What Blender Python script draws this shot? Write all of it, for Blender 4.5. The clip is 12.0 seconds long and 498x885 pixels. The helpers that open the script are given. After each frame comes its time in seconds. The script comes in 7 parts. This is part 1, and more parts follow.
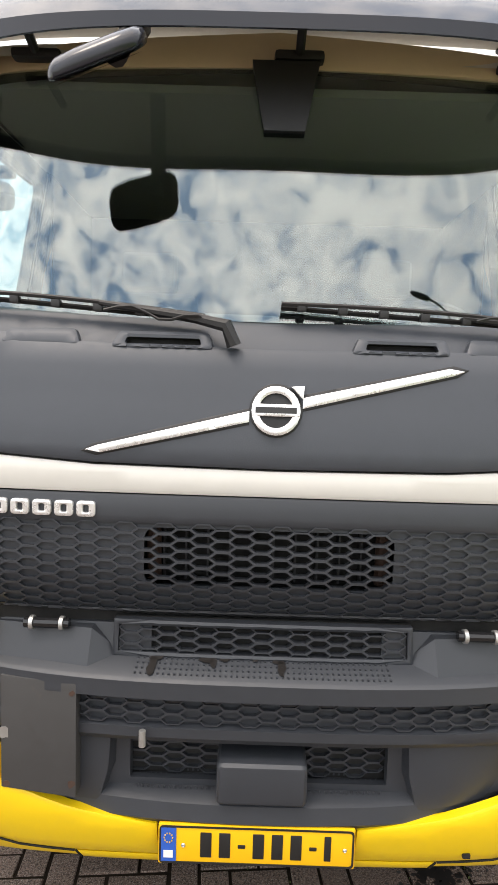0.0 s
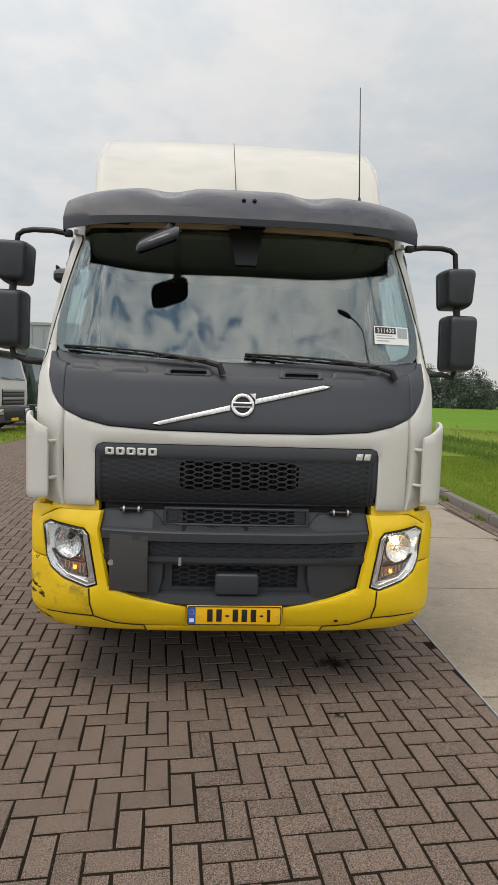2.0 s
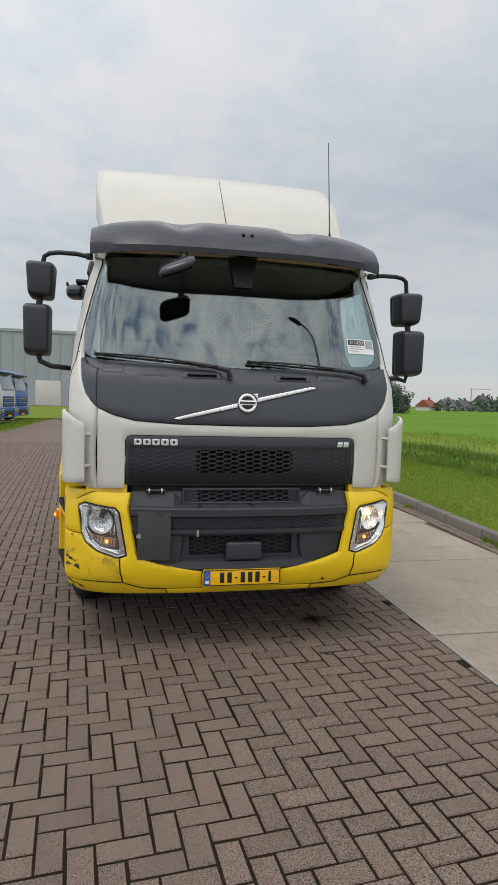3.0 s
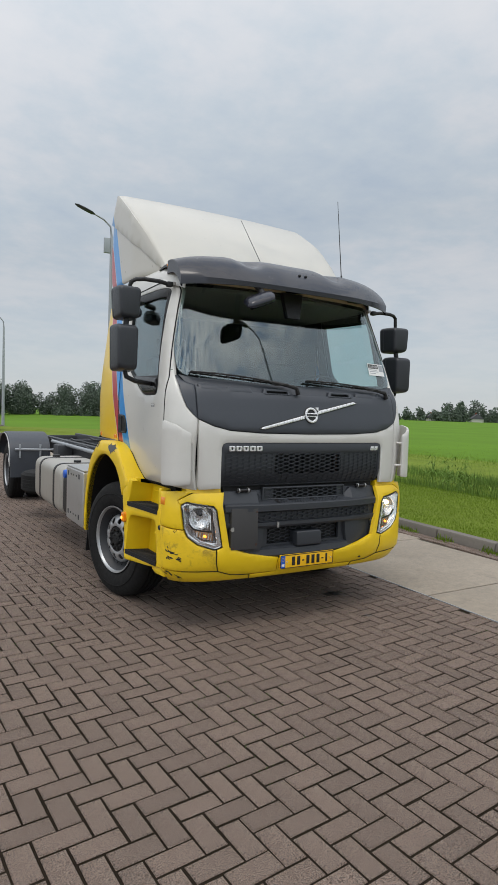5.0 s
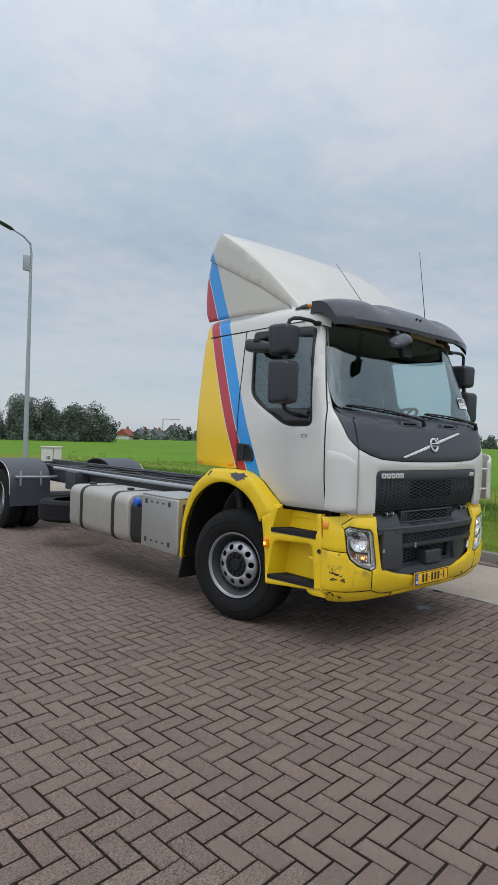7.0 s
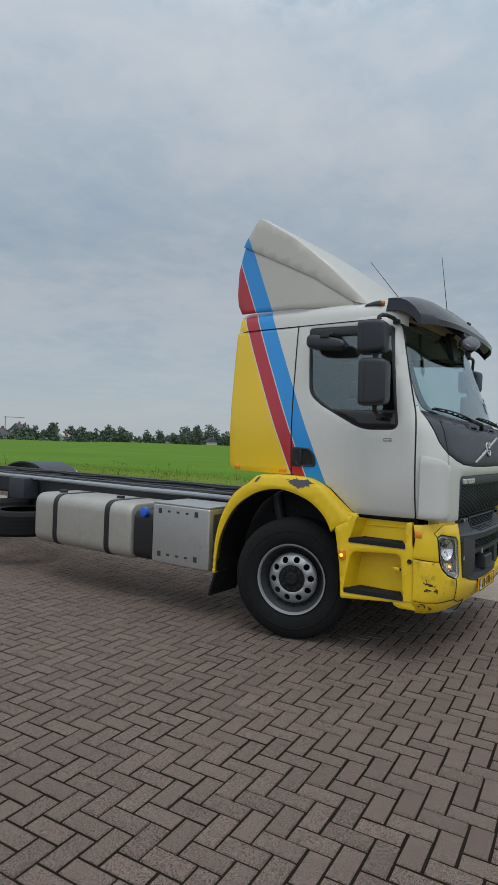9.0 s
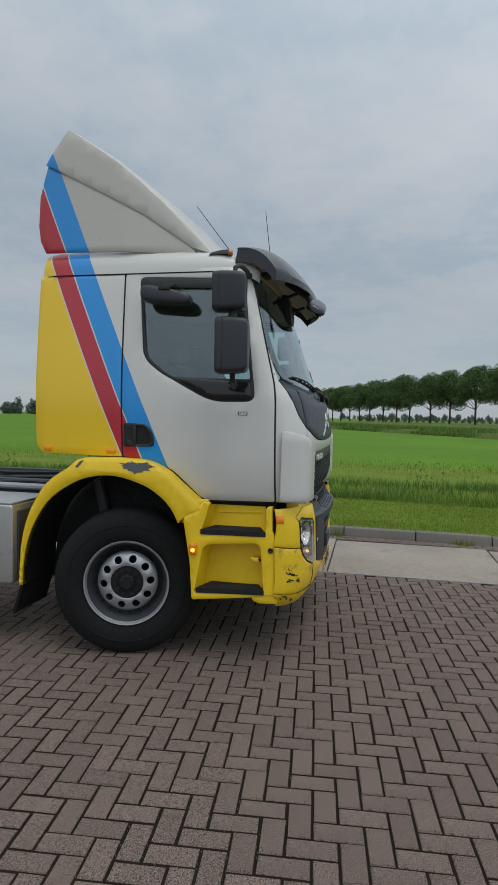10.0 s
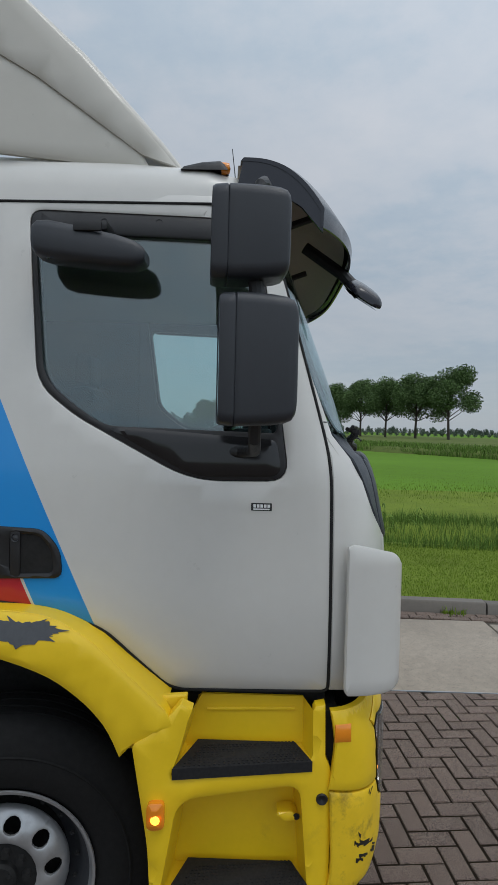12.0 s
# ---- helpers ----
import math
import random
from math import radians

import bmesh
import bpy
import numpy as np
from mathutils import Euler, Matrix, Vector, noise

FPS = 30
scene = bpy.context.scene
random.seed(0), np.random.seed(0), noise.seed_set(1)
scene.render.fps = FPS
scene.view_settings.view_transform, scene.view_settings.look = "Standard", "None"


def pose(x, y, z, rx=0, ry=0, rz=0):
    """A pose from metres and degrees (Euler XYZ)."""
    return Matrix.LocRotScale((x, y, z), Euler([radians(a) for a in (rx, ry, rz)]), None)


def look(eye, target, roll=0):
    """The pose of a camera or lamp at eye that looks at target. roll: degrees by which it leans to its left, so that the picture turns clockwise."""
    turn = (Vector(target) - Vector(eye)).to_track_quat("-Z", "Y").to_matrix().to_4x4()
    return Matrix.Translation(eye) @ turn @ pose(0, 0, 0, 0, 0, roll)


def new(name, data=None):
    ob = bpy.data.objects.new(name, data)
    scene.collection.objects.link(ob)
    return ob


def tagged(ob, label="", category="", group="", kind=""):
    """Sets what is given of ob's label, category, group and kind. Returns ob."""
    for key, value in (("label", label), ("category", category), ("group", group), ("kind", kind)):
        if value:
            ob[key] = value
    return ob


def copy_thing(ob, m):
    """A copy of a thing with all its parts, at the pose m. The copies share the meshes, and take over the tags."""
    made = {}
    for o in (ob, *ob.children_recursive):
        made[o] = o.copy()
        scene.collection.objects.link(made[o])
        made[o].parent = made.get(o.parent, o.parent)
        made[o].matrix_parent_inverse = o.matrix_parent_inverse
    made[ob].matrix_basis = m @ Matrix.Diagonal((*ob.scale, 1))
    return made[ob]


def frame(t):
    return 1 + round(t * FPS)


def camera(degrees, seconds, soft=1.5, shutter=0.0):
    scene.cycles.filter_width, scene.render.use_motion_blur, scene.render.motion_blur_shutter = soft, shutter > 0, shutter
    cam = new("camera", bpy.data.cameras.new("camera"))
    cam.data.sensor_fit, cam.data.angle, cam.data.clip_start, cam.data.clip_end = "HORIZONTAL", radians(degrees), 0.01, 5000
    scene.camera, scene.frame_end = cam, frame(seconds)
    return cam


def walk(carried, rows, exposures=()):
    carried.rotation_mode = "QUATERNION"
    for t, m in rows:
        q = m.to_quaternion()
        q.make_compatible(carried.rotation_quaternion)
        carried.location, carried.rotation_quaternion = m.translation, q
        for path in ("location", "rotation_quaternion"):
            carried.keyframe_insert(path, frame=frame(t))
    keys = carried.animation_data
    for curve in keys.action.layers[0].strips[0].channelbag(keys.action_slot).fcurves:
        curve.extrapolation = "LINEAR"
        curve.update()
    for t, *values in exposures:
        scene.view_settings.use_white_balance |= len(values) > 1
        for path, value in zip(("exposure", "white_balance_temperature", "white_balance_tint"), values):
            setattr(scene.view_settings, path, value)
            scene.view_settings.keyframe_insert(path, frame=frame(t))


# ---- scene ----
cam = camera(45.6, 12.0, 1.05)
PATH = [
    (0, (-0.047, -1.478, 1.731), (-0.056, 0.513, 1.545), 1.8),
    (0.5, (-0.024, -1.906, 1.717), (-0.033, 0.089, 1.568), 1.7),
    (1, (-0.036, -2.329, 1.69), (-0.029, -0.334, 1.55), 1.6),
    (1.5, (-0.154, -2.755, 1.75), (-0.074, -0.763, 1.592), 1.6),
    (2, (-0.144, -3.181, 1.736), (-0.022, -1.191, 1.572), 1.8),
    (2.5, (-0.361, -3.561, 1.704), (-0.144, -1.579, 1.554), 1.7),
    (4.5, (-2.24, -4.032, 1.667), (-1.316, -2.261, 1.554), 1.6),
    (5, (-2.781, -3.856, 1.676), (-1.787, -2.123, 1.577), 1.7),
    (5.5, (-3.253, -3.639, 1.66), (-2.106, -2.002, 1.589), 1.1),
    (6, (-3.717, -3.38, 1.659), (-2.501, -1.794, 1.611), 1.8),
    (6.5, (-4.181, -3.205, 1.675), (-2.936, -1.64, 1.65), 1.3),
    (7, (-4.661, -2.903, 1.673), (-3.359, -1.385, 1.662), 1.8),
    (7.5, (-5.126, -2.558, 1.688), (-3.69, -1.166, 1.689), 1.5),
    (9.5, (-5.536, -0.786, 1.635), (-3.74, 0.094, 1.62), 1.7),
    (10, (-5.04, -0.357, 1.699), (-3.084, 0.048, 1.61), 1.2),
    (10.5, (-4.47, -0.135, 1.692), (-2.486, 0.092, 1.587), 1.1),
    (11, (-4.002, 0.079, 1.731), (-3.002, 0.161, 1.676), 0.7),
    (11.5, (-3.439, 0.284, 1.866), (-2.445, 0.333, 1.811), 1.0),
    (12, (-2.998, 0.504, 1.958), (-2.001, 0.523, 1.935), 1.3),
]
walk(cam, [(t, look(eye, target, roll)) for t, eye, target, roll in PATH], [(0.0, 1.38, 7400, 15), (0.5, 1.00, 7400, 14), (1.0, 0.62, 7400, 14), (1.5, 0.48, 7400, 13), (2.5, 0.33, 7100, 12), (4.5, 0.31, 6800, 11), (5.5, 0.30, 6700, 11), (7.5, 0.24, 6400, 10), (9.5, -0.09, 6400, 8), (10.0, -0.09, 6400, 8), (12.0, -0.11, 6300, 9)])

# ---- world and light ----
SUN_EL, SUN_ROT = 66.0, 228.0
world = bpy.data.worlds.new("sky")
scene.world = world
world.use_nodes = True
wn, wl = world.node_tree.nodes, world.node_tree.links
wn.clear()


def node(tree_nodes, kind, **values):
    n = tree_nodes.new(kind)
    for key, value in values.items():
        n.inputs[key].default_value = value
    return n


def build_sky():
    out = wn.new("ShaderNodeOutputWorld")
    back = node(wn, "ShaderNodeBackground", Strength=1.0)
    sky = wn.new("ShaderNodeTexSky")
    sky.sky_type, sky.sun_disc = "NISHITA", False
    sky.sun_elevation, sky.sun_rotation = radians(SUN_EL), radians(SUN_ROT)
    dim = wn.new("ShaderNodeVectorMath")
    dim.operation = "SCALE"
    dim.inputs["Scale"].default_value = 0.11
    wl.new(sky.outputs["Color"], dim.inputs[0])
    coord = wn.new("ShaderNodeTexCoord")
    split = wn.new("ShaderNodeSeparateXYZ")
    wl.new(coord.outputs["Generated"], split.inputs[0])
    high = node(wn, "ShaderNodeMath")
    high.operation = "MAXIMUM"
    high.inputs[1].default_value = 0.0
    wl.new(split.outputs["Z"], high.inputs[0])
    lift = node(wn, "ShaderNodeMath")
    lift.operation = "ADD"
    lift.inputs[1].default_value = 0.13
    wl.new(high.outputs[0], lift.inputs[0])
    flat = wn.new("ShaderNodeCombineXYZ")
    for i, axis in enumerate("XY"):
        div = wn.new("ShaderNodeMath")
        div.operation = "DIVIDE"
        wl.new(split.outputs[axis], div.inputs[0])
        wl.new(lift.outputs[0], div.inputs[1])
        wl.new(div.outputs[0], flat.inputs[i])
    big = node(wn, "ShaderNodeTexNoise", Scale=0.9, Detail=9.0, Roughness=0.55, Distortion=0.3)
    small = node(wn, "ShaderNodeTexNoise", Scale=6.0, Detail=8.0, Roughness=0.6)
    wl.new(flat.outputs[0], big.inputs["Vector"])
    wl.new(flat.outputs[0], small.inputs["Vector"])
    add = wn.new("ShaderNodeMath")
    add.operation = "MULTIPLY_ADD"
    add.inputs[1].default_value = 0.45
    wl.new(small.outputs["Fac"], add.inputs[0])
    wl.new(big.outputs["Fac"], add.inputs[2])
    ramp = wn.new("ShaderNodeValToRGB")
    e = ramp.color_ramp.elements
    e[0].position, e[0].color = 0.48, (0.375, 0.445, 0.525, 1)
    e[1].position, e[1].color = 0.98, (0.565, 0.58, 0.605, 1)
    m = e.new(0.66)
    m.color = (0.44, 0.50, 0.555, 1)
    m = e.new(0.78)
    m.color = (0.505, 0.54, 0.58, 1)
    wl.new(add.outputs[0], ramp.inputs["Fac"])
    # broken cloud higher up
    puff = node(wn, "ShaderNodeTexNoise", Scale=15.0, Detail=5.0, Roughness=0.55, Distortion=0.6)
    wl.new(flat.outputs[0], puff.inputs["Vector"])
    heap = wn.new("ShaderNodeMath")
    heap.operation = "MULTIPLY_ADD"
    heap.inputs[1].default_value = 0.55
    wl.new(big.outputs["Fac"], heap.inputs[0])
    wl.new(puff.outputs["Fac"], heap.inputs[2])
    broken = wn.new("ShaderNodeValToRGB")
    e = broken.color_ramp.elements
    e[0].position, e[0].color = 0.64, (0.18, 0.28, 0.42, 1)
    e[1].position, e[1].color = 0.92, (0.98, 0.98, 0.97, 1)
    m = e.new(0.70)
    m.color = (0.46, 0.53, 0.62, 1)
    m = e.new(0.78)
    m.color = (0.70, 0.73, 0.77, 1)
    wl.new(heap.outputs[0], broken.inputs["Fac"])
    over = wn.new("ShaderNodeMapRange")
    over.interpolation_type = "SMOOTHSTEP"
    over.inputs["From Min"].default_value, over.inputs["From Max"].default_value = 0.57, 0.70
    wl.new(high.outputs[0], over.inputs["Value"])
    low = wn.new("ShaderNodeMapRange")
    low.interpolation_type = "SMOOTHSTEP"
    for key, value in zip(("From Min", "From Max", "To Min", "To Max"), (0.0, 0.26, 0.80, 0.0)):
        low.inputs[key].default_value = value
    wl.new(high.outputs[0], low.inputs["Value"])
    haze = wn.new("ShaderNodeMixRGB")
    haze.inputs["Color2"].default_value = (0.475, 0.525, 0.575, 1)
    wl.new(low.outputs[0], haze.inputs["Fac"])
    wl.new(ramp.outputs["Color"], haze.inputs["Color1"])
    cloud = wn.new("ShaderNodeMixRGB")
    wl.new(over.outputs[0], cloud.inputs["Fac"])
    wl.new(haze.outputs[0], cloud.inputs["Color1"])
    wl.new(broken.outputs["Color"], cloud.inputs["Color2"])
    # brighter round the veiled sun
    toward = wn.new("ShaderNodeVectorMath")
    toward.operation = "DOT_PRODUCT"
    a, b = radians(SUN_EL), radians(SUN_ROT)
    toward.inputs[1].default_value = (math.sin(b) * math.cos(a), math.cos(b) * math.cos(a), math.sin(a))
    wl.new(coord.outputs["Generated"], toward.inputs[0])
    glow = wn.new("ShaderNodeMapRange")
    for key, value in zip(("From Min", "From Max", "To Min", "To Max"), (-0.1, 1.0, 0.91, 2.1)):
        glow.inputs[key].default_value = value
    wl.new(toward.outputs["Value"], glow.inputs["Value"])
    lit = wn.new("ShaderNodeVectorMath")
    lit.operation = "SCALE"
    wl.new(cloud.outputs[0], lit.inputs[0])
    wl.new(glow.outputs[0], lit.inputs["Scale"])
    mix = wn.new("ShaderNodeMixRGB")
    mix.inputs["Fac"].default_value = 0.86
    wl.new(dim.outputs[0], mix.inputs["Color1"])
    wl.new(lit.outputs[0], mix.inputs["Color2"])
    wl.new(mix.outputs[0], back.inputs["Color"])
    wl.new(back.outputs[0], out.inputs[0])


build_sky()
sun_data = bpy.data.lights.new("sun", "SUN")
sun_data.energy, sun_data.angle, sun_data.color = 0.6, radians(20), (1.0, 0.96, 0.9)
sun = new("sun", sun_data)
sa, sb = radians(SUN_EL), radians(SUN_ROT)
sun.matrix_world = look((20 * math.sin(sb) * math.cos(sa), 20 * math.cos(sb) * math.cos(sa), 20 * math.sin(sa)), (0, 0, 0))

# ---- materials ----


def mat(name, color, rough=0.5, metal=0.0, vary=0.12, scale=6.0, bump=0.0, bump_scale=60.0, coat=0.0, dirt=0.0, dirt_color=(0.09, 0.075, 0.06), ior=1.5, per_piece=0.0, dirt_edge=0.56, grain=0.0, grain_scale=260.0):
    """Principled surface with colour variation at two scales, dirt in patches and fine relief, in the object's own metres."""
    m = bpy.data.materials.new(name)
    m.use_nodes = True
    ns, ls = m.node_tree.nodes, m.node_tree.links
    p = ns["Principled BSDF"]
    p.inputs["Metallic"].default_value = metal
    p.inputs["Coat Weight"].default_value = coat
    p.inputs["Coat Roughness"].default_value = 0.06
    p.inputs["IOR"].default_value = ior
    coord = ns.new("ShaderNodeTexCoord")
    large = node(ns, "ShaderNodeTexNoise", Scale=scale * 0.25, Detail=4.0, Roughness=0.6)
    fine = node(ns, "ShaderNodeTexNoise", Scale=scale * 6, Detail=6.0, Roughness=0.65)
    for n in (large, fine):
        ls.new(coord.outputs["Object"], n.inputs["Vector"])
    total = ns.new("ShaderNodeMath")
    total.operation = "ADD"
    ls.new(large.outputs["Fac"], total.inputs[0])
    ls.new(fine.outputs["Fac"], total.inputs[1])
    value = node(ns, "ShaderNodeMapRange")
    for key, v in zip(("From Min", "From Max", "To Min", "To Max"), (0.6, 1.4, 1 - vary, 1 + vary)):
        value.inputs[key].default_value = v
    ls.new(total.outputs[0], value.inputs["Value"])
    tone = ns.new("ShaderNodeHueSaturation")
    tone.inputs["Color"].default_value = (*color, 1)
    last = value.outputs[0]
    if per_piece:
        info = ns.new("ShaderNodeObjectInfo")
        geo = ns.new("ShaderNodeNewGeometry")
        both = ns.new("ShaderNodeMath")
        both.operation = "ADD"
        ls.new(info.outputs["Random"], both.inputs[0])
        ls.new(geo.outputs["Random Per Island"], both.inputs[1])
        wrap = ns.new("ShaderNodeMath")
        wrap.operation = "FRACT"
        ls.new(both.outputs[0], wrap.inputs[0])
        spread = node(ns, "ShaderNodeMapRange")
        spread.inputs["To Min"].default_value, spread.inputs["To Max"].default_value = 1 - per_piece, 1 + per_piece
        ls.new(wrap.outputs[0], spread.inputs["Value"])
        mul = ns.new("ShaderNodeMath")
        mul.operation = "MULTIPLY"
        ls.new(last, mul.inputs[0])
        ls.new(spread.outputs[0], mul.inputs[1])
        last = mul.outputs[0]
    if grain:
        grit = node(ns, "ShaderNodeTexNoise", Scale=grain_scale, Detail=2.0, Roughness=0.7)
        ls.new(coord.outputs["Object"], grit.inputs["Vector"])
        gm = node(ns, "ShaderNodeMapRange")
        for key, v in zip(("From Min", "From Max", "To Min", "To Max"), (0.32, 0.72, 1 - grain, 1 + 1.6 * grain)):
            gm.inputs[key].default_value = v
        ls.new(grit.outputs["Fac"], gm.inputs["Value"])
        gx = ns.new("ShaderNodeMath")
        gx.operation = "MULTIPLY"
        ls.new(last, gx.inputs[0])
        ls.new(gm.outputs[0], gx.inputs[1])
        last = gx.outputs[0]
    ls.new(last, tone.inputs["Value"])
    colour = tone.outputs["Color"]
    if dirt:
        patch = node(ns, "ShaderNodeTexNoise", Scale=scale * 0.9, Detail=9.0, Roughness=0.72)
        ls.new(coord.outputs["Object"], patch.inputs["Vector"])
        cut = node(ns, "ShaderNodeMapRange")
        for key, v in zip(("From Min", "From Max", "To Min", "To Max"), (dirt_edge, dirt_edge + 0.16, 0.0, dirt)):
            cut.inputs[key].default_value = v
        ls.new(patch.outputs["Fac"], cut.inputs["Value"])
        over = ns.new("ShaderNodeMixRGB")
        over.inputs["Color2"].default_value = (*dirt_color, 1)
        ls.new(cut.outputs[0], over.inputs["Fac"])
        ls.new(colour, over.inputs["Color1"])
        colour = over.outputs[0]
    ls.new(colour, p.inputs["Base Color"])
    r = node(ns, "ShaderNodeMapRange")
    for key, v in zip(("From Min", "From Max", "To Min", "To Max"), (0.3, 0.7, max(0.02, rough * 0.85), min(1, rough * 1.15))):
        r.inputs[key].default_value = v
    ls.new(fine.outputs["Fac"], r.inputs["Value"])
    ls.new(r.outputs[0], p.inputs["Roughness"])
    if bump:
        grain = node(ns, "ShaderNodeTexNoise", Scale=bump_scale, Detail=5.0, Roughness=0.6)
        ls.new(coord.outputs["Object"], grain.inputs["Vector"])
        b = ns.new("ShaderNodeBump")
        b.inputs["Strength"].default_value, b.inputs["Distance"].default_value = min(1.0, bump * 4), 0.004
        ls.new(grain.outputs["Fac"], b.inputs["Height"])
        ls.new(b.outputs[0], p.inputs["Normal"])
    return m


def glow(name, color, strength):
    m = bpy.data.materials.new(name)
    m.use_nodes = True
    p = m.node_tree.nodes["Principled BSDF"]
    p.inputs["Base Color"].default_value = (*color, 1)
    p.inputs["Emission Color"].default_value = (*color, 1)
    p.inputs["Emission Strength"].default_value = strength
    return m


def pane_glass(name, tint, low=0.04):
    """Thin pane: see-through with a tint, and gloss that grows at grazing angles."""
    m = bpy.data.materials.new(name)
    m.use_nodes = True
    ns, ls = m.node_tree.nodes, m.node_tree.links
    ns.clear()
    out = ns.new("ShaderNodeOutputMaterial")
    clear = ns.new("ShaderNodeBsdfTransparent")
    clear.inputs["Color"].default_value = (*tint, 1)
    shine = ns.new("ShaderNodeBsdfGlossy")
    shine.inputs["Roughness"].default_value = 0.004
    shine.inputs["Color"].default_value = (0.90, 0.97, 1.0, 1)
    f = ns.new("ShaderNodeLayerWeight")
    f.inputs["Blend"].default_value = 0.5
    five = ns.new("ShaderNodeMath")
    five.operation = "POWER"
    five.inputs[1].default_value = 4.0
    ls.new(f.outputs["Facing"], five.inputs[0])
    mul = ns.new("ShaderNodeMapRange")
    mul.inputs["To Min"].default_value, mul.inputs["To Max"].default_value = low, 0.75
    ls.new(five.outputs[0], mul.inputs["Value"])
    mix = ns.new("ShaderNodeMixShader")
    ls.new(mul.outputs[0], mix.inputs["Fac"])
    ls.new(clear.outputs[0], mix.inputs[1])
    ls.new(shine.outputs[0], mix.inputs[2])
    ls.new(mix.outputs[0], out.inputs[0])
    return m


WHITE, YELLOW, RED, BLUE = (0.595, 0.585, 0.55), (0.80, 0.525, 0.012), (0.43, 0.016, 0.030), (0.012, 0.26, 0.66)


def livery_band(slope, bands, name, ground=WHITE):
    """White cab paint with slanting colour bands at the rear, divided by thin white lines."""
    m = mat(name, ground, rough=0.32, vary=0.03, scale=3, coat=0.35, dirt=0.10, dirt_color=(0.42, 0.40, 0.35))
    ns, ls = m.node_tree.nodes, m.node_tree.links
    p = ns["Principled BSDF"]
    base = p.inputs["Base Color"].links[0].from_socket
    coord = ns.new("ShaderNodeTexCoord")
    xyz = ns.new("ShaderNodeSeparateXYZ")
    ls.new(coord.outputs["Object"], xyz.inputs[0])
    slant = ns.new("ShaderNodeMath")
    slant.operation = "MULTIPLY_ADD"
    slant.inputs[1].default_value = -slope
    ls.new(xyz.outputs["Z"], slant.inputs[0])
    ls.new(xyz.outputs["Y"], slant.inputs[2])
    for start, color in bands:
        step = ns.new("ShaderNodeMath")
        step.operation = "GREATER_THAN"
        step.inputs[1].default_value = start
        ls.new(slant.outputs[0], step.inputs[0])
        mix = ns.new("ShaderNodeMixRGB")
        mix.inputs["Color2"].default_value = (*color, 1)
        ls.new(step.outputs[0], mix.inputs["Fac"])
        ls.new(base, mix.inputs["Color1"])
        base = mix.outputs[0]
    ls.new(base, p.inputs["Base Color"])
    return m


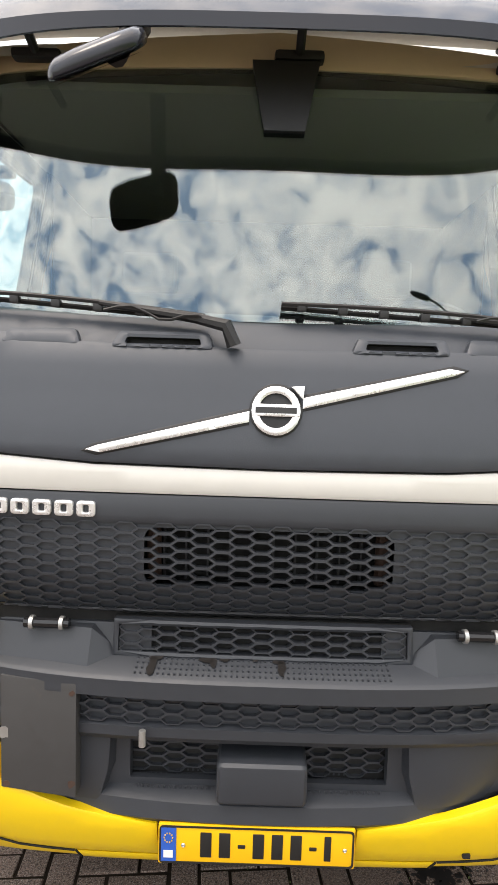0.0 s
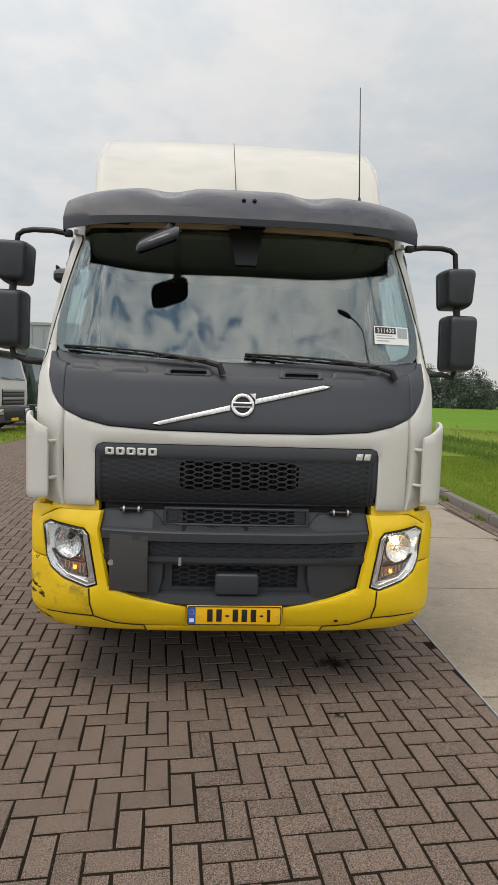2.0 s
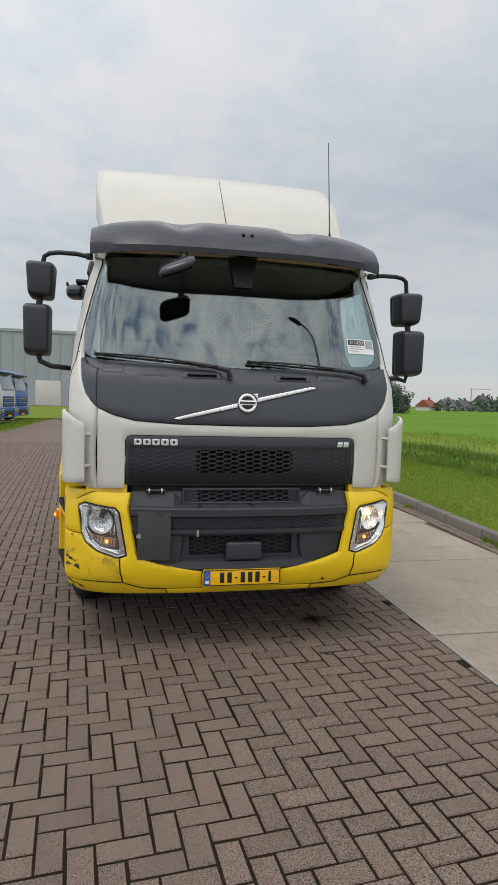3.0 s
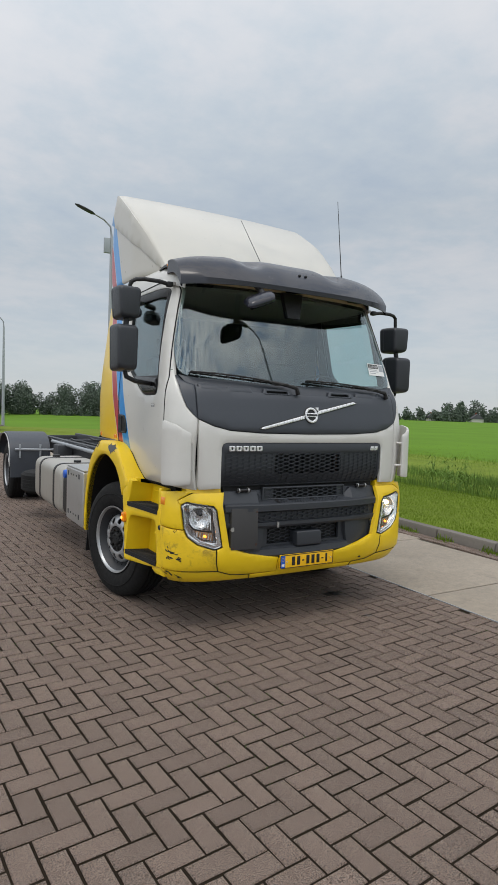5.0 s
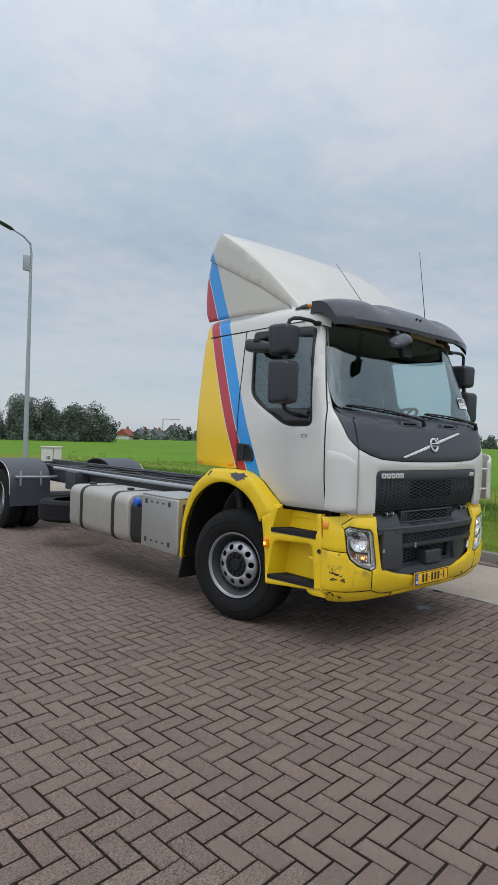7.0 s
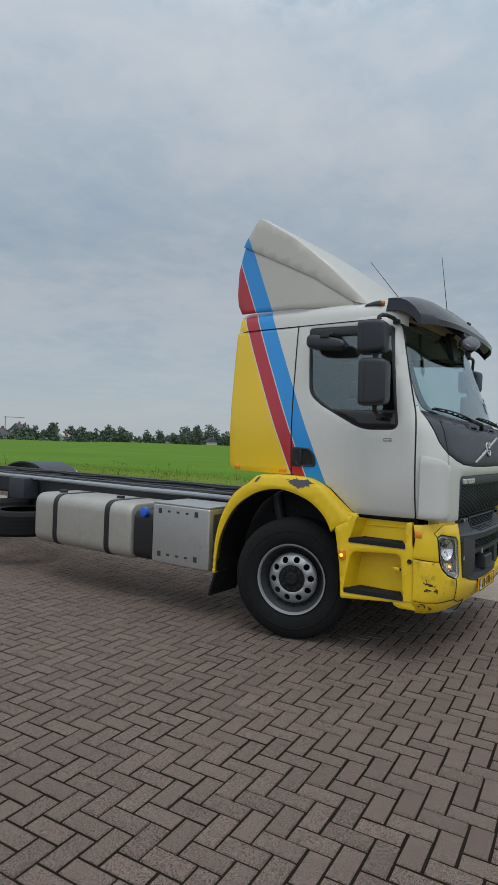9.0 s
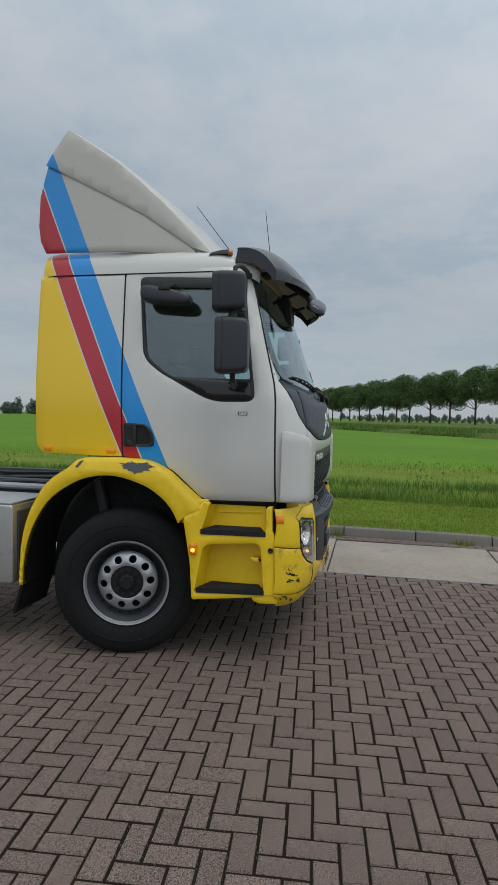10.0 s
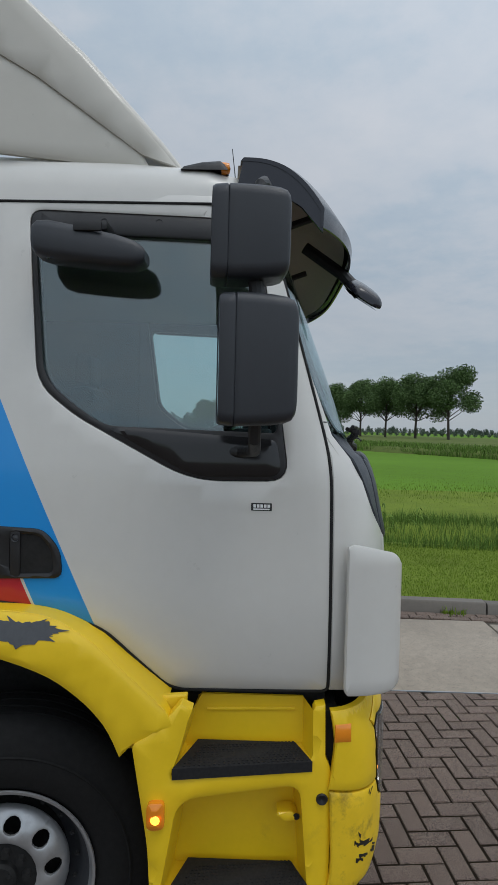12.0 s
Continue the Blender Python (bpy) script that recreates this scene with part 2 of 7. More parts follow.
M = dict(
    livery=livery_band(0.445, ((0.426, BLUE), (0.590, WHITE), (0.600, RED), (0.735, WHITE), (0.745, YELLOW)), "cab_paint"),
    white=mat("white_paint", WHITE, 0.32, vary=0.03, scale=3, coat=0.35, dirt=0.10, dirt_color=(0.42, 0.40, 0.35)),
    cream=mat("cream_paint", (0.62, 0.50, 0.33), 0.45, vary=0.06, scale=4),
    yellow=mat("yellow_paint", (0.82, 0.55, 0.010), 0.42, vary=0.05, scale=4, coat=0.2, dirt=0.35, dirt_color=(0.24, 0.15, 0.03), dirt_edge=0.60),
    yellow_worn=mat("scuffed_yellow", (0.80, 0.53, 0.014), 0.5, vary=0.08, scale=5, dirt=0.85, dirt_color=(0.13, 0.08, 0.025), dirt_edge=0.52),
    grey=mat("grey_plastic", (0.043, 0.049, 0.060), 0.46, vary=0.10, scale=5, bump=0.03, bump_scale=700, dirt=0.12, dirt_color=(0.10, 0.10, 0.10)),
    grey_dark=mat("dark_grey_plastic", (0.030, 0.034, 0.041), 0.45, vary=0.10, scale=5, bump=0.03, bump_scale=700, dirt=0.10, dirt_color=(0.07, 0.07, 0.07)),
    grey_gloss=mat("grey_visor", (0.017, 0.018, 0.026), 0.24, vary=0.05, scale=1.5, coat=0.25, ior=1.4, dirt=0.03, dirt_color=(0.14, 0.13, 0.13)),
    black=mat("black_plastic", (0.010, 0.010, 0.011), 0.5, vary=0.15, scale=8, bump=0.04, bump_scale=500),
    black_gloss=mat("gloss_black", (0.012, 0.012, 0.013), 0.16, vary=0.1),
    mirror_shell=mat("mirror_plastic", (0.024, 0.027, 0.033), 0.40, vary=0.12, scale=8, bump=0.05, bump_scale=900),
    # near-black: carries the shade of gaps, holes and recesses as colour
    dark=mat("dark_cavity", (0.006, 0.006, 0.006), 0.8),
    tread=mat("tread_rubber", (0.007, 0.007, 0.008), 0.85, vary=0.2, scale=12),
    rubber=mat("tyre_rubber", (0.009, 0.009, 0.009), 0.85, vary=0.2, scale=6, bump=0.05, bump_scale=90, dirt=0.06, ior=1.35, dirt_color=(0.05, 0.045, 0.04)),
    rim=mat("silver_rim", (0.40, 0.41, 0.42), 0.40, metal=0.65, vary=0.12, scale=8, dirt=0.35, dirt_color=(0.16, 0.14, 0.12)),
    alu=mat("brushed_alu", (0.46, 0.46, 0.45), 0.42, metal=0.75, vary=0.12, scale=5, dirt=0.35, dirt_color=(0.23, 0.20, 0.17)),
    tank=mat("tank_alu", (0.42, 0.40, 0.36), 0.42, metal=0.45, vary=0.16, scale=4, dirt=0.6, dirt_color=(0.22, 0.19, 0.16)),
    chrome=mat("chrome", (0.80, 0.80, 0.80), 0.12, metal=1.0, vary=0.05),
    silver=mat("silver_badge", (0.74, 0.74, 0.74), 0.28, metal=0.6, vary=0.05),
    mirror=mat("mirror_glass", (0.75, 0.78, 0.8), 0.02, metal=1.0, vary=0.01),
    frame=mat("chassis_paint", (0.035, 0.037, 0.042), 0.55, vary=0.25, scale=7, dirt=0.4),
    plate=mat("plate_yellow", (0.85, 0.47, 0.01), 0.4, vary=0.02),
    plate_blue=mat("plate_blue", (0.02, 0.10, 0.45), 0.4),
    ink=mat("black_ink", (0.012, 0.012, 0.012), 0.5),
    orange=mat("orange_lens", (0.80, 0.25, 0.01), 0.2, vary=0.08, coat=0.5),
    blue_cap=mat("blue_cap", (0.02, 0.12, 0.55), 0.4),
    rust=mat("rusty_steel", (0.06, 0.032, 0.022), 0.8, vary=0.35, scale=20, bump=0.1),
    flap=mat("dull_plate", (0.044, 0.043, 0.043), 0.62, vary=0.2, scale=9, dirt=0.5, dirt_color=(0.085, 0.07, 0.06), dirt_edge=0.6),
    primer=mat("bare_primer", (0.075, 0.080, 0.088), 0.6, vary=0.25, scale=12),
    fabric=mat("seat_cloth", (0.030, 0.031, 0.035), 0.9, vary=0.15, scale=30, bump=0.1),
    beige=mat("cab_lining", (0.034, 0.034, 0.035), 0.8, vary=0.08, scale=8),
    dash=mat("dashboard", (0.030, 0.030, 0.033), 0.65, vary=0.1, scale=12, bump=0.05, bump_scale=500),
    headlining=mat("pale_headlining", (0.48, 0.46, 0.43), 0.9, vary=0.08, scale=8),
    paper=mat("white_paper", (0.75, 0.75, 0.74), 0.6, vary=0.03),
    shield=pane_glass("windscreen_glass", (0.80, 0.87, 0.87), 0.085),
    pane=pane_glass("door_glass", (0.82, 0.91, 0.91), 0.085),
    lens=pane_glass("clear_lens", (0.97, 0.97, 0.97), 0.02),
    # pale brown: daylight passing through the smoked visor is put into this colour
    visor_under_lit=mat("visor_underside", (0.50, 0.45, 0.38), 0.5, vary=0.12, scale=5),
    lamp_white=mat("lamp_inside", (0.80, 0.81, 0.82), 0.14, metal=0.80, vary=0.05, scale=12),
    lamp_amber=mat("amber_reflector", (0.55, 0.30, 0.16), 0.25, metal=0.5, vary=0.15, scale=20),
    lamp_on=glow("lit_bulb", (1.0, 0.70, 0.36), 16.0),
    marker_on=glow("lit_marker", (1.0, 0.36, 0.03), 4.0),
    marker_dim=glow("dim_indicator", (1.0, 0.33, 0.04), 2.2),
    galv=mat("galvanised_steel", (0.33, 0.35, 0.37), 0.5, metal=0.35, vary=0.1, scale=5),
    concrete=mat("concrete", (0.275, 0.235, 0.186), 0.85, vary=0.34, scale=2.2, bump=0.10, bump_scale=180, dirt=0.6, dirt_color=(0.13, 0.115, 0.095), grain=0.2, grain_scale=160),
    kerb=mat("kerb_stone", (0.145, 0.130, 0.112), 0.9, vary=0.2, scale=4, bump=0.12, bump_scale=120, dirt=0.4, dirt_color=(0.07, 0.065, 0.055), per_piece=0.12),
    brick=mat("paving_brick", (0.122, 0.087, 0.069), 0.88, vary=0.16, scale=9, bump=0.16, bump_scale=230, dirt=0.25, dirt_color=(0.075, 0.060, 0.052), per_piece=0.13, grain=0.75, grain_scale=170, ior=1.38),
    sand=mat("joint_sand", (0.020, 0.0155, 0.0115), 0.95, vary=0.45, scale=8, bump=0.1, ior=1.08),
    moss=mat("moss", (0.075, 0.105, 0.03), 0.95, vary=0.3, scale=30),
    oil=mat("oil_stain", (0.018, 0.016, 0.015), 0.35, vary=0.3, scale=8),
    turf=mat("mown_grass", (0.135, 0.185, 0.026), 0.95, vary=0.30, scale=2.2, bump=0.2, bump_scale=70, dirt=0.35, dirt_color=(0.14, 0.15, 0.04), ior=1.15),
    blade=mat("grass_blade", (0.135, 0.205, 0.026), 0.8, vary=0.25, scale=1.2, per_piece=0.35, ior=1.15),
    reed=mat("reed_blade", (0.110, 0.185, 0.038), 0.7, vary=0.25, scale=3, per_piece=0.4, ior=1.15),
    field=mat("field_grass", (0.100, 0.195, 0.020), 0.95, vary=0.24, scale=0.30, bump=0.05, bump_scale=8, ior=1.15),
    crop=mat("crop_leaves", (0.105, 0.135, 0.038), 0.9, vary=0.35, scale=0.5, bump=0.2, bump_scale=9, dirt=0.4, dirt_color=(0.07, 0.10, 0.03), ior=1.15),
    soil=mat("soil", (0.06, 0.05, 0.035), 0.95, vary=0.3, scale=5),
    leaf=mat("tree_leaf", (0.088, 0.140, 0.052), 0.75, vary=0.3, scale=1.2, per_piece=0.45, ior=1.15),
    # paler, greyer leaf: the haze of distance is mixed into its colour
    leaf_hazed=mat("hazed_leaf", (0.115, 0.145, 0.112), 0.95, vary=0.3, scale=0.3, per_piece=0.35, ior=1.15),
    bark=mat("bark", (0.055, 0.045, 0.035), 0.9, vary=0.3, scale=4, bump=0.15, bump_scale=20),
    roof_red=mat("red_tiles", (0.24, 0.065, 0.035), 0.85, vary=0.2, scale=1.0),
    roof_grey=mat("grey_tiles", (0.09, 0.09, 0.10), 0.85, vary=0.2, scale=1.0),
    wall_white=mat("white_render", (0.55, 0.53, 0.49), 0.85, vary=0.1, scale=0.7),
    clad=mat("grey_cladding", (0.30, 0.33, 0.35), 0.6, vary=0.05, scale=0.6),
    truck_glass=mat("truck_windscreen", (0.30, 0.33, 0.34), 0.12, metal=0.55, vary=0.1, scale=2),
    truck_green=mat("dark_green_paint", (0.010, 0.035, 0.022), 0.35, coat=0.3),
    truck_blue=mat("blue_truck_paint", (0.025, 0.12, 0.40), 0.35, coat=0.3),
    truck_navy=mat("dark_grey_paint", (0.05, 0.05, 0.055), 0.35, coat=0.3),
)



def add_specks(m, color, scale, edge, amount):
    """Small pale stones in a surface's colour."""
    ns, ls = m.node_tree.nodes, m.node_tree.links
    p = ns["Principled BSDF"]
    base = p.inputs["Base Color"].links[0].from_socket
    coord = ns.new("ShaderNodeTexCoord")
    n = node(ns, "ShaderNodeTexNoise", Scale=scale, Detail=1.0, Roughness=0.5)
    ls.new(coord.outputs["Object"], n.inputs["Vector"])
    cut = node(ns, "ShaderNodeMapRange")
    for key, v in zip(("From Min", "From Max", "To Min", "To Max"), (edge, edge + 0.07, 0.0, amount)):
        cut.inputs[key].default_value = v
    ls.new(n.outputs["Fac"], cut.inputs["Value"])
    mix = ns.new("ShaderNodeMixRGB")
    mix.inputs["Color2"].default_value = (*color, 1)
    ls.new(cut.outputs[0], mix.inputs["Fac"])
    ls.new(base, mix.inputs["Color1"])
    ls.new(mix.outputs[0], p.inputs["Base Color"])


add_specks(M["brick"], (0.36, 0.32, 0.28), 300, 0.60, 0.8)
add_specks(M["brick"], (0.25, 0.21, 0.18), 150, 0.62, 0.7)
add_specks(M["brick"], (0.030, 0.022, 0.018), 120, 0.60, 0.75)
add_specks(M["concrete"], (0.11, 0.095, 0.08), 55, 0.62, 0.5)

# ---- mesh helpers ----


def link_mesh(name, bm, material, parent=None, label="", smooth=True, angle=35):
    bmesh.ops.recalc_face_normals(bm, faces=bm.faces)
    me = bpy.data.meshes.new(name)
    for f in bm.faces:
        f.smooth = smooth
    if smooth:
        limit = radians(angle)
        for e in bm.edges:
            if len(e.link_faces) == 2 and e.calc_face_angle(0) > limit:
                e.smooth = False
    bm.to_mesh(me)
    bm.free()
    me.materials.append(material)
    ob = new(name, me)
    if parent is not None:
        ob.parent = parent
        ob.matrix_parent_inverse = Matrix()
    if label:
        ob["label"] = label
    return ob


def part(name, bm, material, parent, label="", **k):
    return link_mesh(name, bm, material, parent, label, **k)


def empty(name, label, category, group="", kind=""):
    ob = new(name)
    return tagged(ob, label, category, group, kind)


def box(x0, x1, y0, y1, z0, z1, bevel=0.0, seg=2, bm=None):
    b = bmesh.new()
    bmesh.ops.create_cube(b, size=1)
    for v in b.verts:
        v.co = Vector(((x0 + x1) / 2 + v.co.x * (x1 - x0), (y0 + y1) / 2 + v.co.y * (y1 - y0), (z0 + z1) / 2 + v.co.z * (z1 - z0)))
    if bevel:
        bmesh.ops.bevel(b, geom=b.edges[:], offset=bevel, segments=seg, affect="EDGES", profile=0.6)
    return join(bm, b)


def join(bm, other):
    """Adds other's geometry to bm (or returns other)."""
    if bm is None:
        return other
    me = bpy.data.meshes.new("tmp")
    other.to_mesh(me)
    other.free()
    bm.from_mesh(me)
    bpy.data.meshes.remove(me)
    return bm


def loft(rings, closed=True, caps=True, bm=None):
    """Joins rings of equally many points."""
    b = bmesh.new()
    vs = [[b.verts.new(p) for p in ring] for ring in rings]
    n = len(rings[0])
    for a, c in zip(vs, vs[1:]):
        for i in range(n if closed else n - 1):
            j = (i + 1) % n
            b.faces.new((a[i], a[j], c[j], c[i]))
    if caps and closed:
        b.faces.new(vs[0][::-1])
        b.faces.new(vs[-1])
    return join(bm, b)


def tube(points, radius, sides=10, bm=None):
    """A round bar along points; radius may be a list."""
    pts = [Vector(p) for p in points]
    rings = []
    up = Vector((0.31, 0.17, 0.93))
    for i, p in enumerate(pts):
        d = (pts[min(i + 1, len(pts) - 1)] - pts[max(i - 1, 0)]).normalized()
        a = d.cross(up)
        if a.length < 0.05:
            a = d.cross(Vector((1, 0, 0)))
        a.normalize()
        c = d.cross(a)
        r = radius[i] if isinstance(radius, (list, tuple)) else radius
        rings.append([p + r * (math.cos(2 * math.pi * k / sides) * a + math.sin(2 * math.pi * k / sides) * c) for k in range(sides)])
    return loft(rings, bm=bm)


def lathe(profile, centre, axis="x", sides=48, bm=None, closed=False):
    """Turns (along, radius) pairs round an axis through centre."""
    rings = []
    for along, r in profile:
        ring = []
        for k in range(sides):
            a = 2 * math.pi * k / sides
            c, s = r * math.cos(a), r * math.sin(a)
            ring.append({"x": (along, c, s), "y": (c, along, s), "z": (c, s, along)}[axis])
        rings.append([Vector(centre) + Vector(p) for p in ring])
    b = bmesh.new()
    vs = [[b.verts.new(p) for p in ring] for ring in rings]
    pairs = list(zip(vs, vs[1:])) + ([(vs[-1], vs[0])] if closed else [])
    for a, c in pairs:
        for i in range(sides):
            j = (i + 1) % sides
            b.faces.new((a[i], a[j], c[j], c[i]))
    return join(bm, b)


def rounded(poly, radii, seg=5):
    """Rounds a polygon's corners; radii: one number or one for each corner."""
    n, out = len(poly), []
    for i, p in enumerate(poly):
        r = radii[i] if isinstance(radii, (list, tuple)) else radii
        a, p, c = Vector(poly[i - 1]), Vector(p), Vector(poly[(i + 1) % n])
        u, v = a - p, c - p
        r = min(r, u.length * 0.45, v.length * 0.45)
        if r < 1e-4:
            out.append(tuple(p))
            continue
        s, e = p + u.normalized() * r, p + v.normalized() * r
        for k in range(seg + 1):
            t = k / seg
            out.append(tuple((1 - t) ** 2 * s + 2 * t * (1 - t) * p + t * t * e))
    return out


def inset(poly, d):
    """Moves a polygon's edges inwards by d (roughly)."""
    n = len(poly)
    area = sum(poly[i][0] * poly[(i + 1) % n][1] - poly[(i + 1) % n][0] * poly[i][1] for i in range(n))
    sign = 1 if area > 0 else -1
    out = []
    for i in range(n):
        a, p, c = Vector(poly[i - 1]), Vector(poly[i]), Vector(poly[(i + 1) % n])
        e1, e2 = (p - a), (c - p)
        e1 = e1.normalized() if e1.length > 1e-9 else e2.normalized()
        e2 = e2.normalized() if e2.length > 1e-9 else e1
        n1, n2 = Vector((-e1.y, e1.x)), Vector((-e2.y, e2.x))
        m = n1 + n2
        m = m.normalized() if m.length > 1e-6 else n1
        out.append(tuple(p + sign * m * d / max(0.5, m.dot(n1))))
    return out


def inside(p, poly):
    x, y, hit = p[0], p[1], False
    for i in range(len(poly)):
        (x0, y0), (x1, y1) = poly[i - 1], poly[i]
        if (y0 > y) != (y1 > y) and x < (x1 - x0) * (y - y0) / (y1 - y0) + x0:
            hit = not hit
    return hit


def divide(poly, step):
    out = []
    for i, p in enumerate(poly):
        q = poly[(i + 1) % len(poly)]
        n = max(1, int(math.hypot(q[0] - p[0], q[1] - p[1]) / step))
        out += [(p[0] + (q[0] - p[0]) * k / n, p[1] + (q[1] - p[1]) * k / n) for k in range(n)]
    return out


def skin(poly, place, depth=0.02, step=0.05, holes=(), soft=0.004, bm=None, out=0.0):
    """A curved panel: a flat outline (u, v), laid on the surface place(u, v, d), d metres proud of it, with thickness and softened edges."""
    from mathutils.geometry import delaunay_2d_cdt
    outer = divide(poly, step)
    loops = [outer] + [divide(h, step) for h in holes]
    verts, faces_in, edges_in = [], [], []
    for loop in loops:
        n = len(verts)
        if n == 0:
            faces_in.append(list(range(len(loop))))
        else:
            edges_in += [(n + k, n + (k + 1) % len(loop)) for k in range(len(loop))]
        verts += [Vector(p) for p in loop]
    rim = len(verts)
    if soft:
        for i, loop in enumerate(loops):
            verts += [Vector(p) for p in inset(loop, 2 * soft if i == 0 else -2 * soft)]
    us, vs = [p[0] for p in outer], [p[1] for p in outer]
    for i in range(1, int((max(us) - min(us)) / step) + 1):
        for j in range(1, int((max(vs) - min(vs)) / step) + 1):
            p = (min(us) + i * step, min(vs) + j * step)
            if inside(p, inset(outer, step * 0.4)) and not any(inside(p, inset(h, -step * 0.4)) for h in loops[1:]):
                verts.append(Vector(p))
    got, _, tris, origin, _, _ = delaunay_2d_cdt(verts, edges_in, faces_in, 1, 1e-6)
    if holes:
        tris = [t for t in tris if not any(inside((got[t[0]] + got[t[1]] + got[t[2]]) / 3, h) for h in loops[1:])]
    edge_ids = set(range(rim))
    b = bmesh.new()
    top, low = [], []
    for i, p in enumerate(got):
        at_rim = any(o in edge_ids for o in origin[i]) and soft
        top.append(b.verts.new(place(p.x, p.y, out - (soft if at_rim else 0))))
        low.append(b.verts.new(place(p.x, p.y, out - depth)))
    count = {}
    for t in tris:
        b.faces.new([top[i] for i in t])
        b.faces.new([low[i] for i in reversed(t)])
        for a, c in zip(t, list(t[1:]) + [t[0]]):
            count[(a, c)] = 1
    for a, c in count:
        if (c, a) not in count:
            b.faces.new((top[c], top[a], low[a], low[c]))
    loose = [v for v in b.verts if not v.link_faces]
    bmesh.ops.delete(b, geom=loose, context="VERTS")
    return join(bm, b)


def plate_xz(poly, y0, y1, bm=None, bevel=0.0):
    """An outline in x, z with depth from y0 to y1."""
    b = bmesh.new()
    f = b.faces.new([b.verts.new((p[0], y0, p[1])) for p in poly])
    ext = bmesh.ops.extrude_face_region(b, geom=[f])
    for v in ext["geom"]:
        if isinstance(v, bmesh.types.BMVert):
            v.co.y = y1
    if bevel:
        bmesh.ops.bevel(b, geom=b.edges[:], offset=bevel, segments=2, affect="EDGES")
    return join(bm, b)


def plate_yz(poly, x0, x1, bm=None, bevel=0.0):
    b = plate_xz(poly, x0, x1, bevel=bevel)
    for v in b.verts:
        v.co = Vector((v.co.y, v.co.x, v.co.z))
    return join(bm, b)


def arc(cx, cy, r, a0, a1, n=12):
    return [(cx + r * math.cos(radians(a0 + (a1 - a0) * k / n)), cy + r * math.sin(radians(a0 + (a1 - a0) * k / n))) for k in range(n + 1)]


# ---- shape of the cab ----

def lerp_table(v, table):
    """Smooth monotone value between the (key, value) pairs of a table."""
    if v <= table[0][0]:
        return table[0][1]
    if v >= table[-1][0]:
        return table[-1][1]
    n = len(table)
    i = max(k for k in range(n - 1) if v >= table[k][0])
    step = [(table[k + 1][1] - table[k][1]) / (table[k + 1][0] - table[k][0]) for k in range(n - 1)]

    def slope(k):
        if k == 0 or k == n - 1:
            return step[min(k, n - 2)]
        p, q = step[k - 1], step[k]
        return 0.0 if p * q <= 0 else 2 * p * q / (p + q)

    (x0, y0), (x1, y1) = table[i], table[i + 1]
    h = x1 - x0
    t = (v - x0) / h
    return (2 * t ** 3 - 3 * t ** 2 + 1) * y0 + (t ** 3 - 2 * t ** 2 + t) * h * slope(i) + (3 * t ** 2 - 2 * t ** 3) * y1 + (t ** 3 - t ** 2) * h * slope(i + 1)


HALF_WIDTH = [(1.08, 1.09), (1.14, 1.112), (1.25, 1.135), (1.42, 1.15), (1.75, 1.152), (1.95, 1.14), (2.3, 1.10), (2.66, 1.052), (2.74, 1.036), (2.80, 1.02), (2.86, 0.985), (2.90, 0.94)]
FRONT = [(1.05, 0.012), (1.5, 0.014), (1.58, 0.018), (1.7, 0.042), (1.8, 0.064), (1.86, 0.09), (1.90, 0.122), (1.93, 0.1429), (1.96, 0.1538), (2.13, 0.2155), (2.43, 0.3244), (2.68, 0.4152), (2.9, 0.495)]
CORNER = 0.38


def half_width(z):
    return lerp_table(z, HALF_WIDTH)


def front(z):
    return lerp_table(z, FRONT)


def side_x(y, z):
    """Half width of the cab at y, z: straight sides and rounded front corners."""
    w, f = half_width(z), front(z)
    t = (f + CORNER - y) / CORNER
    if t <= 0:
        back = max(0.0, y - 1.75)
        return w - 0.25 * back * back
    return w * max(0.0, 1 - min(t, 1) ** 4) ** 0.25


def front_y(x, z):
    """Where the cab's front stands at x, z."""
    w, f = half_width(z), front(z)
    return f + CORNER - CORNER * max(0.0, 1 - min(1.0, abs(x) / w) ** 4) ** 0.25


BUMPER_W, BUMPER_C = 1.165, 0.29
BUMPER_FRONT = [(0.36, 0.10), (0.42, 0.055), (0.50, 0.02), (0.60, 0.0), (0.95, 0.0), (1.08, 0.03), (1.18, 0.06)]


def on_side(s):
    return lambda y, z, d: (s * (side_x(y, z) + d), y, z)


def on_front(x, z, d):
    return (x, front_y(x, z) - d, z)


def on_glass(x, z, d):
    """The windscreen: one even rake from the cowl to the visor and a gentle bow across."""
    edge, bow = front_y(x, z) - front(z), 0.060 * x * x
    return (x, (edge ** 6 + bow ** 6) ** (1 / 6) + 0.1538 + 0.3632 * (z - 1.96) - d, z)


def on_corner(s):
    """Round the front corner of the cab: an angle from the middle of the front (0) to the side (90 degrees)."""
    def place(a, z, d):
        a = min(max(a, 0.0), math.pi / 2)
        w, f = half_width(z), front(z)
        return (s * (w * math.sin(a) ** 0.5 + d * math.sin(a)), f + CORNER - CORNER * math.cos(a) ** 0.5 - d * math.cos(a), z)
    return place


def corner_at_x(x, z):
    return math.asin(min(1, (x / half_width(z)) ** 2))


def corner_at_y(y, z):
    return math.acos(min(1, max(0, (front(z) + CORNER - y) / CORNER) ** 2))


def on_bumper(s):
    def place(a, z, d):
        a = min(max(a, 0.0), math.pi / 2)
        f = lerp_table(z, BUMPER_FRONT)
        w = BUMPER_W - 0.6 * max(0, 0.5 - z)
        return (s * (w * math.sin(a) ** 0.61 + d * math.sin(a)), f + BUMPER_C - BUMPER_C * math.cos(a) ** 0.61 - d * math.cos(a), z)
    return place


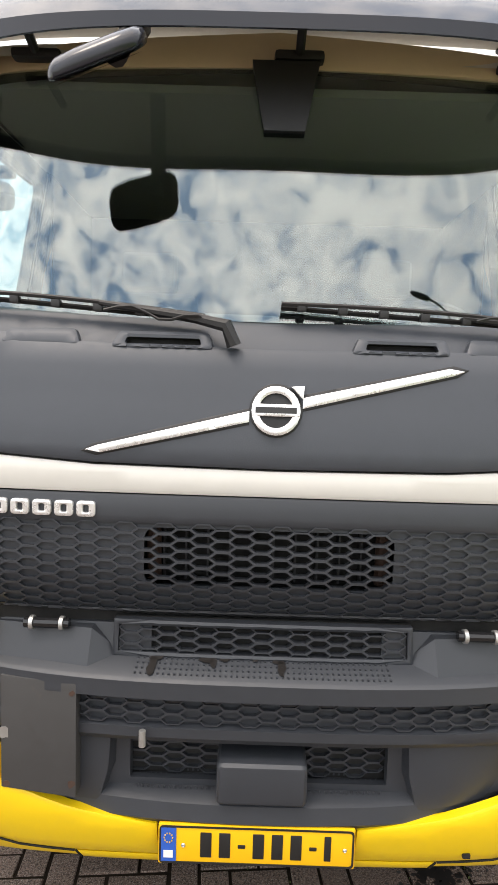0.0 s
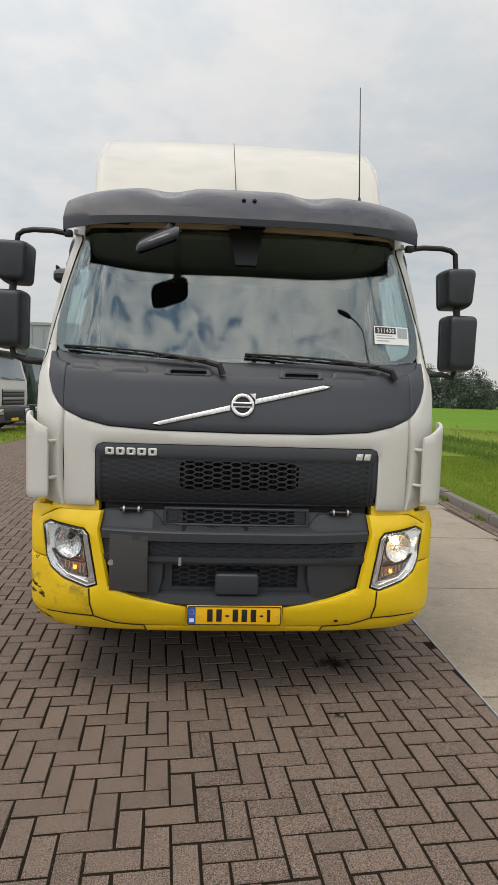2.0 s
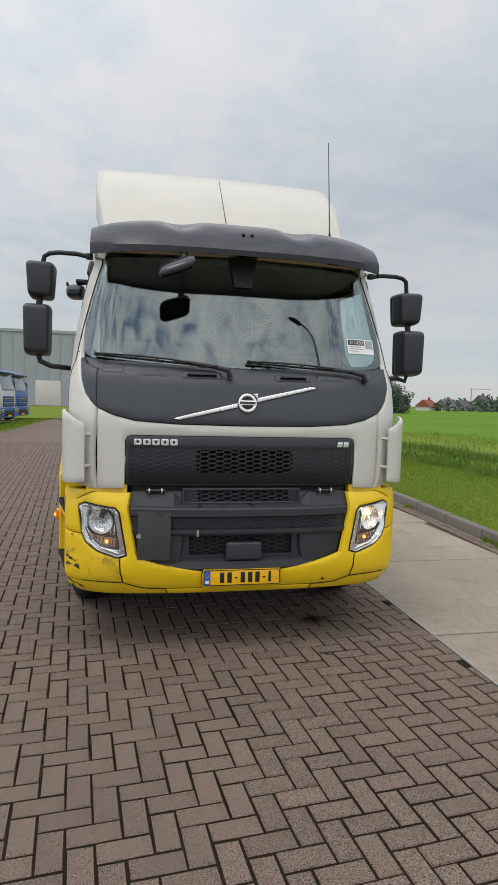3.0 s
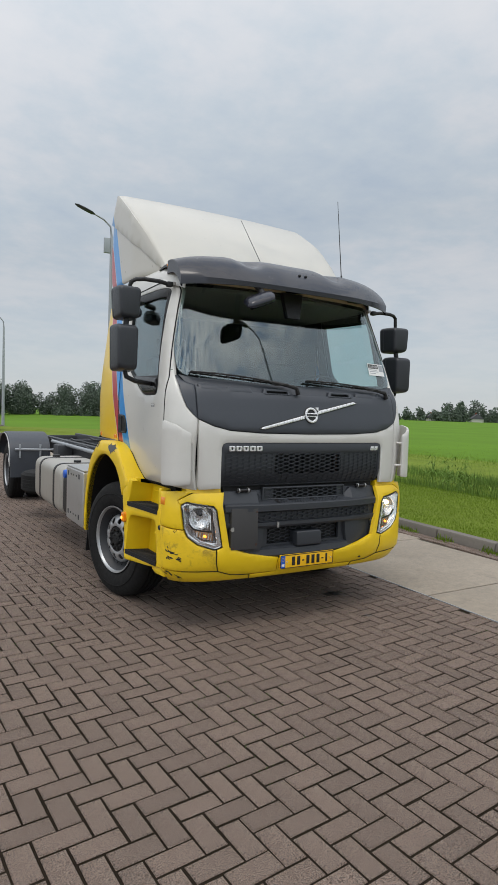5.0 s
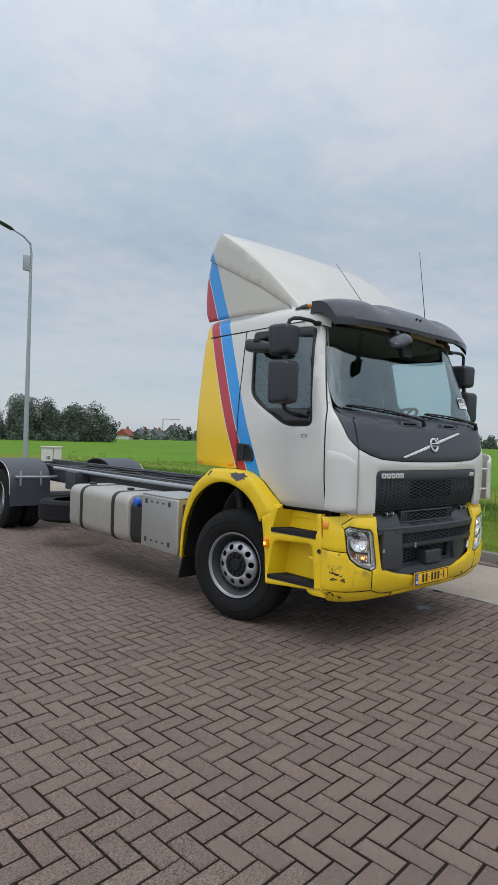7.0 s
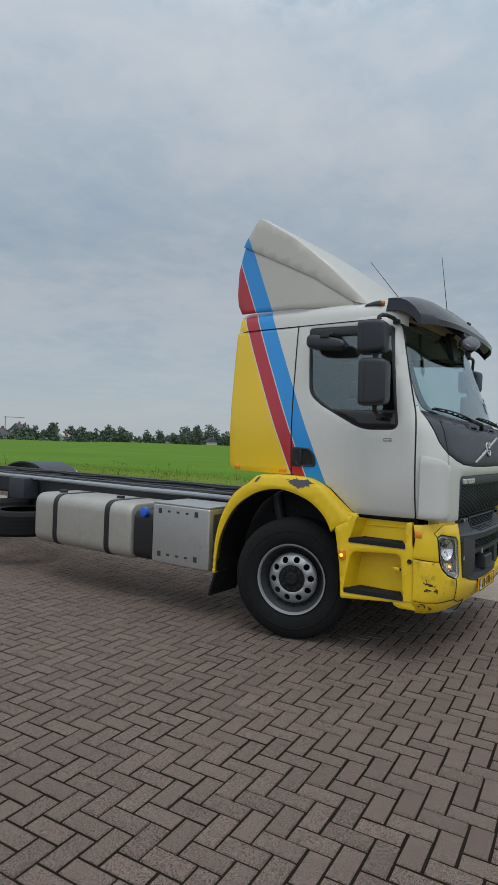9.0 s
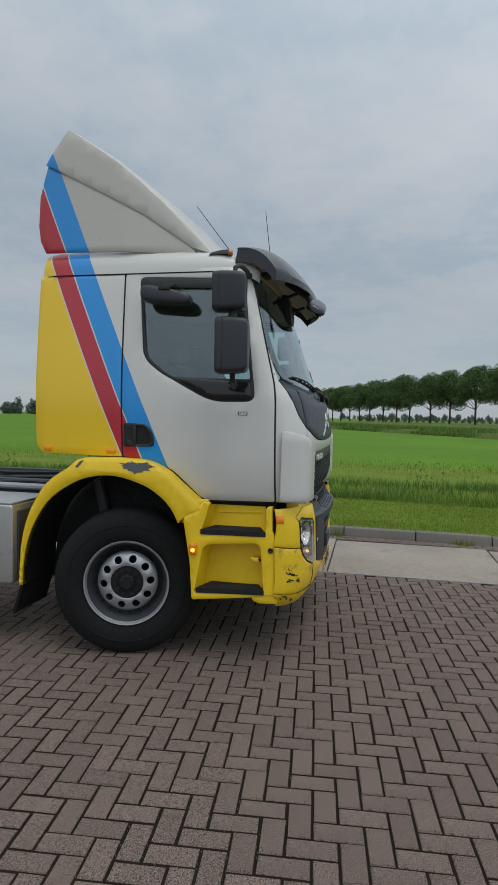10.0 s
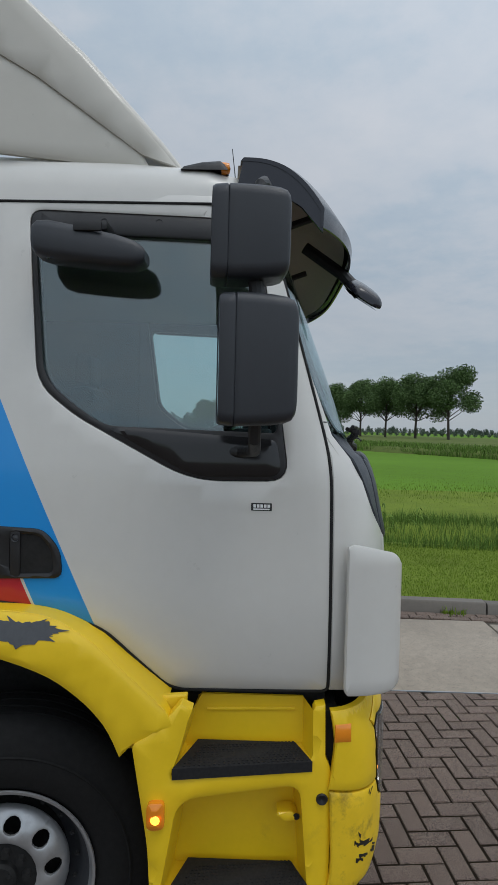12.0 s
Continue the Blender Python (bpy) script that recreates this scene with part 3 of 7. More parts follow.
def bump_x(x):
    return math.asin(min(1, (abs(x) / BUMPER_W) ** 1.639))


def bump_y(y, z):
    return math.acos(min(1, max(0, (lerp_table(z, BUMPER_FRONT) + BUMPER_C - y) / BUMPER_C) ** 1.639))


def mirror_poly(half):
    """A whole outline from its half with x >= 0, from bottom to top."""
    return half + [(-x, z) for x, z in reversed(half) if x > 1e-6]


truck = empty("truck", "white and yellow truck with a bare chassis on brick paving", "truck")
truck.location = (0, 0, 0)

# -- cab shell --
roof_half = [(1.047, 2.693), (1.041, 2.75), (1.030, 2.80), (1.008, 2.845), (0.97, 2.875), (0.91, 2.892), (0.8, 2.905), (0.5, 2.922), (0.0, 2.93)]
rings = []
for y, drop, pinch in ((0.44, 0.20, 0.12), (0.48, 0.14, 0.075), (0.57, 0.085, 0.03), (0.70, 0.05, 0.006), (0.95, 0.035, 0.0), (1.3, 0.015, 0.0), (1.7, 0.0, 0.0), (1.95, 0.005, 0.008), (2.04, 0.02, 0.02), (2.065, 0.06, 0.05)):
    half = [(x - pinch * (x > 0), z - drop * max(0, (z - 2.69)) / 0.24 - (drop * 0.3 if z < 2.7 and y < 0.6 else 0)) for x, z in roof_half]
    rings.append([(-x, y, z) for x, z in half] + [(x, y, z) for x, z in reversed(half[:-1])])
part("roof", loft(rings, closed=False), M["livery"], truck)
part("back_wall", box(-1.0, 1.0, 2.0, 2.03, 1.40, 2.84, 0.015), M["white"], truck)
part("cab_floor", box(-0.78, 0.78, 0.16, 2.0, 1.12, 1.17, 0.01), M["dash"], truck)
part("headlining", box(-1.003, 1.003, 0.5, 2.02, 2.655, 2.68), M["headlining"], truck)
part("rear_lining", box(-1.003, 1.003, 1.96, 1.985, 1.40, 2.67), M["beige"], truck)

def door_front(z):
    """y of the door's front edge at height z."""
    t = [(1.10, 0.272), (1.77, 0.2808), (1.86, 0.287), (1.95, 0.306), (2.59, 0.474), (2.64, 0.490), (2.70, 0.540)]
    for (z0, y0), (z1, y1) in zip(t, t[1:]):
        if z <= z1:
            return y0 + (y1 - y0) * (z - z0) / (z1 - z0)
    return 0.54


WINDOW = rounded([(1.28, 2.665), (0.525, 2.64), (0.41, 1.795), (0.72, 1.79), (1.09, 1.985), (1.22, 2.085)], [0.05, 0.05, 0.07, 0.10, 0.05, 0.12])
DOOR = rounded([(0.272, 1.122), (0.77, 1.112), (0.985, 1.315), (1.19, 1.382), (1.352, 1.398), (1.36, 1.60), (1.388, 2.695), (1.33, 2.735), (0.60, 2.722), (0.54, 2.695), (0.485, 2.63), (0.282, 1.86)], [0.02, 0.05, 0.05, 0.03, 0.01, 0, 0.06, 0.06, 0.05, 0.03, 0.05, 0.1])
REAR_PANEL = rounded([(1.362, 1.398), (1.50, 1.398), (1.98, 1.405), (2.035, 1.46), (2.06, 2.3), (2.07, 2.688), (1.398, 2.688), (1.37, 1.60)], [0, 0, 0.02, 0.05, 0, 0.02, 0, 0])
GLASS = rounded([(1.268, 2.64), (0.535, 2.62), (0.435, 1.91), (0.99, 1.93), (1.09, 2.0), (1.21, 2.09)], [0.05, 0.05, 0.02, 0.05, 0.02, 0.12])
for s in (-1, 1):
    place = on_side(s)
    door = part("door", skin(DOOR, place, 0.05, 0.06, [WINDOW]), M["livery"], truck, "white cab door with a blue and red band")
    part("window_trim", skin(inset(WINDOW, 0.002), place, 0.05, 0.06, [rounded([(1.258, 2.60), (0.545, 2.578), (0.452, 1.945), (1.0, 1.958), (1.085, 2.012), (1.198, 2.10)], [0.04, 0.04, 0.02, 0.04, 0.02, 0.11])], soft=0.003, out=-0.004), M["black"], door)
    part("window_pane", skin(GLASS, place, 0.005, 0.12, soft=0, out=-0.018), M["pane"], door)
    part("window_sill_trim", skin(rounded([(0.43, 1.81), (0.71, 1.805), (0.985, 1.95), (0.93, 1.955), (0.455, 1.925)], [0.05, 0.06, 0.02, 0.02, 0.02]), place, 0.02, 0.05, soft=0.006, out=0.006), M["black_gloss"], door)
    part("roof_rail_trim", skin(rounded([(1.24, 2.655), (0.55, 2.63), (0.535, 2.565), (1.235, 2.588)], 0.01), place, 0.02, 0.06, soft=0.003, out=0.0), M["black"], door)
    for yy in (1.03, 0.85):
        part("trim_bolt", lathe([(0, 0.0), (0.004, 0.009), (0, 0.012)], (s * (side_x(yy, 2.62) + 0.0), yy, 2.622), sides=10), M["frame"], door)
    seam = divide(inset(DOOR, -0.004), 0.05)
    start = max(k for k, p in enumerate(seam) if p[1] > 2.685)
    seam = [p for p in seam[start + 1:] + seam[:start + 1] if p[1] < 2.685]
    # dark tube laid round the door to draw the shaded gap as colour
    part("door_seal", tube([place(y, z, -0.004) for y, z in seam], 0.0055, 6), M["dark"], door, "dark line along the door gap")
    part("roof_seam", tube([(s * 1.0475, y, 2.690) for y in (0.62, 0.9, 1.3, 1.7, 1.95)], 0.0045, 6), M["dark"], truck)
    # handle in its recess
    shell = rounded([(1.345, 1.635), (1.18, 1.628), (1.125, 1.565), (1.118, 1.475), (1.345, 1.468)], [0.012, 0.03, 0.05, 0.03, 0.012])
    handle = part("door_handle", skin(shell, place, 0.03, 0.05, [rounded([(1.285, 1.615), (1.19, 1.61), (1.15, 1.56), (1.145, 1.49), (1.285, 1.485)], 0.02)], soft=0.005, out=0.012), M["black"], door, "black door handle")
    part("handle_recess", skin(shell, place, 0.008, 0.06, soft=0, out=0.003), M["dark"], handle)
    part("pull", box(s * 1.150 - 0.012, s * 1.150 + 0.012, 1.25, 1.283, 1.47, 1.628, 0.006), M["black"], handle)
    part("lock", lathe([(0, 0.0), (0.004, 0.011), (0, 0.013)], (s * 1.166, 1.265, 1.60), sides=12), M["frame"], handle)
    # dealer's sticker, its lettering as bars
    stick = part("dealer_sticker", skin(rounded([(0.528, 1.727), (0.463, 1.727), (0.463, 1.703), (0.528, 1.703)], 0.002), place, 0.002, 0.06, soft=0, out=0.0015), M["ink"], door)
    for k in range(5):
        part("sticker_bar", skin([(0.521 - k * 0.011, 1.723), (0.513 - k * 0.011, 1.723), (0.513 - k * 0.011, 1.713), (0.521 - k * 0.011, 1.713)], place, 0.001, 0.06, soft=0, out=0.0024), M["paper"], stick)
    part("sticker_bar", skin([(0.521, 1.710), (0.470, 1.710), (0.470, 1.706), (0.521, 1.706)], place, 0.001, 0.06, soft=0, out=0.0024), M["paper"], stick)
    part("rear_side_panel", skin(REAR_PANEL, place, 0.04, 0.06), M["livery"], truck, "yellow, red and blue rear cab side")
    part("door_lining", skin(inset(DOOR, 0.02), place, 0.01, 0.08, [WINDOW], soft=0, out=-0.055), M["dash"], door)
    part("side_lining", box(s * 0.995 - 0.006, s * 0.995 + 0.006, 1.33, 1.972, 1.42, 2.66), M["beige"], truck)
    part("reflector", skin(rounded([(1.965, 1.452), (1.905, 1.452), (1.905, 1.418), (1.965, 1.418)], 0.005), place, 0.01, 0.05, soft=0.002, out=0.006), M["orange"], truck)
    part("reflector", skin(rounded([(1.475, 1.447), (1.405, 1.447), (1.405, 1.415), (1.475, 1.415)], 0.005), place, 0.01, 0.05, soft=0.002, out=0.006), M["orange"], truck)

    # front corner, in white and in grey
    cp = on_corner(s)
    split = 0.957
    white_corner = [(corner_at_x(split, 1.10) + 0.01, 1.10), *[(corner_at_y(door_front(z) - 0.009, z), z) for z in [1.122 + 0.0631 * k for k in range(26)]], (corner_at_y(0.50, 2.72), 2.74), (corner_at_x(0.94, 2.74), 2.74), (corner_at_x(1.0, 2.62), 2.62), (corner_at_x(1.055, 2.16), 2.157), (corner_at_x(1.075, 1.95), 1.945), (corner_at_x(1.062, 1.80), 1.80), (corner_at_x(1.035, 1.71), 1.71), (corner_at_x(0.995, 1.655), 1.655), (corner_at_x(split, 1.625) + 0.01, 1.622)]
    pillar = part("corner_pillar", skin(white_corner, cp, 0.03, 0.07), M["white"], truck)
    a0, a1 = corner_at_x(1.078, 1.985), corner_at_y(door_front(1.985) - 0.012, 1.985)
    part("pillar_seam", tube([cp(a0 + (a1 - a0) * k / 5, 1.985, -0.001) for k in range(6)], 0.0022, 6), M["dark"], pillar)
    grey_corner = [(corner_at_x(split, 1.63) + 0.01, 1.628), (corner_at_x(0.995, 1.662), 1.662), (corner_at_x(1.031, 1.715), 1.715), (corner_at_x(1.057, 1.80), 1.80), (corner_at_x(1.070, 1.945), 1.945), (corner_at_x(1.045, 1.91), 1.91), (corner_at_x(split, 1.87) + 0.01, 1.875)]
    part("corner_panel", skin(grey_corner, cp, 0.03, 0.04), M["grey"], truck)
    # stand-off air deflector on the corner
    def wing(a, v, d, s=s):
        a = min(max(a, 0.0), math.pi / 2)
        return (s * (1.025 + 0.145 * math.sin(a) ** 0.8 + d * math.sin(a)), 0.040 + 0.188 * (1 - math.cos(a) ** 0.8) - d * math.cos(a), v)
    part("air_deflector", skin(rounded([(0.0, 1.150), (0.5, 1.140), (1.54, 1.136), (1.57, 1.15), (1.565, 1.598), (1.50, 1.606), (0.7, 1.578), (0.0, 1.52)], [0.02, 0.02, 0.012, 0.01, 0.01, 0.02, 0.15, 0.03]), wing, 0.022, 0.05, soft=0.006, out=0.010), M["white"], truck, "white corner air deflector")
    for zz in (1.25, 1.45):
        part("deflector_peg", tube([(s * 0.99, 0.10, zz), (s * 1.03, 0.05, zz)], 0.010), M["white"], truck)

# -- front of the cab --
bonnet_low = [(0.0, 1.525), (0.05, 1.525), (0.45, 1.53), (0.712, 1.546), (0.85, 1.58), (0.955, 1.628)]
bonnet_high = [(0.955, 1.862), (0.70, 1.858), (0.66, 1.84), (0.0, 1.828)]
part("bonnet", skin(mirror_poly(bonnet_low + bonnet_high), on_front, 0.03, 0.05, soft=0.005, out=0.007), M["grey"], truck, "dark grey plastic bonnet panel")
white_low = [(0.0, 1.452), (0.735, 1.452), (0.765, 1.44), (0.777, 1.41), (0.777, 1.108), (0.935, 1.102), (0.949, 1.13), (0.949, 1.618), (0.848, 1.573), (0.712, 1.540), (0.45, 1.523), (0.0, 1.518)]
part("front_panel", skin(mirror_poly(white_low), on_front, 0.03, 0.05, soft=0.005), M["white"], truck)
part("window_header", skin(mirror_poly([(0.0, 2.70), (0.9, 2.69), (0.97, 2.66), (0.93, 2.76), (0.0, 2.83)]), on_front, 0.03, 0.08), M["cream"], truck)

SHIELD = rounded(mirror_poly([(0.0, 1.905), (0.45, 1.910), (0.9, 1.928), (1.045, 1.955), (1.052, 2.10), (0.995, 2.64), (0.96, 2.69), (0.0, 2.725)]), [0, 0, 0, 0.10, 0, 0.08, 0.08, 0, 0.08, 0.08, 0, 0.10, 0, 0])
CLEAR = rounded(mirror_poly([(0.0, 1.925), (0.45, 1.93), (0.9, 1.952), (0.985, 1.99), (1.0, 2.10), (0.945, 2.61), (0.91, 2.655), (0.0, 2.69)]), [0, 0, 0, 0.12, 0, 0.10, 0.08, 0, 0.08, 0.10, 0, 0.12, 0, 0])
shield = part("windscreen", skin(SHIELD, on_glass, 0.006, 0.07, soft=0, out=-0.004), M["shield"], truck, "raked windscreen reflecting clouds")
shield.visible_shadow = False
part("windscreen_border", skin(SHIELD, on_glass, 0.004, 0.07, [CLEAR], soft=0, out=-0.012), M["black_gloss"], shield)
part("cowl", skin(mirror_poly([(0.0, 1.80), (0.95, 1.80), (1.04, 1.95), (0.9, 1.932), (0.45, 1.915), (0.0, 1.910)]), on_front, 0.02, 0.06, soft=0, out=-0.022), M["grey"], truck)
for s in (-1, 1):
    # raised vent housings on the cowl
    for x0, x1 in ((0.205, 0.46) if s > 0 else (-0.42, -0.155),):
        vent = part("cowl_vent", skin(rounded([(x0, 1.825), (x1, 1.825), (x1 - 0.01, 1.868), (x0 + 0.02, 1.868)], 0.012), on_front, 0.05, 0.03, [rounded([(x0 + 0.035, 1.835), (x1 - 0.03, 1.835), (x1 - 0.035, 1.852), (x0 + 0.04, 1.852)], 0.006)], soft=0.004, out=0.012), M["grey"], truck)
        part("vent_slot", skin([(x0 + 0.03, 1.832), (x1 - 0.02, 1.832), (x1 - 0.02, 1.856), (x0 + 0.03, 1.856)], on_front, 0.01, 0.05, soft=0, out=-0.015), M["dark"], vent)
    part("cowl_step", skin(rounded([(s * 0.50, 1.825), (s * 0.72, 1.825), (s * 0.70, 1.868), (s * 0.52, 1.872)], 0.015), on_front, 0.05, 0.03, soft=0.006, out=0.008), M["grey"], truck)
    part("cowl_step", skin(rounded([(s * 0.75, 1.83), (s * 0.93, 1.84), (s * 0.93, 1.885), (s * 0.80, 1.885)], 0.015), on_front, 0.05, 0.03, soft=0.006, out=0.008), M["grey"], truck)


def wiper(pivot_x, tip_x, z0, z1):
    w = part("wiper", tube([(pivot_x, front_y(pivot_x, 1.83) - 0.02, 1.835), (pivot_x - 0.02, front_y(pivot_x, 1.87) - 0.045, 1.885), (pivot_x - 0.10, front_y(pivot_x - 0.1, 1.91) - 0.04, 1.905), (pivot_x - 0.36, front_y(pivot_x - 0.36, 1.93) - 0.035, z0 + 0.6 * (z1 - z0))], [0.02, 0.018, 0.014, 0.008], 8), M["black"], truck, "black wiper arm and blade")
    n = 14
    pts = [(pivot_x - 0.08 + (tip_x - pivot_x + 0.08) * k / n, z0 + (z1 - z0) * k / n) for k in range(n + 1)]
    part("blade", tube([(x, front_y(x, z) - 0.014, z) for x, z in pts], 0.007, 6), M["rubber"], w)
    part("blade_spine", tube([(x, front_y(x, z) - 0.032, z + 0.008 + 0.010 * math.sin(math.pi * k / n)) for k, (x, z) in enumerate(pts)], 0.006, 6), M["black"], w)
    for k in range(1, n, 2):
        x, z = pts[k]
        part("blade_clip", box(x - 0.012, x + 0.012, front_y(x, z) - 0.036, front_y(x, z) - 0.012, z - 0.008, z + 0.012, 0.003), M["black"], w)
    part("washer_hose", tube([(pivot_x - 0.06 - 0.035 * k, front_y(pivot_x - 0.05 * k, 1.91) - 0.05 - 0.012 * math.sin(k), 1.895 + 0.012 * math.sin(1.3 * k) + 0.004 * k) for k in range(9)], 0.004, 6), M["black"], w)


wiper(-0.10, -0.98, 1.905, 1.965)
wiper(0.86, 0.02, 1.905, 1.945)


def hex_web(x0, x1, z0, z1, place, pitch_x=0.0505, pitch_z=0.0295, web=0.0035, depth=0.02, taper=0):
    """A web of wide honeycomb cells over a rectangle, laid on place(x, z, d)."""
    b = bmesh.new()
    rx, rz = pitch_x * 2 / 3, pitch_z / 2
    corners = [(-rx, 0), (-rx * 0.5, rz), (rx * 0.5, rz), (rx, 0), (rx * 0.5, -rz), (-rx * 0.5, -rz)]
    for i in range(int((x1 - x0) / pitch_x) + 1):
        for j in range(int((z1 - z0) / pitch_z) + 1):
            cx, cz = x0 + (i + 0.5) * pitch_x, z0 + (j + 0.5 + 0.5 * (i % 2)) * pitch_z
            if cx > x1 - rx * 0.7 or cz > z1 - rz * 0.7:
                continue
            ring = []
            for inner, d in ((0, -depth * 0.25), (0, 0.0), (web, 0.0), (web, -depth)):
                k = 1 - inner / rz
                kx = 1 - inner / rx
                ring.append([b.verts.new(place(cx + px * kx, cz + pz * k, d)) for px, pz in corners])
            for a, c in zip(ring, ring[1:]):
                for q in range(6):
                    b.faces.new((a[q], a[(q + 1) % 6], c[(q + 1) % 6], c[q]))
    return b


def on_grille(x, z, d):
    y = front_y(x, max(z, 1.2))
    tuck = max(0.0, 1.27 - z)
    return (x, y + 0.004 + 2.2 * tuck * tuck - d, z)


grille = part("grille", skin(rounded(mirror_poly([(0.0, 1.115), (0.772, 1.118), (0.772, 1.448), (0.0, 1.448)]), [0, 0.02, 0.04, 0, 0.04, 0.02]), on_grille, 0.06, 0.04, [[(-0.745, 1.128), (0.745, 1.128), (0.745, 1.372), (-0.745, 1.372)]], soft=0.004), M["grey_dark"], truck, "dark grey honeycomb radiator grille")
part("grille_mesh", hex_web(-0.745, 0.745, 1.126, 1.374, on_grille), M["grey_dark"], grille, smooth=False)
part("grille_back", skin(mirror_poly([(0.0, 1.12), (0.75, 1.12), (0.75, 1.375), (0.0, 1.375)]), on_grille, 0.01, 0.05, [rounded([(-0.318, 1.208), (0.332, 1.208), (0.332, 1.362), (-0.318, 1.362)], 0.035)], soft=0, out=-0.009), M["grey_dark"], grille)
# radiator block coloured near-black for the unlit depth behind the grille
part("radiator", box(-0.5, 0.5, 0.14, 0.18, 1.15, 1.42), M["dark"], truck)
for k in range(12):
    part("radiator_fin", box(-0.34 + k * 0.06, -0.335 + k * 0.06, 0.11, 0.14, 1.20, 1.37), M["frame"], truck)
for x in (-0.30, 0.315):
    part("hose", tube([(x, 0.09, 1.21), (x, 0.085, 1.35)], 0.02), M["rust"], truck)

# backing of the grey bumper between its bars
whole = mirror_poly([(0.0, 0.548), (0.27, 0.550), (0.52, 0.592), (0.705, 0.65), (0.77, 0.975), (0.75, 1.08), (0.0, 1.08)])
part("bumper_backing", skin(whole, lambda x, z, d: on_bumper(1 if x >= 0 else -1)(bump_x(x), z, d), 0.02, 0.06, [[(-0.385, 1.0), (0.385, 1.0), (0.385, 1.07), (-0.385, 1.07)], [(-0.36, 0.655), (0.36, 0.655), (0.36, 0.79), (-0.36, 0.79)]], soft=0, out=-0.055), M["grey_dark"], truck)
# badge lettering as plain silver blocks
for k in range(5):
    x = -0.72 + 0.0575 * k
    part("badge_block", skin(rounded([(x, 1.388), (x + 0.048, 1.388), (x + 0.048, 1.428), (x, 1.428)], 0.010), on_front, 0.012, 0.05, [rounded([(x + 0.016, 1.398), (x + 0.032, 1.398), (x + 0.032, 1.418), (x + 0.016, 1.418)], 0.005)], soft=0.0015, out=0.006), M["silver"], truck, "raised silver badge block")
for k in range(2):
    x = 0.645 + 0.045 * k
    part("badge_block", skin(rounded([(x, 1.388), (x + 0.036, 1.388), (x + 0.043, 1.422), (x + 0.007, 1.422)], 0.004), on_front, 0.010, 0.05, soft=0.002, out=0.004), M["silver"], truck, "raised silver badge block")
# emblem: ring, cross bar and arrow, with a slanting bar to each side
emblem = part("emblem", skin(arc(0.012, 1.674, 0.062, 0, 345, 23), on_front, 0.02, 0.03, [arc(0.012, 1.674, 0.044, 0, 345, 23)], soft=0.003, out=0.023), M["silver"], truck, "round silver maker's emblem")
part("emblem_back", skin(arc(0.012, 1.674, 0.068, 0, 345, 23), on_front, 0.012, 0.05, soft=0.002, out=0.012), M["black"], emblem)
part("cross_bar", skin(rounded([(-0.048, 1.660), (0.072, 1.660), (0.072, 1.690), (-0.048, 1.690)], 0.003), on_front, 0.012, 0.03, soft=0.002, out=0.024), M["silver"], emblem)
part("bar_ink", skin([(-0.040, 1.668), (0.064, 1.668), (0.064, 1.683), (-0.040, 1.683)], on_front, 0.002, 0.03, soft=0, out=0.0255), M["ink"], emblem)
part("arrow", skin([(0.048, 1.735), (0.083, 1.738), (0.080, 1.703), (0.068, 1.716), (0.055, 1.730)], on_front, 0.012, 0.03, soft=0.001, out=0.024), M["silver"], emblem)


def slash(x0, z0, x1, z1, w0, w1, material, out):
    k = 1 if x1 > x0 else -1
    return skin([(x0, z0), (x0 + 0.04 * k, z0 - w0 * 0.5 * k), (x1, z1 - w1 * k), (x1, z1 + w1 * k), (x0 + 0.03 * k, z0 + w0 * k)], on_front, 0.01, 0.04, soft=0.002, out=out)


part("slanting_bar", slash(-0.468, 1.562, -0.055, 1.657, 0.012, 0.0135, None, 0.016), M["silver"], truck)
part("slanting_bar", slash(0.494, 1.787, 0.080, 1.694, 0.012, 0.0135, None, 0.016), M["silver"], truck)
part("bar_bed", slash(-0.480, 1.558, -0.055, 1.657, 0.020, 0.021, None, 0.010), M["black"], truck)
part("bar_bed", slash(0.506, 1.791, 0.080, 1.694, 0.020, 0.021, None, 0.010), M["black"], truck)

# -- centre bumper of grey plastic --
# dark box added as the shade in the gap between cab and bumper
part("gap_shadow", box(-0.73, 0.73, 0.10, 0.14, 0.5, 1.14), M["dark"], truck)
for x in (-0.578, 0.578):
    pin = part("hinge_pin", tube([(x - 0.06, 0.05, 1.088), (x + 0.06, 0.05, 1.088)], 0.014), M["black_gloss"], truck)
    for dx in (-0.04, 0.04):
        part("pin_ring", lathe([(-0.005, 0.012), (-0.005, 0.019), (0.005, 0.019), (0.005, 0.012)], (x + dx, 0.05, 1.088), sides=16), M["alu"], pin)


def section_bar(name, x0, x1, profile, sweep=0.055, bend=3, material="grey_dark", **k):
    """A bar across the truck with (y, z) profile, curving back slightly to the ends."""
    n = 16
    rings = []
    for i in range(n + 1):
        x = x0 + (x1 - x0) * i / n
        back = sweep * abs(x / 0.74) ** bend
        rings.append([(x, y + back, z) for y, z in profile])
    b = loft(rings)
    bmesh.ops.bevel(b, geom=[e for e in b.edges if e.is_manifold and e.calc_face_angle(0) > 0.5], offset=0.006, segments=2, affect="EDGES")
    return part(name, b, M[material], truck, **k)


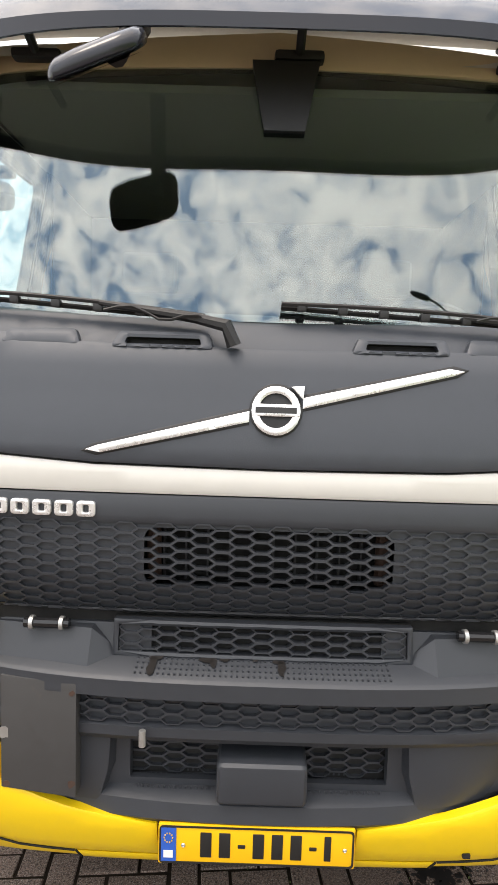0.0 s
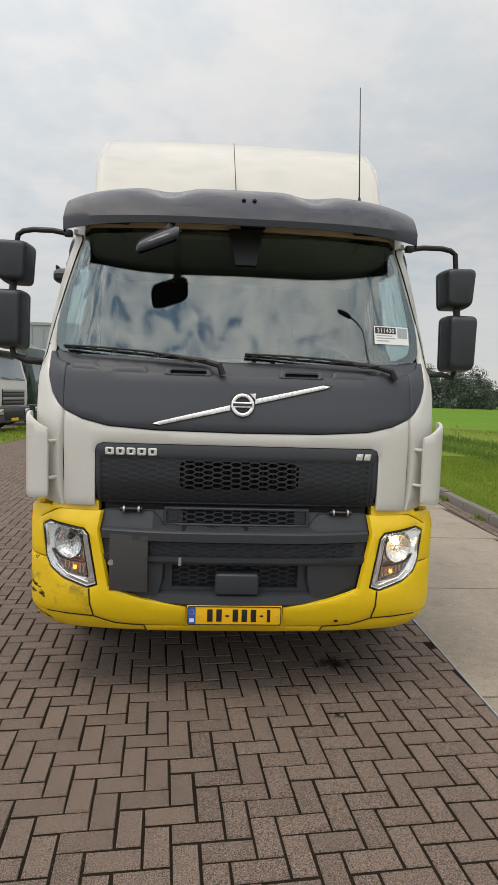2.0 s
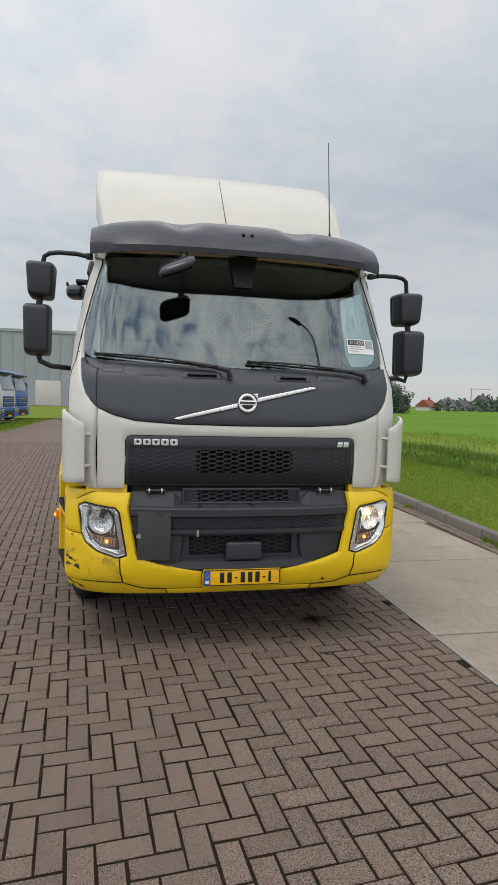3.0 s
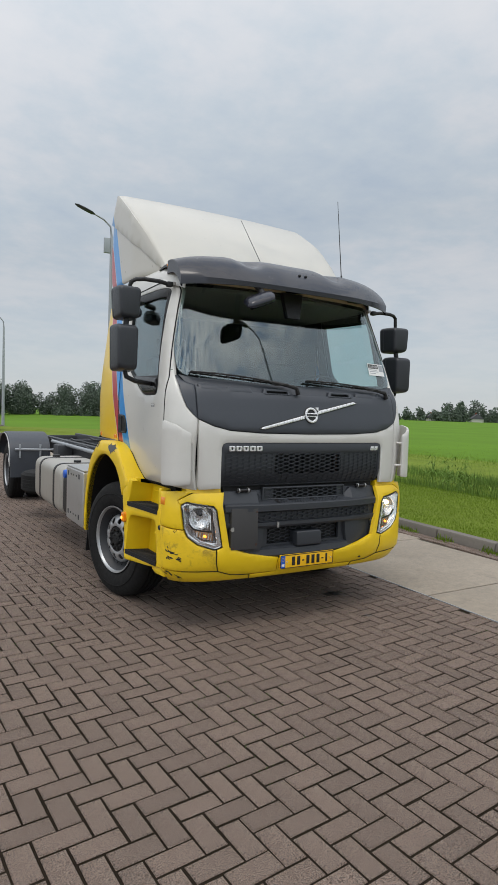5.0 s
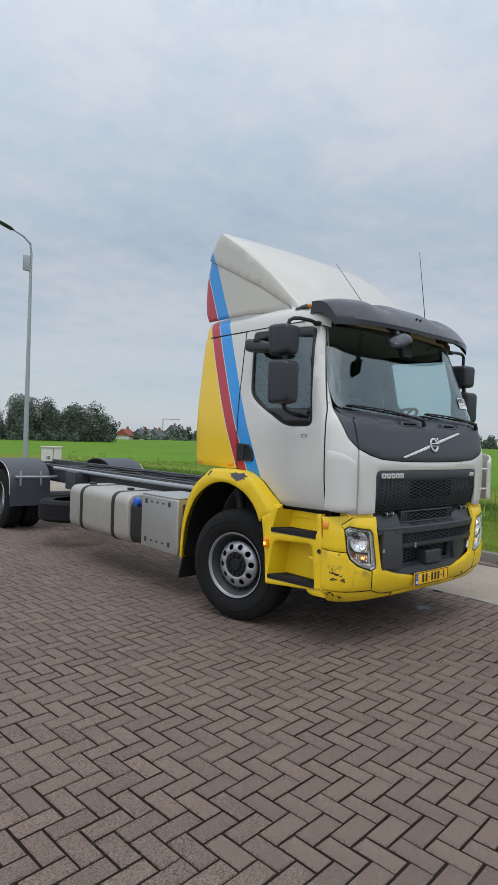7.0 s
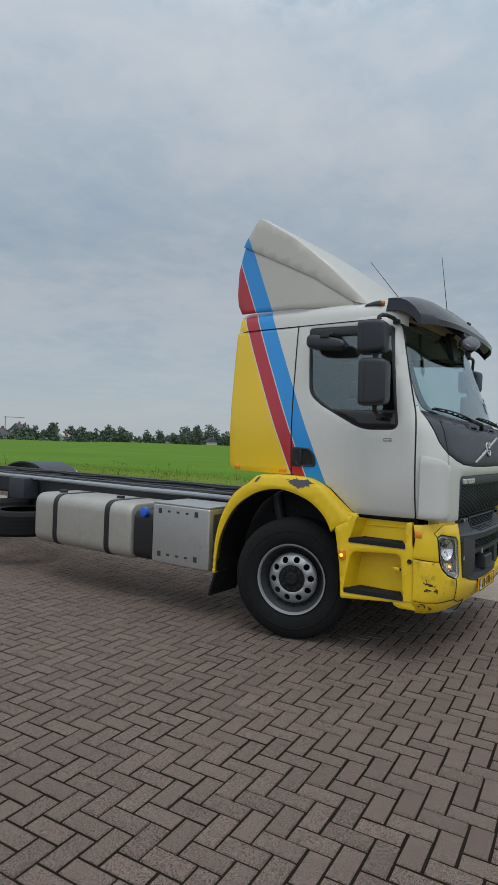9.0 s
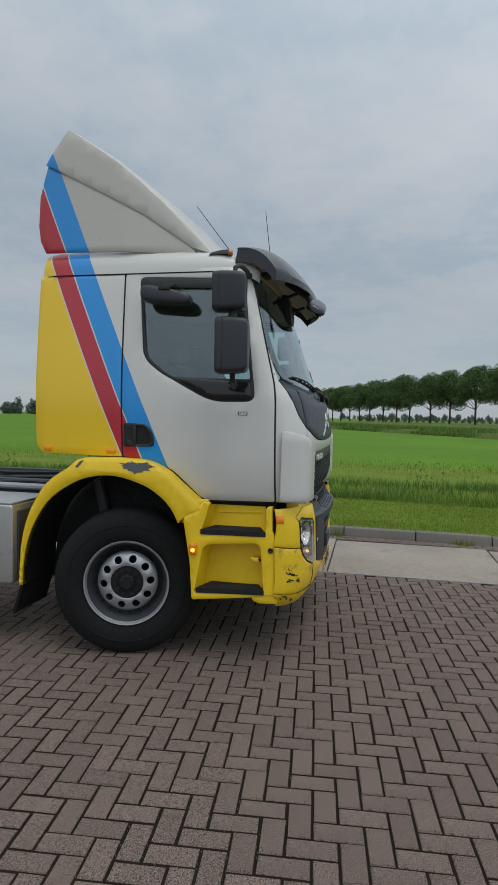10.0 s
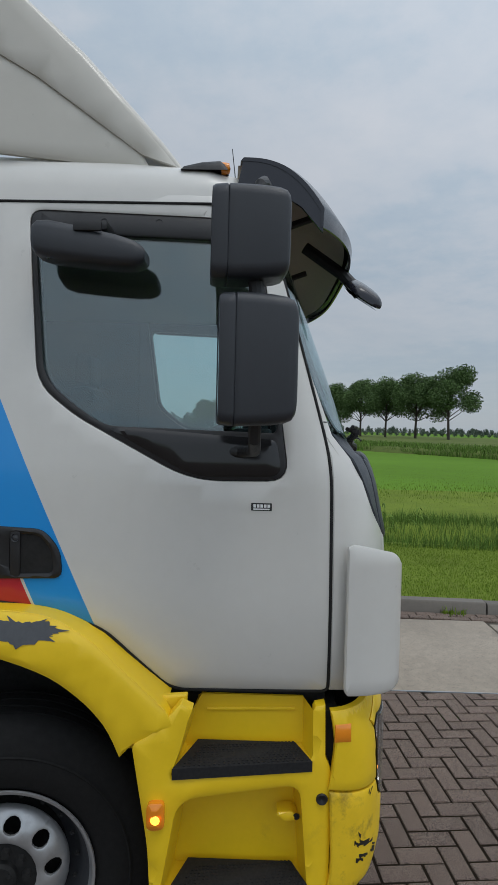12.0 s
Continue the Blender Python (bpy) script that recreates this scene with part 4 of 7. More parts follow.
section_bar("upper_step", -0.735, 0.735, [(0.12, 1.018), (-0.030, 0.985), (-0.040, 0.975), (-0.040, 0.93), (-0.005, 0.915), (0.12, 0.915)], 0.075)
section_bar("bumper_beam", -0.735, 0.735, [(0.12, 0.93), (0.008, 0.93), (0.008, 0.845), (-0.012, 0.838), (-0.012, 0.812), (0.0, 0.795), (0.12, 0.795)])
section_bar("lower_step", -0.64, 0.64, [(0.22, 0.66), (0.03, 0.635), (0.0, 0.62), (-0.008, 0.575), (0.02, 0.540), (0.22, 0.540)], 0.10, 2.2)
for s in (-1, 1):
    part("step_shoulder", loft([[(s * x, y, z) for x, y, z in ring] for ring in (
        [(0.74, 0.09, 1.075), (0.742, 0.05, 0.94), (0.742, 0.14, 0.94), (0.74, 0.14, 1.075)],
        [(0.46, 0.055, 1.075), (0.46, 0.01, 0.99), (0.46, 0.14, 0.95), (0.46, 0.14, 1.075)],
        [(0.405, 0.075, 1.02), (0.405, 0.05, 0.99), (0.405, 0.14, 0.95), (0.405, 0.14, 1.02)])]), M["grey_dark"], truck)
    pod = loft([[(s * x, y, z) for x, y, z in ring] for ring in (
        [(0.72, 0.085, 0.80), (0.715, 0.08, 0.70), (0.69, 0.085, 0.625), (0.69, 0.16, 0.62), (0.72, 0.16, 0.80)],
        [(0.50, 0.025, 0.80), (0.50, 0.02, 0.70), (0.49, 0.025, 0.615), (0.49, 0.16, 0.60), (0.50, 0.16, 0.80)],
        [(0.40, 0.03, 0.795), (0.405, 0.025, 0.70), (0.43, 0.03, 0.605), (0.43, 0.16, 0.60), (0.40, 0.16, 0.795)],
        [(0.36, 0.12, 0.79), (0.365, 0.12, 0.70), (0.40, 0.12, 0.605), (0.40, 0.16, 0.60), (0.36, 0.16, 0.79)])])
    bmesh.ops.bevel(pod, geom=[e for e in pod.edges if e.calc_face_angle(0) > 0.4], offset=0.012, segments=3, affect="EDGES")
    part("lamp_pod", pod, M["grey_dark"], truck)


def flat_at(y, lean=0.0):
    return lambda x, z, d: (x, y + 0.055 * abs(x / 0.74) ** 3 - d + lean * z, z)


part("lower_grille", hex_web(-0.38, 0.38, 1.005, 1.094, flat_at(0.05)), M["grey_dark"], truck, smooth=False)
# dark sheet behind the mesh, painting the shade inside the opening
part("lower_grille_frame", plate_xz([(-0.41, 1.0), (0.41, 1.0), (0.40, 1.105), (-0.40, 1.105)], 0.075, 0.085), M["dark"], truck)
frame_poly = [(-0.405, 1.0), (0.405, 1.0), (0.40, 1.103), (-0.40, 1.103)]
part("grille_rim", skin(frame_poly, flat_at(0.045), 0.03, 0.1, [inset(frame_poly, 0.014)], soft=0.003), M["grey_dark"], truck)
part("grille_rim", skin([(-0.385, 1.015), (-0.30, 1.015), (-0.30, 1.09), (-0.385, 1.09)], flat_at(0.058), 0.01, 0.1, soft=0), M["grey_dark"], truck)
part("grille_rim", skin([(0.385, 1.015), (0.32, 1.015), (0.32, 1.09), (0.385, 1.09)], flat_at(0.058), 0.01, 0.1, soft=0), M["grey_dark"], truck)
part("beam_mesh", hex_web(-0.66, 0.66, 0.845, 0.918, flat_at(-0.008), depth=0.012), M["grey_dark"], truck, smooth=False)
part("inset_mesh", hex_web(-0.36, 0.36, 0.652, 0.795, flat_at(0.085)), M["grey_dark"], truck, smooth=False)
part("tow_cover", box(-0.112, 0.128, -0.02, 0.10, 0.632, 0.75, 0.02, 3), M["grey_dark"], truck, "rounded grey towing-eye cover")
for name, y0, z0, slope, rows in (("upper_tread", -0.018, 0.9885, 0.22, 4), ("lower_tread", 0.04, 0.641, 0.19, 4)):
    studs = bmesh.new()
    for i in range(46):
        for j in range(rows):
            x, y = -0.33 + i * 0.0147, y0 + 0.02 * j
            back = 0.055 * abs(x / 0.74) ** 3
            box(x - 0.0025, x + 0.0025, y + back - 0.0025, y + back + 0.0025, z0 + slope * (y - y0) - 0.003, z0 + slope * (y - y0) + 0.003, bm=studs)
    tagged(part(name, studs, M["grey_dark"], truck), kind="stuff")
flap_b = box(-0.69, -0.479, -0.020, 0.03, 0.643, 0.957, 0.004)
for v in flap_b.verts:
    v.co.y += 0.16 * (-0.479 - v.co.x)
flap = part("access_flap", flap_b, M["flap"], truck, "scratched dull black cover plate")
for x, z, r in ((-0.678, 0.80, 0.022), (-0.49, 0.93, 0.009), (-0.492, 0.68, 0.013), (-0.672, 0.655, 0.012)):
    chip = [(x + r * random.uniform(0.5, 1.1) * math.cos(a / 9 * 6.283), z + r * random.uniform(0.5, 1.1) * math.sin(a / 9 * 6.283)) for a in range(9)]
    part("paint_chip", plate_xz(chip, -0.0215 + 0.16 * (-0.479 - x), -0.018 + 0.16 * (-0.479 - x)), M["alu"] if r > 0.02 else M["rust"], flap)
part("bolt", tube([(-0.305, -0.03, 0.80), (-0.305, -0.03, 0.842)], 0.009), M["alu"], truck)
# -- plate --
plate = part("number_plate", box(-0.262, 0.262, -0.008, 0.004, 0.458, 0.570, 0.004), M["plate"], truck, "yellow rear-reflective number plate, writing as bars")
part("plate_edge", skin(rounded([(-0.259, 0.461), (0.259, 0.461), (0.259, 0.567), (-0.259, 0.567)], 0.012), lambda x, z, d: (x, -0.008 - d, z), 0.002, 0.1, [rounded([(-0.254, 0.466), (0.254, 0.466), (0.254, 0.562), (-0.254, 0.562)], 0.010)], soft=0, out=0.002), M["ink"], plate)
part("country_strip", box(-0.254, -0.214, -0.0105, -0.007, 0.467, 0.561), M["plate_blue"], plate)
part("country_bar", box(-0.247, -0.222, -0.012, -0.010, 0.478, 0.498), M["paper"], plate)
for k in range(10):
    a = k * 0.6283
    part("country_dot", box(-0.236 + 0.011 * math.cos(a), -0.233 + 0.011 * math.cos(a), -0.012, -0.010, 0.532 + 0.013 * math.sin(a), 0.535 + 0.013 * math.sin(a)), M["plate"], plate)
x = -0.150
for w in (0.030, 0.030, 0.020, 0.030, 0.030, 0.030, 0.020, 0.018):
    z0, z1 = (0.508, 0.518) if w == 0.020 else (0.480, 0.550)
    part("plate_bar", box(x, x + w, -0.0105, -0.007, z0, z1, 0.002), M["ink"], plate)
    x += w + 0.020
for x in (-0.195, 0.235):
    part("plate_screw", lathe([(0, 0.0), (-0.003, 0.004), (0, 0.006)], (x, -0.009, 0.512), axis="y", sides=10), M["alu"], plate)

# -- yellow bumper --
HEADLIGHT = [(-1.068, 0.990), (-1.03, 1.012), (-0.835, 0.978), (-0.81, 0.947), (-0.76, 0.672), (-0.815, 0.653), (-0.95, 0.700), (-1.02, 0.755), (-1.045, 0.815)]
for s in (-1, 1):
    bp = on_bumper(s)
    hole = [(bump_x(x), z) for x, z in HEADLIGHT]
    worn = s < 0
    front_edge = [(0.745, 1.075), (0.762, 0.975), (0.70, 0.66), (0.52, 0.60), (0.27, 0.555), (0.27, 0.437), (0.53, 0.437), (0.68, 0.447), (0.782, 0.486), (0.795, 0.56), (0.800, 0.650), (0.755, 0.668), (0.805, 0.950), (0.832, 0.982), (1.03, 1.016), (1.071, 0.994), (1.087, 1.02), (0.98, 1.075)]
    bumper = part("bumper_corner", skin([(bump_x(x), z) for x, z in front_edge], bp, 0.03, 0.045), M["yellow"], truck, "yellow bumper panel round the headlight")
    part("bumper_cap", skin([(bump_x(0.808), 0.649), (bump_x(0.803), 0.56), (bump_x(0.790), 0.489), (bump_x(1.05), 0.499), (bump_y(0.262, 0.52), 0.514), (bump_y(0.262, 0.82), 0.824), (bump_x(1.053), 0.803), (bump_x(1.026), 0.750), (bump_x(0.953), 0.694), (bump_x(0.82), 0.648)], bp, 0.03, 0.045), M["yellow_worn"] if worn else M["yellow"], truck, "scuffed yellow bumper corner with black scratches" if worn else "yellow bumper corner")
    part("bumper_lip", skin([(bump_x(0.522), 0.393), (bump_x(0.95), 0.396), (bump_y(0.22, 0.47), 0.408), (bump_y(0.262, 0.52), 0.507), (bump_x(1.05), 0.491), (bump_x(0.79), 0.480), (bump_x(0.68), 0.440), (bump_x(0.522), 0.430)], bp, 0.03, 0.045, out=-0.006), M["yellow_worn"] if worn else M["yellow"], truck)
    upper = part("lamp_shoulder", skin([(bump_x(1.056), 0.812), (bump_y(0.265, 0.89), 0.832), (bump_y(0.265, 1.085), 1.080), (bump_y(0.12, 1.09), 1.092), (bump_x(0.99), 1.078), (bump_x(1.092), 1.024), (bump_x(1.075), 0.990)], bp, 0.03, 0.05), M["yellow"], truck)
    # near-black backing that paints shade into the seams between the panels
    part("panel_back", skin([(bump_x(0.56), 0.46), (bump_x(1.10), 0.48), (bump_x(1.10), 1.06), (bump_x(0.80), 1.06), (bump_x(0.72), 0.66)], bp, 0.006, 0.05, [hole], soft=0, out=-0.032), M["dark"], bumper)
    part("top_flange", loft([[(s * 0.76, 0.07, 1.07), (s * 0.76, 0.16, 1.07), (s * 0.76, 0.16, 1.125), (s * 0.76, 0.08, 1.125)], [(s * 1.02, 0.11, 1.08), (s * 1.02, 0.2, 1.08), (s * 1.02, 0.2, 1.13), (s * 1.02, 0.13, 1.13)]]), M["yellow"], truck)
    part("side_reflector", skin([(bump_y(0.250, 1.04), 1.040), (bump_y(0.198, 1.04), 1.040), (bump_y(0.198, 0.985), 0.985), (bump_y(0.250, 0.985), 0.985)], bp, 0.008, 0.1, soft=0.002, out=0.004), M["orange"], upper)
    for line in (((0.522, 0.4335), (0.60, 0.4365), (0.68, 0.4435), (0.735, 0.463), (0.785, 0.4835), (0.92, 0.489), (1.05, 0.495)), ((0.5195, 0.397), (0.5195, 0.431)), ((0.803, 0.642), (0.799, 0.56), (0.786, 0.488))):
        part("panel_seam", tube([bp(bump_x(x), z, -0.002) for x, z in line], 0.0032, 6), M["dark"], bumper)
    # headlight: dark rim, silver surround, a round reflector above and the indicator chamber below
    light = part("headlight", skin(hole, bp, 0.012, 0.05, [inset(hole, 0.0045)], soft=0.001, out=0.0), M["black"], truck, "clear headlight" if s < 0 else "clear headlight with the lamp lit")
    part("lamp_wall", loft([[bp(a, z, -0.004) for a, z in inset(hole, 0.006)], [bp(a, z, -0.085) for a, z in inset(hole, 0.022)]], caps=False), M["lamp_white"], light)
    part("lamp_housing", skin(hole, bp, 0.01, 0.05, soft=0, out=-0.086), M["lamp_white"], light)
    part("lamp_lens", skin(inset(hole, 0.005), bp, 0.004, 0.06, soft=0, out=0.004), M["lens"], light).visible_shadow = False
    frame_in = [(bump_x(x), z) for x, z in ((1.056, 0.980), (1.030, 0.994), (0.862, 0.962), (0.842, 0.938), (0.812, 0.700), (0.948, 0.726), (1.012, 0.772), (1.040, 0.826))]
    part("lamp_surround", skin(inset(hole, 0.005), bp, 0.012, 0.04, [frame_in], soft=0.005, out=-0.008), M["lamp_white"], light, "silver inner surround")
    part("light_guide", tube([bp(bump_x(x), z, -0.010) for x, z in ((0.838, 0.925), (0.823, 0.83), (0.797, 0.695), (0.815, 0.680), (0.935, 0.722), (0.985, 0.765))], 0.006, 6), M["lamp_white"], light)
    part("light_guide", tube([bp(bump_x(x), z, -0.012) for x, z in ((0.846, 0.925), (0.833, 0.83), (0.815, 0.71))], 0.003, 6), M["ink"], light)

    def bowl(cx, cz, r, deep, depth):
        c = Vector(bp(bump_x(cx), cz, -depth))
        b = lathe([(0.0, r), (0.004, r * 0.97), (deep * 0.35, r * 0.84), (deep * 0.65, r * 0.62), (deep * 0.88, r * 0.38), (deep, r * 0.16)], (0, 0, 0), axis="y", sides=18)
        turn = Matrix.Rotation(s * 0.30, 4, "Z")
        for v in b.verts:
            v.co = turn @ v.co + c
        return b, c
    b, c = bowl(0.945, 0.885, 0.080, 0.05, 0.030)
    part("reflector_bowl", b, M["lamp_white"], light, smooth=False)
    part("bulb", lathe([(-0.02, 0.0), (-0.016, 0.014), (0.0, 0.017), (0.03, 0.017)], c + Vector((s * -0.008, 0.020, 0.034)), axis="y", sides=14), M["lamp_on"] if s > 0 else M["frame"], light)
    part("bulb_ring", lathe([(-0.012, 0.007), (-0.014, 0.013), (-0.006, 0.016)], c + Vector((s * 0.006, 0.022, -0.008)), axis="y", sides=16), M["silver"], light)
    for k in range(4):
        x = 0.862 + 0.022 * k
        part("reflector_rib", tube([bp(bump_x(x), 0.80 + 0.012 * k, -0.040), bp(bump_x(x + 0.006), 0.905 - 0.02 * k, -0.055)], 0.0045, 6), M["chrome"], light)
    part("chamber_divider", tube([bp(bump_x(x), z, -0.024) for x, z in ((1.025, 0.85), (0.99, 0.812), (0.93, 0.796), (0.85, 0.786))], 0.006, 6), M["black"], light)
    part("indicator_chamber", skin([(bump_x(x), z) for x, z in ((0.985, 0.798), (0.845, 0.776), (0.838, 0.712), (0.965, 0.752))], bp, 0.006, 0.03, soft=0.002, out=-0.040), M["lamp_amber"], light)
    for k in range(6):
        x = 0.855 + 0.022 * k
        part("chamber_rib", tube([bp(bump_x(x), 0.722 + 0.006 * k, -0.034), bp(bump_x(x), 0.772 + 0.003 * k, -0.038)], 0.005, 6), M["lamp_white"], light)
    part("indicator_bulb", lathe([(-0.014, 0.0), (-0.010, 0.009), (0.02, 0.011)], Vector(bp(bump_x(0.902), 0.754, -0.028)), axis="y", sides=12), M["marker_dim"], light)
part("bumper_middle", skin(mirror_poly([(0.0, 0.393), (0.517, 0.393), (0.517, 0.430), (0.266, 0.432), (0.266, 0.545), (0.0, 0.545)]), lambda x, z, d: on_bumper(1 if x >= 0 else -1)(bump_x(x), z, d), 0.04, 0.05), M["yellow"], truck, "yellow lower bumper strip")
part("bumper_hole", box(0.565, 0.585, 0.03, 0.05, 0.468, 0.480), M["dark"], truck)
# scuffs on the damaged corner: thin ragged flakes of bare plastic
bp = on_bumper(-1)
for ca, cz, length, tilt in ((1.20, 0.64, 0.16, 0.12), (1.28, 0.60, 0.12, 0.2), (1.06, 0.60, 0.10, 0.35), (1.32, 0.665, 0.05, 0.5), (1.15, 0.80, 0.03, -0.5), (1.25, 0.47, 0.05, 0.9), (1.12, 0.455, 0.07, 0.3), (1.33, 0.478, 0.06, 0.2)):
    for k in range(3):
        a0, z0 = ca + random.uniform(-0.05, 0.05), cz + random.uniform(-0.014, 0.014)
        w, h = length * random.uniform(0.6, 1.1), random.uniform(0.003, 0.008)
        edge = [(a0 + (q / 5 - 0.5) * w, z0 + tilt * (q / 5 - 0.5) * w * 0.6 + random.uniform(0.2, 1) * h) for q in range(6)]
        edge += [(a, z - random.uniform(0.8, 2.0) * h) for a, z in reversed(edge)]
        part("scratch", skin(edge, bp, 0.002, 0.3, soft=0, out=0.0012 if cz > 0.5 else -0.004), M["ink"], truck)

# wet runs on the upper tread
r = random.Random(61)
for x, w, length in ((-0.290, 0.014, 0.085), (-0.285, 0.030, 0.02), (-0.15, 0.022, 0.025), (-0.13, 0.012, 0.045), (-0.10, 0.018, 0.02), (-0.02, 0.010, 0.016), (0.050, 0.014, 0.07), (0.045, 0.024, 0.022)):
    y1 = 0.052
    pts = [(x + w * r.uniform(0.5, 1) * math.cos(a), y1 - length * (0.5 - 0.5 * math.sin(a)) * r.uniform(0.9, 1.05)) for a in [k * 0.5712 for k in range(11)]]
    wet = bmesh.new()
    wet.faces.new([wet.verts.new((px, py, 0.9916 + 0.22 * py + 0.0042)) for px, py in pts])
    part("water_mark", wet, M["oil"], truck)

# -- steps, wheel arch, wheels --


def smooth_line(pts, n=4):
    """A smooth run through points (Catmull-Rom)."""
    out = []
    for i in range(len(pts) - 1):
        p0, p1, p2, p3 = (pts[max(0, min(len(pts) - 1, i + k))] for k in (-1, 0, 1, 2))
        for q in range(n):
            t = q / n
            out.append(tuple(0.5 * (2 * b + (c - a) * t + (2 * a - 5 * b + 4 * c - d) * t * t + (3 * b - a - 3 * c + d) * t ** 3) for a, b, c, d in zip(p0, p1, p2, p3)))
    return out + [pts[-1]]


def side_at(s, x):
    """An upright side x metres out at the wheel arch, drawn in towards the front corner."""
    return lambda y, z, d: (s * (x - 0.21 * max(0.0, 0.79 - y) + d), y, z)


for s in (-1, 1):
    pl = side_at(s, 1.262)
    open_top = [(0.318, 1.080), (0.317, 1.0), (0.315, 0.94), (0.322, 0.925), (0.55, 0.914), (0.742, 0.905), (0.750, 0.915), (0.730, 0.97), (0.716, 1.02), (0.704, 1.070), (0.690, 1.108)]
    recess2 = rounded([(0.325, 0.512), (0.785, 0.506), (0.730, 0.835), (0.355, 0.848)], [0.02, 0.02, 0.06, 0.05])
    outer = rounded([(0.252, 0.50), (0.42, 0.478), (0.80, 0.458), (0.815, 0.70), (0.868, 1.006), (0.805, 1.040), (0.724, 1.130)], [0.01, 0.02, 0.02, 0.05, 0.02, 0.03, 0.01]) + open_top[::-1] + [(0.310, 1.092), (0.280, 1.095), (0.276, 0.93), (0.262, 0.90), (0.252, 0.83)]
    unit = part("step_unit", skin(outer, pl, 0.05, 0.05, [recess2], soft=0.006), M["yellow"], truck, "yellow cab entry step with black treads")
    for poly, whole in ((open_top, False), (divide(recess2, 0.05), True)):
        rim = [Vector(pl(y, z, -0.006)) for y, z in poly]
        mid = sum(rim, Vector()) / len(rim)
        deep = [Vector((s * 1.06, p.y + (mid.y - p.y) * 0.10, p.z + (mid.z - p.z) * 0.05 if whole else min(p.z, 1.080))) for p in rim]
        part("step_well", loft([rim, deep], closed=whole, caps=False), M["yellow"], unit)
        bk = bmesh.new()
        bk.faces.new([bk.verts.new(p) for p in deep])
        bk.faces.new([bk.verts.new(p + Vector((-s * 0.01, 0, 0))) for p in deep])
        part("step_back", bk, M["yellow"], unit)
    part("step_return", skin(rounded([(0.752, 0.96), (0.90, 0.96), (0.90, 1.06), (0.80, 1.128), (0.712, 1.128), (0.716, 1.07)], 0.006), side_at(s, 1.195), 0.02, 0.05, soft=0.004), M["yellow"], unit)
    part("lip_return", skin(rounded([(0.238, 0.432), (0.355, 0.436), (0.395, 0.452), (0.41, 0.478), (0.36, 0.492), (0.262, 0.512), (0.238, 0.50)], 0.008), side_at(s, 1.250), 0.03, 0.04, soft=0.008), M["yellow"], unit)
    # added dark boxes: painted shade in the corner slot and under the door sill
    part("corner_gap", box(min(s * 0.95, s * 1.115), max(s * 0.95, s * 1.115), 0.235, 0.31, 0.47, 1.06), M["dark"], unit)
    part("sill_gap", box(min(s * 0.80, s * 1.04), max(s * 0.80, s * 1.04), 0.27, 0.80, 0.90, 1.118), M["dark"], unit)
    for (y0, y1, zt, lift) in ((0.318, 0.745, 0.940, 0.0), (0.322, 0.770, 0.545, 0.0)):
        o0, o1 = 1.268 - 0.21 * (0.79 - y0), 1.268 - 0.21 * (0.79 - y1)
        tread = part("step_tread", loft([[(s * o0, y0, zt - 0.048), (s * o1, y1, zt - 0.036), (s * o1, y1, zt - 0.002), (s * o0, y0, zt - 0.016)], [(s * 1.085, y0 + 0.05, zt - 0.01), (s * 1.085, y1 - 0.06, zt - 0.01), (s * 1.085, y1 - 0.06, zt + lift), (s * 1.085, y0 + 0.05, zt + lift)]]), M["tread"], unit, "black ribbed step tread")
        studs = bmesh.new()
        for i in range(26):
            for j in range(9):
                yy, t = y0 + 0.015 + i * (y1 - y0 - 0.03) / 26 + 0.006 * (j % 2), (j + 0.5) / 9.5
                yy = yy + t * (0.052 - (yy - y0) * 0.29)
                xx, zz = 1.262 - 0.21 * (0.79 - yy) - t * 0.10 * (0.6 + yy), zt + lift * t - (1 - t) * (0.016 - 0.014 * (yy - y0) / (y1 - y0))
                box(s * xx - 0.005, s * xx + 0.005, yy - 0.0035, yy + 0.0035, zz - 0.004, zz + 0.0035, bm=studs)
        tagged(part("tread_studs", studs, M["tread"], tread), kind="stuff")
    part("step_crease", tube([(s * 1.062, 0.37, 1.040), (s * 1.062, 0.66, 1.030)], 0.006, 6), M["yellow"], unit)
    part("grip_notch", skin(rounded([(0.43, 0.742), (0.375, 0.742), (0.35, 0.715), (0.40, 0.71)], 0.012), side_at(s, 1.225), 0.06, 0.05, soft=0.004), M["yellow"], unit)
    part("grip_hole", lathe([(0, 0.0), (0.001, 0.011)], (s * 1.137, 0.362, 0.727), sides=14), M["dark"], unit)
    socket = part("round_plug", lathe([(0, 0.0), (s * 0.005, 0.012), (s * 0.006, 0.016), (0, 0.019)], (s * 1.159, 0.285, 0.800), sides=20), M["black"], unit)
    lamp = part("side_marker", skin(rounded([(0.815, 0.845), (0.765, 0.845), (0.762, 0.765), (0.815, 0.765)], 0.018), side_at(s, 1.268), 0.03, 0.03, soft=0.009, out=0.022), M["orange"], unit, "lit orange side marker lamp")
    part("marker_bulb", lathe([(0.0, 0.0), (s * 0.004, 0.009), (0.0, 0.014)], (s * 1.289, 0.788, 0.800), sides=14), M["marker_on"], lamp)
    # arch
    outer_arc = smooth_line([(2.09, 0.455), (2.08, 0.72), (2.02, 0.97), (1.89, 1.19), (1.72, 1.312)]) + [(1.685, 1.345), (1.655, 1.370)] + smooth_line([(1.60, 1.386), (1.40, 1.394), (1.20, 1.388), (1.09, 1.362), (0.985, 1.305)]) + [(0.772, 1.115), (0.745, 1.065), (0.785, 1.035), (0.868, 1.005)]
